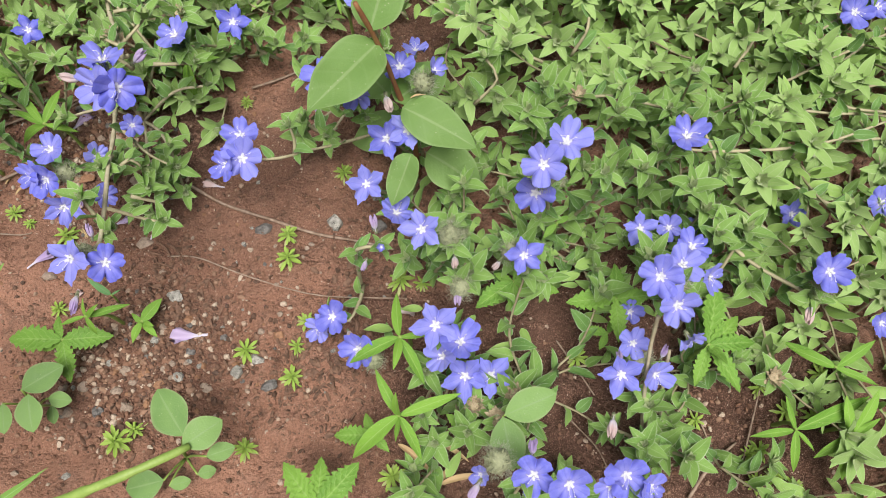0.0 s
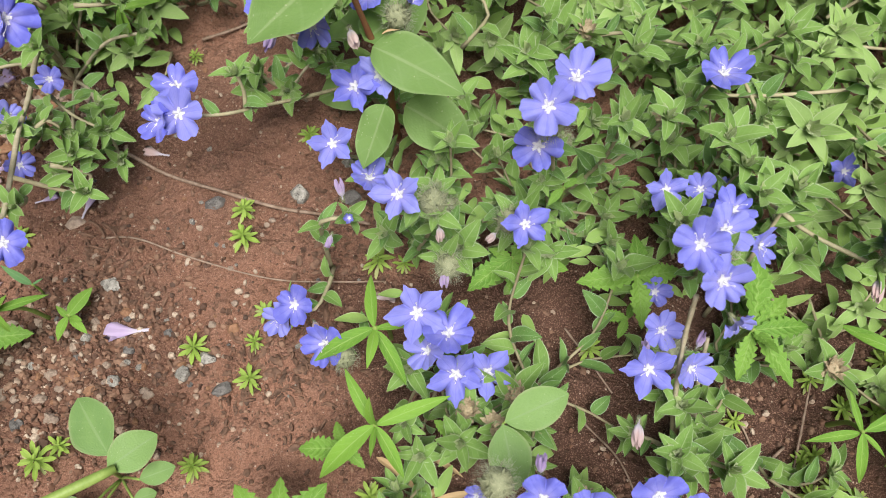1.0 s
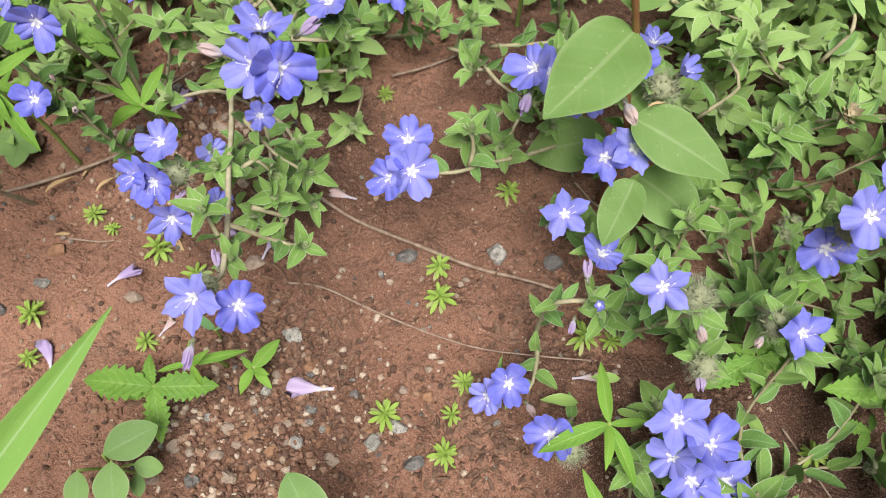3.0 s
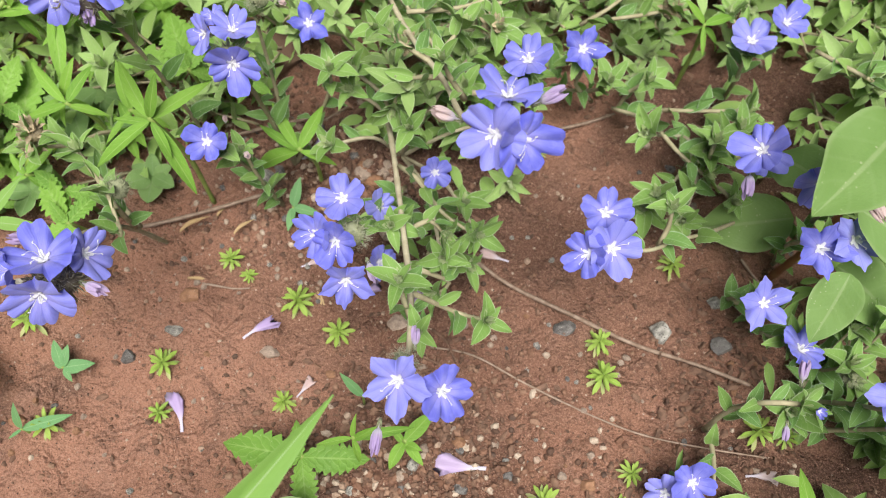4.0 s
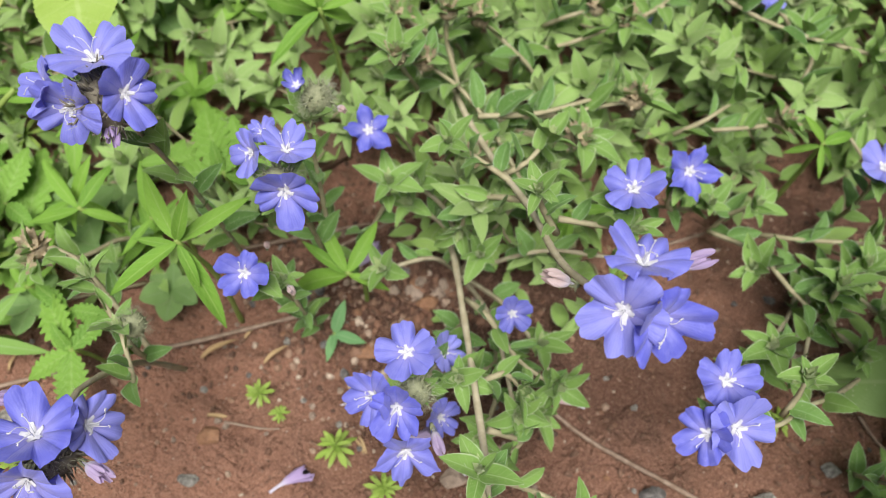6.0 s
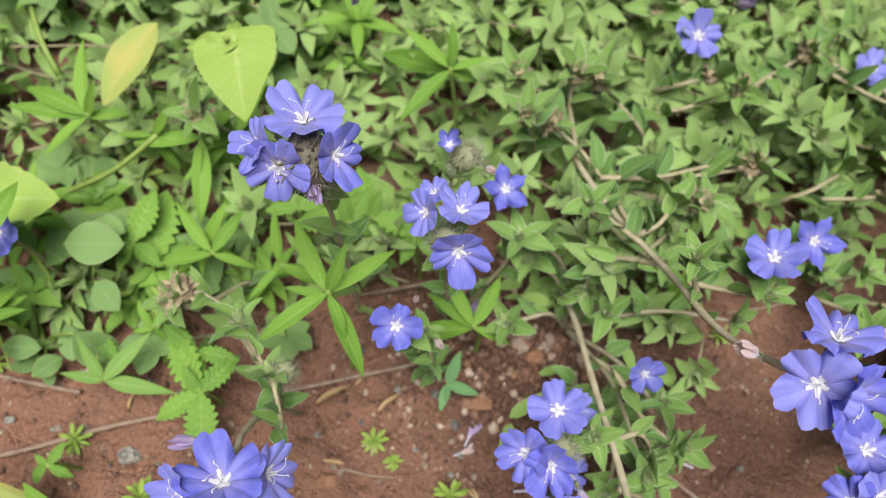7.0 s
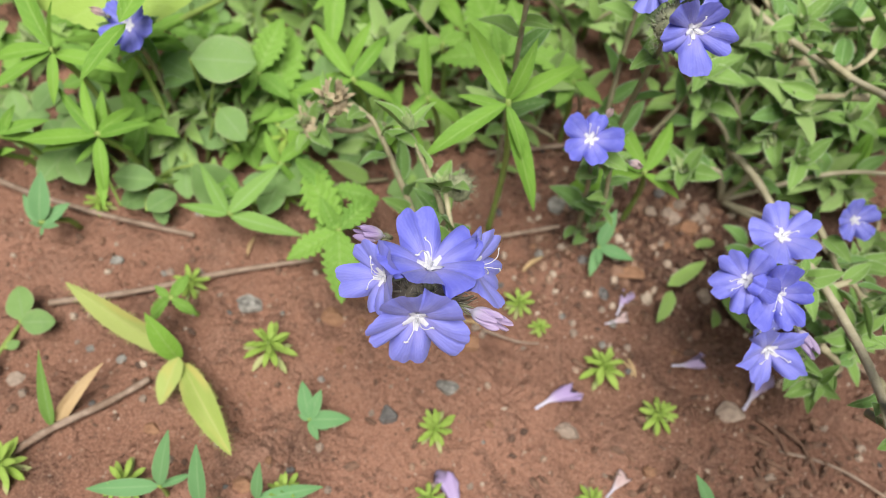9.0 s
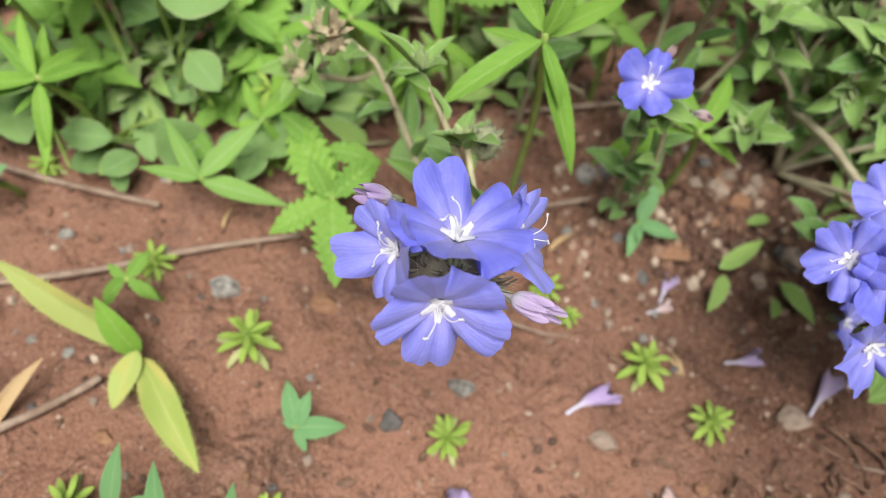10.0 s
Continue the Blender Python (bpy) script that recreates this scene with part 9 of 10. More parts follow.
plant = thing("toothed_weed", (-0.2958, 0.3420, gz(-0.2958, 0.3420)), "weed with light green toothed leaves", "weed", "toothed weeds")
put_stem(plant, [(-0.2958, 0.3420, -0.0020), (-0.2973, 0.3380, 0.0330), (-0.2988, 0.3340, 0.0550)], 0.0011, 0.0009, STEM_GREEN, hairs=0)
put_leaf(plant, TOOTHED[0], (-0.2988, 0.3340, 0.0550), (-0.3109, 0.3538, 0.0650), (-0.22, -0.33, 0.92), 1.00)
put_leaf(plant, TOOTHED[1], (-0.2988, 0.3340, 0.0545), (-0.2697, 0.3326, 0.0550), (0.17, -0.25, 0.95), 1.00)
put_leaf(plant, TOOTHED[2], (-0.2988, 0.3340, 0.0540), (-0.2967, 0.3412, 0.0650), (0.17, -0.25, 0.95), 1.00)
put_leaf(plant, TOOTHED[0], (-0.2988, 0.3340, 0.0535), (-0.3103, 0.3439, 0.0550), (-0.22, -0.33, 0.92), 1.00)

plant = thing("toothed_weed", (0.0701, 0.2206, gz(0.0701, 0.2206)), "weed with light green toothed leaves", "weed", "toothed weeds")
put_stem(plant, [(0.0701, 0.2206, -0.0020), (0.0686, 0.2166, 0.0300), (0.0671, 0.2126, 0.0500)], 0.0011, 0.0009, STEM_GREEN, hairs=0)
put_leaf(plant, TOOTHED[0], (0.0671, 0.2126, 0.0500), (0.0759, 0.2179, 0.0500), (0.21, -0.18, 0.96), 1.00)
put_leaf(plant, TOOTHED[1], (0.0671, 0.2126, 0.0495), (0.0581, 0.2038, 0.0500), (-0.19, -0.16, 0.97), 1.00)

plant = thing("toothed_weed", (-0.3285, 0.3425, gz(-0.3285, 0.3425)), "weed with light green toothed leaves", "weed", "toothed weeds")
put_stem(plant, [(-0.3285, 0.3425, -0.0020), (-0.3300, 0.3385, 0.0300), (-0.3315, 0.3345, 0.0500)], 0.0011, 0.0009, STEM_GREEN, hairs=0)
put_leaf(plant, TOOTHED[0], (-0.3315, 0.3345, 0.0500), (-0.3466, 0.3308, 0.0500), (-0.21, -0.33, 0.92), 1.00)
put_leaf(plant, TOOTHED[1], (-0.3315, 0.3345, 0.0495), (-0.3163, 0.3445, 0.0500), (0.18, -0.26, 0.95), 1.00)
put_leaf(plant, TOOTHED[2], (-0.3315, 0.3345, 0.0490), (-0.3296, 0.3475, 0.0500), (0.18, -0.26, 0.95), 1.00)

plant = thing("toothed_weed", (-0.2756, 0.3372, gz(-0.2756, 0.3372)), "weed with light green toothed leaves", "weed", "toothed weeds")
put_stem(plant, [(-0.2756, 0.3372, -0.0020), (-0.2771, 0.3332, 0.0300), (-0.2786, 0.3292, 0.0500)], 0.0011, 0.0009, STEM_GREEN, hairs=0)
put_leaf(plant, TOOTHED[0], (-0.2786, 0.3292, 0.0500), (-0.2656, 0.3227, 0.0500), (0.20, -0.15, 0.97), 1.00)
put_leaf(plant, TOOTHED[1], (-0.2786, 0.3292, 0.0495), (-0.2947, 0.3358, 0.0500), (-0.20, -0.17, 0.97), 1.00)
put_leaf(plant, TOOTHED[2], (-0.2786, 0.3292, 0.0490), (-0.2841, 0.3186, 0.0450), (-0.20, -0.17, 0.97), 1.00)

# round-leaved weeds

plant = thing("round_leaved_weed", (-0.2441, 0.1260, gz(-0.2441, 0.1260)), "weed with rounded pale green leaves", "weed", "round-leaved weeds")
put_stem(plant, [(-0.2441, 0.1260, 0.0000), (-0.2411, 0.1264, 0.0210), (-0.2381, 0.1268, 0.0350)], 0.0008, 0.0006, STEM_GREEN, hairs=0)
put_leaf(plant, ROUNDS[0], (-0.2381, 0.1268, 0.0350), (-0.2161, 0.1401, 0.0370), (0.00, -0.28, 0.96), 1.00)
put_stem(plant, [(-0.2441, 0.1260, 0.0000), (-0.2392, 0.1252, 0.0204), (-0.2344, 0.1243, 0.0340)], 0.0008, 0.0006, STEM_GREEN, hairs=0)
put_leaf(plant, ROUNDS[1], (-0.2344, 0.1243, 0.0340), (-0.2316, 0.1024, 0.0300), (0.00, -0.28, 0.96), 1.00)
put_stem(plant, [(-0.2441, 0.1260, 0.0000), (-0.2470, 0.1232, 0.0180), (-0.2498, 0.1204, 0.0300)], 0.0008, 0.0006, STEM_GREEN, hairs=0)
put_leaf(plant, ROUNDS[0], (-0.2498, 0.1204, 0.0300), (-0.2475, 0.1033, 0.0280), (0.00, -0.28, 0.96), 1.00)
put_stem(plant, [(-0.2441, 0.1260, 0.0000), (-0.2370, 0.1258, 0.0120), (-0.2299, 0.1255, 0.0200)], 0.0008, 0.0006, STEM_GREEN, hairs=0)
put_leaf(plant, ROUNDS[1], (-0.2299, 0.1255, 0.0200), (-0.2165, 0.1240, 0.0180), (0.00, -0.28, 0.96), 1.00)
put_stem(plant, [(-0.2441, 0.1260, 0.0000), (-0.2367, 0.1242, 0.0090), (-0.2293, 0.1225, 0.0150)], 0.0008, 0.0006, STEM_GREEN, hairs=0)
put_leaf(plant, ROUNDS[0], (-0.2293, 0.1225, 0.0150), (-0.2279, 0.1119, 0.0120), (0.00, -0.28, 0.96), 1.00)

plant = thing("round_leaved_weed", (-0.1528, 0.0931, gz(-0.1528, 0.0931)), "weed with rounded pale green leaves", "weed", "round-leaved weeds")
put_stem(plant, [(-0.1528, 0.0931, 0.0000), (-0.1457, 0.0936, 0.0318), (-0.1385, 0.0940, 0.0530)], 0.0008, 0.0006, STEM_GREEN, hairs=0)
put_leaf(plant, ROUNDS[0], (-0.1385, 0.0940, 0.0530), (-0.1567, 0.1203, 0.0550), (0.00, -0.28, 0.96), 1.00)
put_stem(plant, [(-0.1528, 0.0931, 0.0000), (-0.1455, 0.0908, 0.0324), (-0.1382, 0.0885, 0.0540)], 0.0008, 0.0006, STEM_GREEN, hairs=0)
put_leaf(plant, ROUNDS[1], (-0.1382, 0.0885, 0.0540), (-0.1178, 0.1021, 0.0560), (0.00, -0.28, 0.96), 1.00)
put_stem(plant, [(-0.1528, 0.0931, 0.0000), (-0.1412, 0.0894, 0.0240), (-0.1295, 0.0856, 0.0400)], 0.0008, 0.0006, STEM_GREEN, hairs=0)
put_leaf(plant, ROUNDS[0], (-0.1295, 0.0856, 0.0400), (-0.1145, 0.0909, 0.0380), (0.00, -0.28, 0.96), 1.00)
put_stem(plant, [(-0.1528, 0.0931, 0.0000), (-0.1552, 0.0852, 0.0120), (-0.1577, 0.0773, 0.0200)], 0.0008, 0.0006, STEM_GREEN, hairs=0)
put_leaf(plant, ROUNDS[1], (-0.1577, 0.0773, 0.0200), (-0.1820, 0.0724, 0.0180), (0.00, -0.28, 0.96), 1.00)
put_stem(plant, [(-0.1528, 0.0931, 0.0000), (-0.1543, 0.0841, 0.0090), (-0.1559, 0.0750, 0.0150)], 0.0008, 0.0006, STEM_GREEN, hairs=0)
put_leaf(plant, ROUNDS[0], (-0.1559, 0.0750, 0.0150), (-0.1445, 0.0782, 0.0120), (0.00, -0.28, 0.96), 1.00)
put_stem(plant, [(-0.1528, 0.0931, 0.0000), (-0.1472, 0.0872, 0.0072), (-0.1417, 0.0812, 0.0120)], 0.0008, 0.0006, STEM_GREEN, hairs=0)
put_leaf(plant, ROUNDS[1], (-0.1417, 0.0812, 0.0120), (-0.1313, 0.0843, 0.0100), (0.00, -0.28, 0.96), 1.00)

plant = thing("round_leaved_weed", (0.0319, 0.1070, gz(0.0319, 0.1070)), "weed with rounded pale green leaves", "weed", "round-leaved weeds")
put_stem(plant, [(0.0319, 0.1070, 0.0000), (0.0304, 0.1022, 0.0372), (0.0289, 0.0975, 0.0620)], 0.0008, 0.0006, STEM_GREEN, hairs=0)
put_leaf(plant, ROUNDS[0], (0.0289, 0.0975, 0.0620), (0.0575, 0.1073, 0.0660), (0.00, -0.28, 0.96), 0.90)
put_stem(plant, [(0.0319, 0.1070, 0.0000), (0.0300, 0.1020, 0.0360), (0.0282, 0.0971, 0.0600)], 0.0008, 0.0006, STEM_GREEN, hairs=0)
put_leaf(plant, ROUNDS[1], (0.0282, 0.0971, 0.0600), (0.0325, 0.0687, 0.0550), (0.00, -0.28, 0.96), 0.90)

plant = thing("round_leaved_weed", (-0.4405, 0.3338, gz(-0.4405, 0.3338)), "weed with rounded pale green leaves", "weed", "round-leaved weeds")
put_stem(plant, [(-0.4405, 0.3338, 0.0000), (-0.4318, 0.3204, 0.0210), (-0.4231, 0.3071, 0.0350)], 0.0008, 0.0006, STEM_GREEN, hairs=0)
put_leaf(plant, ROUNDS[0], (-0.4231, 0.3071, 0.0350), (-0.4022, 0.3230, 0.0350), (-0.00, -0.39, 0.92), 1.00)
put_stem(plant, [(-0.4405, 0.3338, 0.0000), (-0.4330, 0.3215, 0.0180), (-0.4255, 0.3093, 0.0300)], 0.0008, 0.0006, STEM_GREEN, hairs=0)
put_leaf(plant, ROUNDS[1], (-0.4255, 0.3093, 0.0300), (-0.4439, 0.3227, 0.0300), (-0.00, -0.39, 0.92), 1.00)
put_stem(plant, [(-0.4405, 0.3338, 0.0000), (-0.4292, 0.3099, 0.0120), (-0.4180, 0.2860, 0.0200)], 0.0008, 0.0006, STEM_GREEN, hairs=0)
put_leaf(plant, ROUNDS[0], (-0.4180, 0.2860, 0.0200), (-0.4031, 0.2900, 0.0200), (-0.00, -0.39, 0.92), 1.00)
put_stem(plant, [(-0.4405, 0.3338, 0.0000), (-0.4303, 0.3099, 0.0090), (-0.4201, 0.2861, 0.0150)], 0.0008, 0.0006, STEM_GREEN, hairs=0)
put_leaf(plant, ROUNDS[1], (-0.4201, 0.2861, 0.0150), (-0.4232, 0.2661, 0.0120), (-0.00, -0.39, 0.92), 1.00)
put_stem(plant, [(-0.4405, 0.3338, 0.0000), (-0.4288, 0.3039, 0.0120), (-0.4172, 0.2740, 0.0200)], 0.0008, 0.0006, STEM_GREEN, hairs=0)
put_leaf(plant, ROUNDS[0], (-0.4172, 0.2740, 0.0200), (-0.4109, 0.2594, 0.0180), (-0.00, -0.39, 0.92), 1.00)

plant = thing("round_leaved_weed", (-0.4353, 0.2711, gz(-0.4353, 0.2711)), "weed with rounded pale green leaves", "weed", "round-leaved weeds")
put_stem(plant, [(-0.4353, 0.2711, 0.0000), (-0.4363, 0.2644, 0.0150), (-0.4374, 0.2577, 0.0250)], 0.0008, 0.0006, STEM_GREEN, hairs=0)
put_leaf(plant, ROUNDS[0], (-0.4374, 0.2577, 0.0250), (-0.4214, 0.2598, 0.0260), (-0.00, -0.39, 0.92), 1.00)
put_stem(plant, [(-0.4353, 0.2711, 0.0000), (-0.4287, 0.2603, 0.0120), (-0.4222, 0.2495, 0.0200)], 0.0008, 0.0006, STEM_GREEN, hairs=0)
put_leaf(plant, ROUNDS[1], (-0.4222, 0.2495, 0.0200), (-0.4149, 0.2614, 0.0200), (-0.00, -0.39, 0.92), 1.00)
put_stem(plant, [(-0.4353, 0.2711, 0.0000), (-0.4223, 0.2692, 0.0180), (-0.4093, 0.2673, 0.0300)], 0.0008, 0.0006, STEM_GREEN, hairs=0)
put_leaf(plant, ROUNDS[0], (-0.4093, 0.2673, 0.0300), (-0.3929, 0.2636, 0.0100), (-0.00, -0.39, 0.92), 1.00)

plant = thing("round_leaved_weed", (-0.4553, 0.2045, gz(-0.4553, 0.2045)), "weed with rounded pale green leaves", "weed", "round-leaved weeds")
put_stem(plant, [(-0.4553, 0.2045, 0.0000), (-0.4517, 0.2025, 0.0072), (-0.4482, 0.2005, 0.0120)], 0.0008, 0.0006, STEM_GREEN, hairs=0)
put_leaf(plant, ROUNDS[0], (-0.4482, 0.2005, 0.0120), (-0.4565, 0.2123, 0.0140), (-0.00, -0.39, 0.92), 1.10)
put_stem(plant, [(-0.4553, 0.2045, 0.0000), (-0.4521, 0.2021, 0.0072), (-0.4490, 0.1998, 0.0120)], 0.0008, 0.0006, STEM_GREEN, hairs=0)
put_leaf(plant, ROUNDS[1], (-0.4490, 0.1998, 0.0120), (-0.4376, 0.2026, 0.0130), (-0.00, -0.39, 0.92), 1.10)
put_stem(plant, [(-0.4553, 0.2045, 0.0000), (-0.4540, 0.1979, 0.0036), (-0.4526, 0.1913, 0.0060)], 0.0008, 0.0006, STEM_GREEN, hairs=0)
put_leaf(plant, ROUNDS[0], (-0.4526, 0.1913, 0.0060), (-0.4493, 0.1952, 0.0060), (-0.00, -0.39, 0.92), 1.10)
put_stem(plant, [(-0.4553, 0.2045, 0.0000), (-0.4551, 0.1923, 0.0036), (-0.4549, 0.1801, 0.0060)], 0.0008, 0.0006, STEM_GREEN, hairs=0)
put_leaf(plant, ROUNDS[1], (-0.4549, 0.1801, 0.0060), (-0.4535, 0.1863, 0.0060), (-0.00, -0.39, 0.92), 1.10)

plant = thing("round_leaved_weed", (-0.4168, 0.2876, gz(-0.4168, 0.2876)), "weed with rounded pale green leaves", "weed", "round-leaved weeds")
put_stem(plant, [(-0.4168, 0.2876, 0.0000), (-0.4140, 0.2990, 0.0300), (-0.4112, 0.3104, 0.0500)], 0.0008, 0.0006, STEM_GREEN, hairs=0)
put_leaf(plant, ROUNDS[0], (-0.4112, 0.3104, 0.0500), (-0.3978, 0.3072, 0.0500), (0.01, -0.39, 0.92), 1.00)
put_stem(plant, [(-0.4168, 0.2876, 0.0000), (-0.4109, 0.2874, 0.0240), (-0.4051, 0.2873, 0.0400)], 0.0008, 0.0006, STEM_GREEN, hairs=0)
put_leaf(plant, ROUNDS[1], (-0.4051, 0.2873, 0.0400), (-0.3920, 0.2764, 0.0400), (0.01, -0.39, 0.92), 1.00)
put_stem(plant, [(-0.4168, 0.2876, 0.0000), (-0.4082, 0.2747, 0.0120), (-0.3996, 0.2617, 0.0200)], 0.0008, 0.0006, STEM_GREEN, hairs=0)
put_leaf(plant, ROUNDS[0], (-0.3996, 0.2617, 0.0200), (-0.3905, 0.2685, 0.0200), (0.01, -0.39, 0.92), 1.00)

plant = thing("round_leaved_weed", (-0.4907, 0.3018, gz(-0.4907, 0.3018)), "weed with rounded pale green leaves", "weed", "round-leaved weeds")
put_stem(plant, [(-0.4907, 0.3018, 0.0000), (-0.4810, 0.2966, 0.0180), (-0.4713, 0.2914, 0.0300)], 0.0008, 0.0006, STEM_GREEN, hairs=0)
put_leaf(plant, ROUNDS[0], (-0.4713, 0.2914, 0.0300), (-0.4747, 0.2748, 0.0300), (-0.00, -0.39, 0.92), 1.00)
put_stem(plant, [(-0.4907, 0.3018, 0.0000), (-0.4754, 0.2896, 0.0180), (-0.4601, 0.2773, 0.0300)], 0.0008, 0.0006, STEM_GREEN, hairs=0)
put_leaf(plant, ROUNDS[1], (-0.4601, 0.2773, 0.0300), (-0.4699, 0.2855, 0.0300), (-0.00, -0.39, 0.92), 1.00)

plant = thing("round_leaved_weed", (-0.4694, 0.2891, gz(-0.4694, 0.2891)), "weed with rounded pale green leaves", "weed", "round-leaved weeds")
put_stem(plant, [(-0.4694, 0.2891, 0.0000), (-0.4608, 0.2850, 0.0180), (-0.4522, 0.2809, 0.0300)], 0.0008, 0.0006, STEM_GREEN, hairs=0)
put_leaf(plant, ROUNDS[0], (-0.4522, 0.2809, 0.0300), (-0.4583, 0.2629, 0.0300), (0.01, -0.40, 0.92), 1.00)
put_stem(plant, [(-0.4694, 0.2891, 0.0000), (-0.4519, 0.2706, 0.0090), (-0.4345, 0.2520, 0.0150)], 0.0008, 0.0006, STEM_GREEN, hairs=0)
put_leaf(plant, ROUNDS[1], (-0.4345, 0.2520, 0.0150), (-0.4253, 0.2621, 0.0150), (0.01, -0.40, 0.92), 1.00)
put_stem(plant, [(-0.4694, 0.2891, 0.0000), (-0.4458, 0.2733, 0.0090), (-0.4221, 0.2574, 0.0150)], 0.0008, 0.0006, STEM_GREEN, hairs=0)
put_leaf(plant, ROUNDS[0], (-0.4221, 0.2574, 0.0150), (-0.4172, 0.2494, 0.0120), (0.01, -0.40, 0.92), 1.00)

# tall weed with large pale leaves

plant = thing("pale_leaved_weed", (-0.4893, 0.3916, gz(-0.4893, 0.3916)), "tall weed with large pale yellow-green leaves", "weed")
put_stem(plant, [(-0.4224, 0.2830, 0.0100), (-0.4362, 0.2957, 0.0400), (-0.4362, 0.2898, 0.0600)], 0.0014, 0.0010, STEM_GREEN, hairs=0)
put_leaf(plant, PALES[0], (-0.4124, 0.2996, 0.0800), (-0.4740, 0.2834, 0.0850), (0.01, -0.44, 0.90), 0.80, label="pale leaf with small holes")
put_leaf(plant, LANCES[1], (-0.4213, 0.2690, 0.0950), (-0.4158, 0.2920, 0.1050), (0.22, -0.47, 0.85), 1.20)
put_leaf(plant, LANCES[0], (-0.4224, 0.2736, 0.0900), (-0.4284, 0.2495, 0.0900), (-0.15, -0.63, 0.76), 1.20)
put_stem(plant, [(-0.4440, 0.3296, 0.0300), (-0.4089, 0.3298, 0.0600), (-0.3880, 0.3374, 0.0800)], 0.0014, 0.0012, STEM_GREEN, hairs=0)
put_stem(plant, [(-0.4445, 0.3667, 0.0700), (-0.4526, 0.3748, 0.0800), (-0.4657, 0.3934, 0.0800)], 0.0014, 0.0012, STEM_GREEN, hairs=0)

plant = thing("pale_leaved_weed", (-0.3853, 0.4209, gz(-0.3853, 0.4209)), "weed with a pale triangular leaf", "weed")
put_stem(plant, [(-0.3842, 0.4170, 0.0000), (-0.3643, 0.3881, 0.0800), (-0.3576, 0.3529, 0.1250)], 0.0012, 0.0010, STEM_GREEN, hairs=0)
put_leaf(plant, TRIANGULAR[0], (-0.3574, 0.3605, 0.1225), (-0.3442, 0.3256, 0.1150), (0.01, -0.44, 0.90), 0.95)
put_leaf(plant, PALES[0], (-0.3538, 0.3539, 0.1215), (-0.3764, 0.3505, 0.1200), (-0.09, -0.46, 0.88), 0.75)
put_leaf(plant, PALES[0], (-0.3550, 0.3541, 0.1210), (-0.3423, 0.3670, 0.1200), (0.11, -0.42, 0.90), 0.70)
put_leaf(plant, PALES[0], (-0.3552, 0.3531, 0.1205), (-0.3604, 0.3718, 0.1220), (0.11, -0.42, 0.90), 0.60)
put_leaf(plant, YELLOWS[0], (-0.3957, 0.3739, 0.1050), (-0.4107, 0.3363, 0.0950), (-0.09, -0.46, 0.88), 1.5, label="yellowing leaf with a withered brown spot")

# yellowing broad blades by the soil

plant = thing("yellowing_seedling", (-0.3956, 0.2065, gz(-0.3956, 0.2065)), "seedling with yellowing hairy blades on red soil", "seedling")
put_leaf(plant, YELLOWS[0], (-0.3928, 0.2019, 0.0120), (-0.4211, 0.1983, 0.0500), (0.15, -0.58, 0.80), 0.68)
put_leaf(plant, YELLOWS[0], (-0.3906, 0.1989, 0.0120), (-0.3635, 0.1696, 0.0300), (0.20, -0.39, 0.90), 0.82)
put_leaf(plant, YELLOWS[0], (-0.3914, 0.1997, 0.0150), (-0.3919, 0.1818, 0.0180), (-0.09, -0.46, 0.89), 1.60)
put_leaf(plant, LANCES[1], (-0.3920, 0.1997, 0.0120), (-0.3984, 0.2006, 0.0350), (0.13, -0.50, 0.86), 1.50)

plant = thing("grass_seedling", (-0.4272, 0.1707, gz(-0.4272, 0.1707)), "grass seedling with one yellow blade", "grass")
put_leaf(plant, BLADES[0], (-0.4265, 0.1698, 0.0030), (-0.4276, 0.1824, 0.0350), (0.17, -0.66, 0.73), 0.65)
put_leaf(plant, DRIES[0], (-0.4253, 0.1701, 0.0030), (-0.4179, 0.1861, 0.0250), (0.17, -0.66, 0.73), 1.30)

plant = thing("grass", (-0.3099, 0.1060, gz(-0.3099, 0.1060)), "broad blade of grass", "grass")
put_leaf(plant, BLADES[0], (-0.2628, 0.0819, 0.1000), (-0.1987, 0.1532, 0.1470), (0.32, -0.47, 0.83), 0.68)
put_stem(plant, [(-0.3099, 0.1060, 0.0000), (-0.2628, 0.0819, 0.1000)], 0.0014, 0.0012, STEM_GREEN, hairs=0)

plant = thing("creeper", (-0.2368, 0.0673, gz(-0.2368, 0.0673)), "thick green creeping stem", "plant")
put_stem(plant, [(-0.2118, 0.0589, 0.0500), (-0.1750, 0.0694, 0.0600), (-0.1506, 0.0792, 0.0600), (-0.1344, 0.0882, 0.0550)], 0.0032, 0.0022, STEM_GREEN, hairs=0)
put_leaf(plant, BLADES[1], (-0.2462, 0.0639, 0.0300), (-0.2143, 0.0758, 0.0500), (-0.00, -0.51, 0.86), 0.60)

# bluish seedlings

plant = thing("seedling", (-0.3434, 0.1908, gz(-0.3434, 0.1908)), "bluish green seedling with pointed leaves on red soil", "seedling", "bluish seedlings")
put_stem(plant, [(-0.3434, 0.1908, -0.0020), (-0.3434, 0.1913, 0.0050), (-0.3434, 0.1908, 0.0100)], 0.0008, 0.0006, STEM_GREEN, hairs=0)
put_leaf(plant, GREYS[0], (-0.3434, 0.1908, 0.0100), (-0.3490, 0.2013, 0.0160), (-0.01, -0.35, 0.94), 1.60)
put_leaf(plant, GREYS[0], (-0.3434, 0.1908, 0.0096), (-0.3416, 0.1997, 0.0160), (-0.01, -0.35, 0.94), 1.60)
put_leaf(plant, GREYS[0], (-0.3434, 0.1908, 0.0092), (-0.3293, 0.1941, 0.0100), (-0.01, -0.35, 0.94), 1.60)
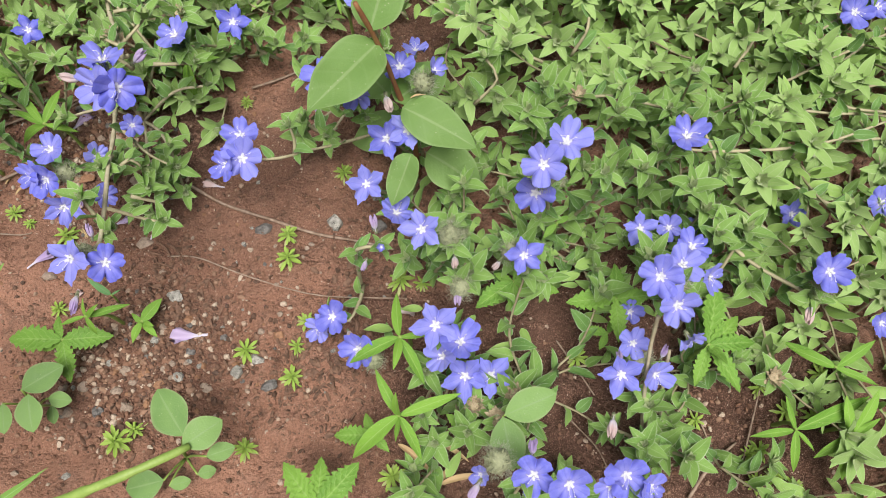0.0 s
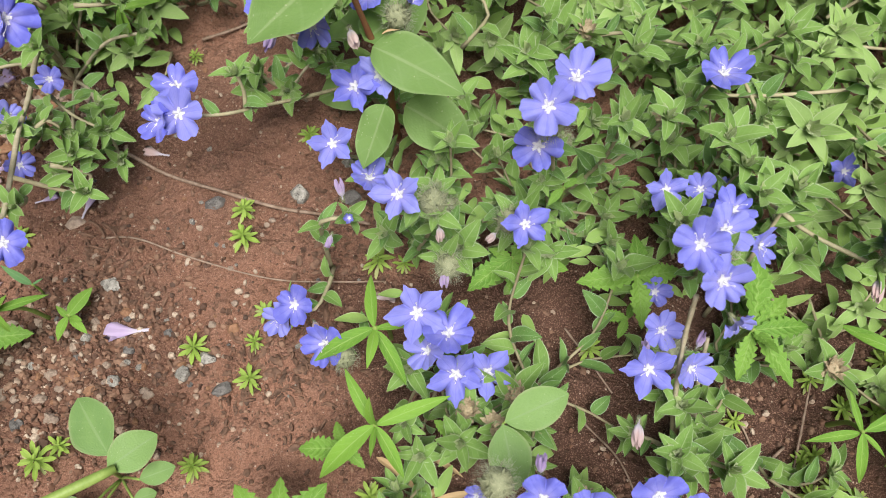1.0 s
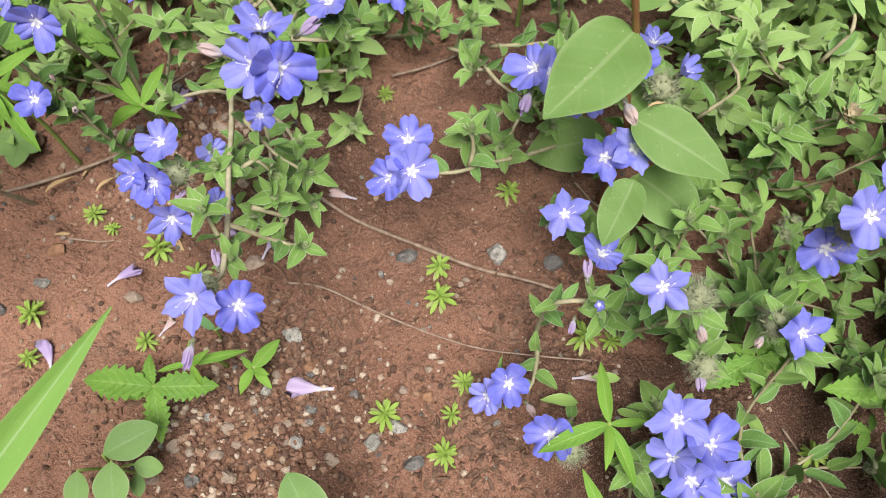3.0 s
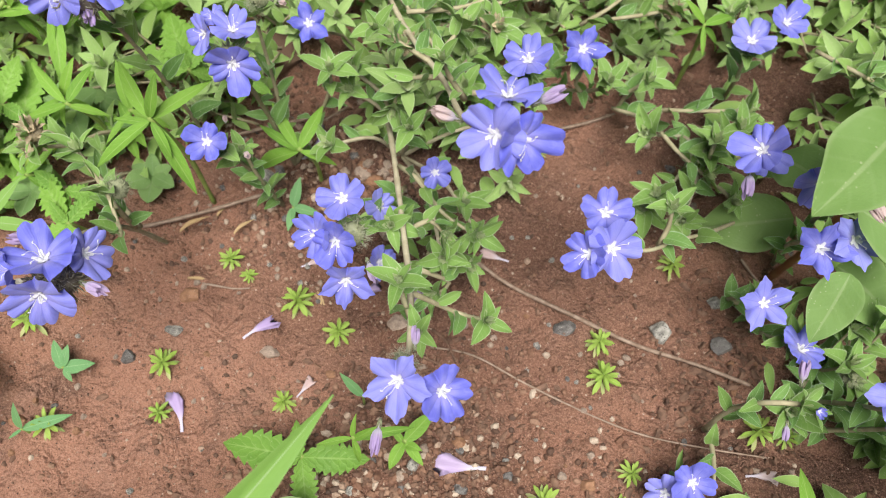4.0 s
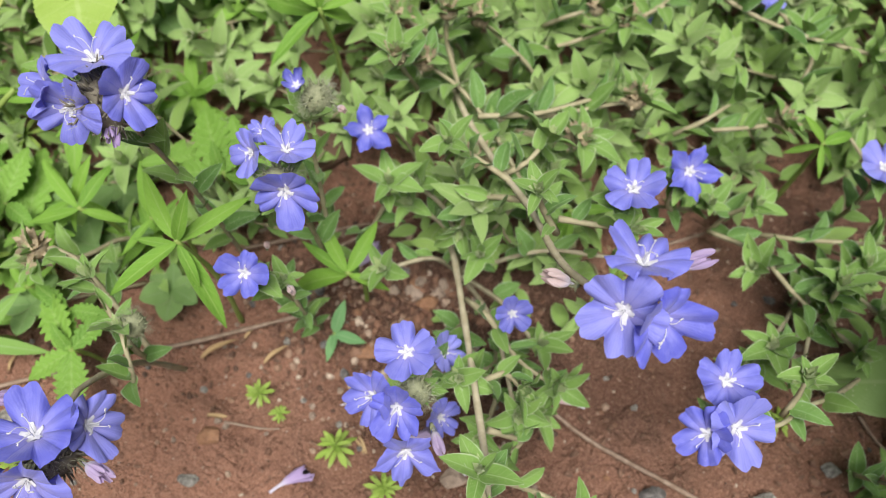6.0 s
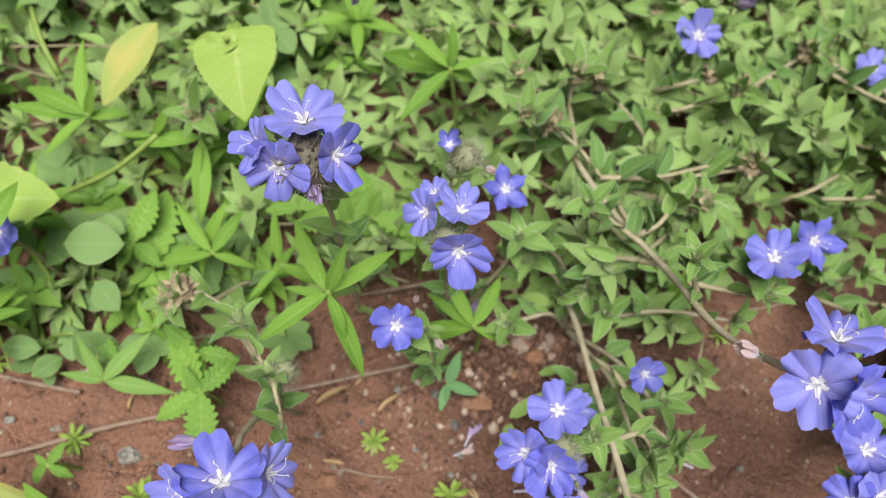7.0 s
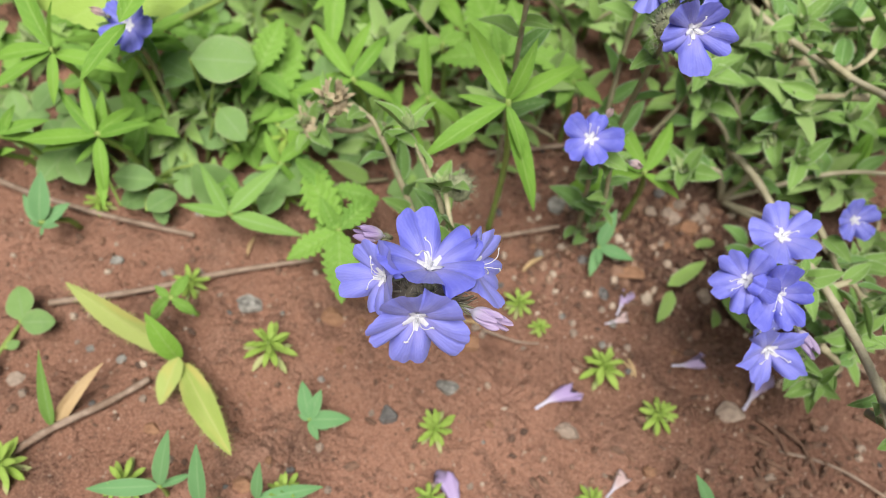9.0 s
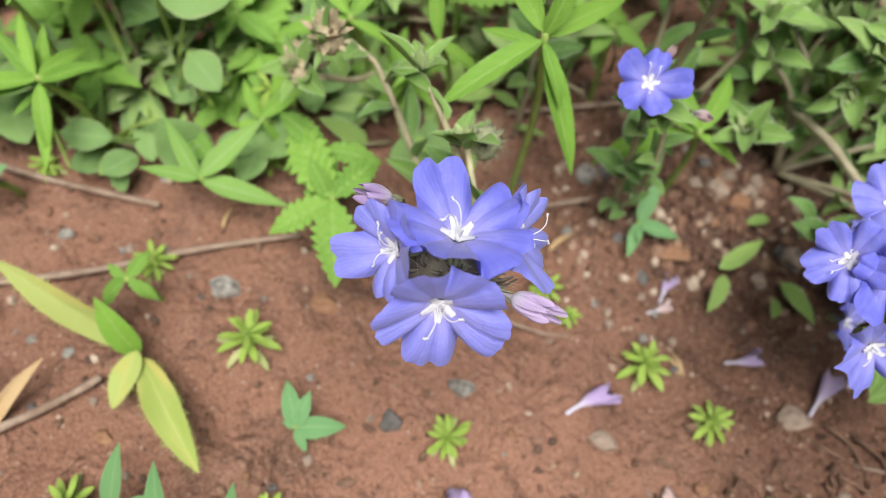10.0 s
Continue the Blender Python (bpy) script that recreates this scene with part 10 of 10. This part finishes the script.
put_leaf(plant, GREYS[0], (-0.3434, 0.1908, 0.0088), (-0.3361, 0.1892, 0.0080), (-0.01, -0.35, 0.94), 1.60)
put_leaf(plant, GREYS[0], (-0.3434, 0.1908, 0.0084), (-0.3476, 0.1914, 0.0100), (-0.01, -0.35, 0.94), 1.60)
put_leaf(plant, GREYS[0], (-0.3434, 0.1908, 0.0080), (-0.3388, 0.1852, 0.0060), (-0.01, -0.35, 0.94), 1.60)

plant = thing("seedling", (-0.2543, 0.2837, gz(-0.2543, 0.2837)), "bluish green seedling with pointed leaves on red soil", "seedling", "bluish seedlings")
put_stem(plant, [(-0.2543, 0.2837, -0.0020), (-0.2543, 0.2842, 0.0060), (-0.2543, 0.2837, 0.0120)], 0.0008, 0.0006, STEM_GREEN, hairs=0)
put_leaf(plant, GREYS[0], (-0.2543, 0.2837, 0.0120), (-0.2514, 0.2944, 0.0240), (-0.01, -0.35, 0.94), 1.30)
put_leaf(plant, GREYS[0], (-0.2543, 0.2837, 0.0116), (-0.2397, 0.2811, 0.0120), (-0.01, -0.35, 0.94), 1.30)
put_leaf(plant, GREYS[0], (-0.2543, 0.2837, 0.0112), (-0.2556, 0.2714, 0.0080), (-0.01, -0.35, 0.94), 1.30)
put_leaf(plant, GREYS[0], (-0.2543, 0.2837, 0.0108), (-0.2533, 0.2754, 0.0120), (-0.01, -0.35, 0.94), 1.30)

plant = thing("seedling", (-0.3516, 0.1610, gz(-0.3516, 0.1610)), "bluish green seedling with pointed leaves on red soil", "seedling", "bluish seedlings")
put_stem(plant, [(-0.3516, 0.1610, -0.0020), (-0.3516, 0.1615, 0.0060), (-0.3516, 0.1610, 0.0120)], 0.0008, 0.0006, STEM_GREEN, hairs=0)
put_leaf(plant, GREYS[0], (-0.3516, 0.1610, 0.0120), (-0.3517, 0.1678, 0.0270), (-0.01, -0.35, 0.94), 0.90)
put_leaf(plant, GREYS[0], (-0.3516, 0.1610, 0.0116), (-0.3314, 0.1697, 0.0120), (-0.01, -0.35, 0.94), 0.90)
put_leaf(plant, GREYS[0], (-0.3516, 0.1610, 0.0112), (-0.3560, 0.1560, 0.0120), (-0.01, -0.35, 0.94), 0.90)

plant = thing("seedling", (-0.3816, 0.1574, gz(-0.3816, 0.1574)), "bluish green seedling with pointed leaves on red soil", "seedling", "bluish seedlings")
put_stem(plant, [(-0.3816, 0.1574, -0.0020), (-0.3816, 0.1579, 0.0075), (-0.3816, 0.1574, 0.0150)], 0.0008, 0.0006, STEM_GREEN, hairs=0)
put_leaf(plant, GREYS[0], (-0.3816, 0.1574, 0.0150), (-0.3799, 0.1687, 0.0350), (-0.01, -0.35, 0.94), 0.90)
put_leaf(plant, GREYS[0], (-0.3816, 0.1574, 0.0146), (-0.4043, 0.1507, 0.0150), (-0.01, -0.35, 0.94), 0.90)
put_leaf(plant, GREYS[0], (-0.3816, 0.1574, 0.0142), (-0.3726, 0.1635, 0.0150), (-0.01, -0.35, 0.94), 0.90)

plant = thing("seedling", (-0.3673, 0.1547, gz(-0.3673, 0.1547)), "bluish green seedling with pointed leaves on red soil", "seedling", "bluish seedlings")
put_stem(plant, [(-0.3673, 0.1547, -0.0020), (-0.3673, 0.1552, 0.0075), (-0.3673, 0.1547, 0.0150)], 0.0008, 0.0006, STEM_GREEN, hairs=0)
put_leaf(plant, GREYS[0], (-0.3673, 0.1547, 0.0150), (-0.3702, 0.1664, 0.0350), (-0.01, -0.35, 0.94), 0.90)
put_leaf(plant, GREYS[0], (-0.3673, 0.1547, 0.0146), (-0.3605, 0.1582, 0.0150), (-0.01, -0.35, 0.94), 0.90)

plant = thing("seedling", (-0.2060, 0.1918, gz(-0.2060, 0.1918)), "bluish green seedling with pointed leaves on red soil", "seedling", "bluish seedlings")
put_stem(plant, [(-0.2060, 0.1918, -0.0020), (-0.2060, 0.1923, 0.0060), (-0.2060, 0.1918, 0.0120)], 0.0008, 0.0006, STEM_GREEN, hairs=0)
put_leaf(plant, GREYS[0], (-0.2060, 0.1918, 0.0120), (-0.2158, 0.1963, 0.0270), (-0.01, -0.35, 0.94), 0.90)
put_leaf(plant, GREYS[0], (-0.2060, 0.1918, 0.0116), (-0.2009, 0.1951, 0.0120), (-0.01, -0.35, 0.94), 0.90)

plant = thing("weed", (-0.4150, 0.3020, gz(-0.4150, 0.3020)), "weed with two round dull green leaves", "weed", "weeds")
put_stem(plant, [(-0.4150, 0.3020, 0.0000), (-0.4165, 0.2975, 0.0350), (-0.4150, 0.2930, 0.0575)], 0.0010, 0.0007, STEM_GREEN)
put_leaf(plant, ROUNDS[0], (-0.4150, 0.2928, 0.0578), (-0.3915, 0.2968, 0.0595), (0.02, -0.42, 0.91), 1.15)
put_leaf(plant, ROUNDS[1], (-0.4160, 0.2960, 0.0440), (-0.4330, 0.3020, 0.0450), (0.05, -0.40, 0.91), 1.10)

# tiny seedlings
sprouts = [make_seedling(k) for k in range(3)]
spot = [(-0.100, 0.231, 0.82), (-0.098, 0.213, 0.92), (-0.122, 0.156, 0.84), (-0.090, 0.155, 0.77), (-0.093, 0.138, 0.90), (-0.085, 0.171, 0.74), (-0.133, 0.334, 0.70), (-0.065, 0.275, 0.80), (-0.194, 0.103, 1.14), (-0.183, 0.110, 0.88), (-0.119, 0.096, 0.87), (0.189, 0.138, 0.80), (0.184, 0.123, 0.90), (-0.027, 0.195, 1.00), (-0.014, 0.195, 0.70), (0.143, 0.105, 0.80), (0.079, 0.144, 0.90), (-0.034, 0.078, 1.00), (0.170, 0.084, 0.70), (0.172, 0.068, 0.80), (0.246, 0.177, 0.90), (0.195, 0.107, 0.95), (0.176, 0.086, 0.80), (0.183, 0.071, 0.85), (0.193, 0.066, 0.80), (0.209, 0.104, 0.75), (0.220, 0.129, 0.85)]
spot += [(0.030, 0.145, 1.00), (-0.364, 0.211, 1.06), (-0.281, 0.255, 0.75), (-0.271, 0.249, 0.57), (-0.244, 0.238, 1.05), (-0.224, 0.225, 0.93), (-0.301, 0.200, 0.97), (-0.297, 0.177, 0.66), (-0.401, 0.230, 0.85), (-0.435, 0.155, 1.21), (-0.394, 0.158, 0.97), (-0.344, 0.165, 0.90), (-0.448, 0.257, 0.77), (-0.243, 0.189, 0.70), (-0.378, 0.276, 0.79)]
for k, (x, y, size) in enumerate(spot):
    m = Matrix.Translation((x, y, gz(x, y))) @ pose(0, 0, 0, 8 * math.sin(3 * k), 8 * math.cos(5 * k), 71 * k) @ Matrix.Scale(size, 4)
    if k < 3:
        sprouts[k].matrix_basis = m
    else:
        copy_thing(sprouts[k % 3], m)

# stones
stone(-0.0695, 0.2394, 0.0133, STONE_GREY, "rough grey granite stone on red soil", 0.75, 14)
stone(-0.1151, 0.2365, 0.0125, STONE_DARK, "dark speckled stone beside a twig", 0.80, 15)
stone(-0.1713, 0.1949, 0.0121, STONE_GREY, "flat pale grey stone on red soil", 0.50, 16)
stone(-0.1063, 0.1335, 0.0108, STONE_DARK, "dark angular stone on red soil", 0.80, 17)
stone(-0.1263, 0.1421, 0.0109, STONE_GREY, "grey stone on red soil", 0.70, 18)
stone(-0.1156, 0.1499, 0.0103, STONE_GREY, "brownish grey stone on red soil", 0.70, 19)
stone(-0.1927, 0.1243, 0.0094, STONE_PALE, "pale angular stone in grit", 0.70, 20)
stone(-0.1607, 0.1783, 0.0077, STONE_BROWN, "brown pebble in grit", 0.70, 21)
stone(-0.1016, 0.1778, 0.0053, STONE_PALE, "small pale pebble on the soil", 0.80, 22)
stone(-0.1136, 0.1675, 0.0056, STONE_PALE, "small pale pebble on the soil", 0.80, 23)
stone(-0.1681, 0.1506, 0.0062, STONE_PALE, "small pale pebble in grit", 0.70, 24)
stone(-0.1854, 0.1458, 0.0082, STONE_BROWN, "brown chip in grit", 0.40, 25)
stone(-0.1914, 0.1401, 0.0061, STONE_PALE, "pale chip in grit", 0.60, 26)
stone(-0.2231, 0.0852, 0.0058, STONE_GREY, "small grey pebble on red soil", 0.70, 27)
stone(-0.2527, 0.0874, 0.0058, STONE_PALE, "small pale pebble on red soil", 0.70, 28)
stone(-0.1020, 0.1646, 0.0083, STONE_BROWN, "reddish clod on red soil", 0.60, 29)
stone(-0.2543, 0.2113, 0.0094, STONE_PALE, "pale brown pebble on red soil", 0.60, 30)
stone(-0.3058, 0.3553, 0.0185, ROCK, "dark brown rock under the leaves", 0.60, 31)
stone(-0.2920, 0.3795, 0.0614, ROCK, "broad brown rock half buried under the leaves", 0.30, 32)
stone(-0.3779, 0.2293, 0.0092, STONE_GREY, "speckled grey stone on red soil", 0.75, 33)
stone(-0.3177, 0.2007, 0.0088, STONE_DARK, "half dark half grey stone on red soil", 0.80, 34)
stone(-0.2996, 0.2155, 0.0085, STONE_GREY, "rounded grey stone on red soil", 0.70, 35)
stone(-0.2167, 0.3088, 0.0108, STONE_BROWN, "rounded brown stone on red soil", 0.70, 36)
stone(-0.1950, 0.2334, 0.0119, STONE_PALE, "flat pale stone beside withered flowers", 0.40, 37)
stone(-0.2970, 0.2346, 0.0115, STONE_BROWN, "orange-brown stone under the flowers", 0.60, 38)
stone(-0.2242, 0.2039, 0.0057, STONE_BROWN, "rounded brown pebble on red soil", 0.80, 39)
stone(-0.3474, 0.2321, 0.0106, STONE_BROWN, "flat brown stone beside a twig", 0.40, 0)
stone(-0.4317, 0.2347, 0.0061, STONE_GREY, "small grey stone on red soil", 0.70, 1)
stone(-0.3950, 0.1772, 0.0068, STONE_BROWN, "reddish clod beside a twig", 0.60, 2)
stone(-0.4269, 0.2000, 0.0040, STONE_GREY, "small grey pebble on red soil", 0.70, 3)
stone(-0.4475, 0.1831, 0.0086, STONE_PALE, "pale chip of stone on red soil", 0.30, 4)
stone(-0.2394, 0.2811, 0.0123, STONE_BROWN, "flat brown stone under small leaves", 0.35, 5)
stone(-0.3585, 0.1660, 0.0083, STONE_BROWN, "brown stone on red soil", 0.60, 6)
stone(-0.2318, 0.3558, 0.0060, STONE_PALE, "small pale pebble on the soil", 0.70, 7)
stone(-0.3327, 0.2956, 0.0279, ROCK, "smooth brown rock under lance-shaped leaves", 0.35, 8)
stone(-0.0618, 0.3351, 0.0071, STONE_DARK, "dark pebble in a hollow of the soil", 0.60, 9)
stone(-0.0420, 0.2579, 0.0090, STONE_GREY, "grey stone beside a leaf", 0.60, 10)
stone(-0.0415, 0.2356, 0.0126, STONE_DARK, "dark flat stone in the shade", 0.40, 11)
stone(-0.1701, 0.1687, 0.0049, STONE_PALE, "small pale pebble in grit", 0.70, 12)
stone(-0.2947, 0.2411, 0.0047, STONE_PALE, "small pale pebble on the soil", 0.70, 13)
stone(-0.2584, 0.2541, 0.0038, STONE_PALE, "small pale pebble on the soil", 0.70, 14)
stone(-0.1807, 0.2120, 0.0048, STONE_PALE, "small pale pebble on the soil", 0.70, 15)
stone(-0.1489, 0.2298, 0.0045, STONE_PALE, "small pale pebble on the soil", 0.70, 16)

# twigs
twig([(-0.1667, 0.2704, 0.0040), (-0.1428, 0.2559, 0.0020), (-0.1120, 0.2431, 0.0020), (-0.0820, 0.2325, 0.0020), (-0.0540, 0.2251, 0.0040), (-0.0306, 0.2158, 0.0060)], 0.0011, 0.0009, "long dry grey-brown twig lying on red soil", seed=297, branches=0)
twig([(-0.1783, 0.2222, 0.0000), (-0.1579, 0.2191, 0.0010), (-0.1316, 0.2075, 0.0000), (-0.1021, 0.1960, 0.0000), (-0.0769, 0.1890, 0.0010), (-0.0484, 0.1854, 0.0030), (-0.0237, 0.1842, 0.0040)], 0.0006, 0.0004, "thin dry stem lying on red soil", seed=298, branches=0)
twig([(-0.1302, 0.3468, 0.0020), (-0.1106, 0.3543, 0.0020), (-0.0928, 0.3635, 0.0030)], 0.0009, 0.0007, "short dry twig on red soil", seed=299, branches=0)
twig([(0.1323, 0.0603, 0.0020), (0.1461, 0.0770, 0.0040), (0.1647, 0.0908, 0.0020)], 0.0011, 0.0008, "dry forked twig on soil", seed=300, branches=1)
twig([(0.1386, 0.1233, 0.0010), (0.1471, 0.1029, 0.0010), (0.1500, 0.0849, 0.0010)], 0.0007, 0.0005, "thin dry stem on dark soil", seed=301, branches=0)
twig([(0.1600, 0.0641, 0.0020), (0.1709, 0.0923, 0.0040), (0.1837, 0.1219, 0.0060)], 0.0007, 0.0005, "thin dry stem on dark soil", seed=302, branches=0)
twig([(0.0677, 0.1574, 0.0010), (0.0780, 0.1392, 0.0010), (0.0870, 0.1216, 0.0010)], 0.0006, 0.0005, "thin dry stem on dark soil", seed=303, branches=0)
twig([(-0.4977, 0.2578, 0.0040), (-0.4765, 0.2559, 0.0020), (-0.4448, 0.2523, 0.0020), (-0.4068, 0.2506, 0.0020)], 0.0013, 0.0010, "dry grey twig on red soil", seed=304, branches=0)
twig([(-0.4459, 0.2109, 0.0030), (-0.4186, 0.2242, 0.0020), (-0.3903, 0.2386, 0.0020), (-0.3600, 0.2506, 0.0030)], 0.0012, 0.0009, "long dry grey twig on red soil", seed=305, branches=0)
twig([(-0.4368, 0.1580, 0.0020), (-0.4244, 0.1684, 0.0020), (-0.4104, 0.1818, 0.0020), (-0.3997, 0.1913, 0.0030)], 0.0014, 0.0012, "dry brown twig on red soil", seed=306, branches=0)
twig([(-0.2633, 0.3221, 0.0100), (-0.2492, 0.3324, 0.0120), (-0.2348, 0.3429, 0.0140)], 0.0008, 0.0006, "thin dry stem over soil", seed=307, branches=0)
twig([(-0.2922, 0.2409, 0.0010), (-0.2780, 0.2418, 0.0010), (-0.2698, 0.2425, 0.0010)], 0.0006, 0.0004, "short brown bit of twig", seed=308, branches=0)
twig([(-0.3351, 0.2648, 0.0030), (-0.3185, 0.2716, 0.0030), (-0.2935, 0.2831, 0.0040), (-0.2704, 0.2911, 0.0060)], 0.0011, 0.0009, "dry twig below the leaves", seed=309, branches=0)
twig([(-0.3049, 0.3180, 0.0040), (-0.2793, 0.3286, 0.0040), (-0.2497, 0.3418, 0.0060)], 0.0010, 0.0008, "dry twig below the leaves", seed=310, branches=0)
twig([(-0.1865, 0.2329, 0.0010), (-0.1795, 0.2278, 0.0010), (-0.1760, 0.2215, 0.0010)], 0.0009, 0.0006, "dark rotted bit of stem on red soil", CRUMB, seed=311, branches=0)
twig([(-0.1784, 0.2304, 0.0010), (-0.1714, 0.2249, 0.0020), (-0.1658, 0.2157, 0.0010)], 0.0009, 0.0006, "dark rotted bit of stem on red soil", CRUMB, seed=312, branches=0)
twig([(-0.1897, 0.2254, 0.0010), (-0.1817, 0.2225, 0.0010)], 0.0009, 0.0006, "dark rotted bit of stem on red soil", CRUMB, seed=313, branches=0)
twig([(-0.1838, 0.2173, 0.0010), (-0.1736, 0.2139, 0.0010)], 0.0009, 0.0006, "dark rotted bit of stem on red soil", CRUMB, seed=314, branches=0)
twig([(-0.2562, 0.2393, 0.0010), (-0.2501, 0.2377, 0.0010)], 0.0009, 0.0006, "dark rotted bit of stem on red soil", CRUMB, seed=315, branches=0)
twig([(-0.0290, 0.2826, 0.0020), (-0.0202, 0.2736, 0.0020), (-0.0140, 0.2673, 0.0030)], 0.0008, 0.0006, "short dry stem on soil", seed=316, branches=0)
twig([(0.0473, 0.1385, 0.0000), (0.0272, 0.1444, 0.0020), (0.0035, 0.1523, 0.0030)], 0.0006, 0.0005, "thin dry stem under the flowers", seed=317, branches=0)
twig([(0.0716, 0.1069, 0.0000), (0.0861, 0.0885, 0.0010), (0.0933, 0.0662, 0.0010)], 0.0006, 0.0004, "thin dry stem on dark soil", seed=318, branches=0)

# fallen flowers
fallen_flower(-0.1473, 0.1682, -175, 0.0212, True, 0.00, 13)
fallen_flower(-0.2674, 0.2161, 49, 0.0158, True, 0.00, 14)
fallen_flower(-0.2861, 0.1697, 104, 0.0170, True, 0.00, 15)
fallen_flower(-0.1442, 0.2695, 168, 0.0138, False, 0.00, 16)
fallen_flower(-0.2189, 0.2464, 12, 0.0122, True, 0.00, 0)
fallen_flower(-0.2465, 0.2556, 22, 0.0088, False, 0.00, 2)
fallen_flower(-0.2422, 0.2608, 80, 0.0108, True, 0.00, 3)
fallen_flower(-0.2563, 0.3164, 49, 0.0198, True, 0.00, 5)
fallen_flower(-0.0330, 0.1755, 11, 0.0126, False, 0.00, 8)
fallen_flower(-0.1911, 0.2351, 66, 0.0148, True, 0.30, 9)
fallen_flower(-0.2378, 0.1917, 59, 0.0106, False, 0.00, 11)

# dry leaves
dry_leaf(-0.0088, 0.0709, 53, 0.0252, 0.012, None, "dry straw-coloured blade between the weeds")
dry_leaf(-0.0098, 0.0964, -21, 0.0260, 0.012, None, "dry straw-coloured blade between the weeds")
dry_leaf(-0.0056, 0.0723, 21, 0.0281, 0.012, None, "dry straw-coloured blade between the weeds")
dry_leaf(-0.0295, 0.0954, -32, 0.0285, 0.010, None, "curled dry tan leaf lying on red soil")
dry_leaf(-0.2366, 0.2440, -48, 0.0099, 0.002, None, "curled dry tan leaf lying on red soil")
dry_leaf(-0.2912, 0.2431, -172, 0.0133, 0.002, None, "curled dry tan leaf lying on red soil")
dry_leaf(-0.2378, 0.2428, -42, 0.0098, 0.002, None, "curled dry tan leaf lying on red soil")
dry_leaf(-0.2945, 0.2793, 69, 0.0144, 0.002, None, "curled dry tan leaf lying on red soil")
dry_leaf(-0.3083, 0.2648, 55, 0.0187, 0.008, None, "curled dry tan leaf lying on red soil")
dry_leaf(-0.3848, 0.2477, 100, 0.0111, 0.002, None, "curled dry tan leaf lying on red soil")
dry_leaf(-0.2816, 0.2669, 63, 0.0148, 0.008, None, "curled dry tan leaf lying on red soil")
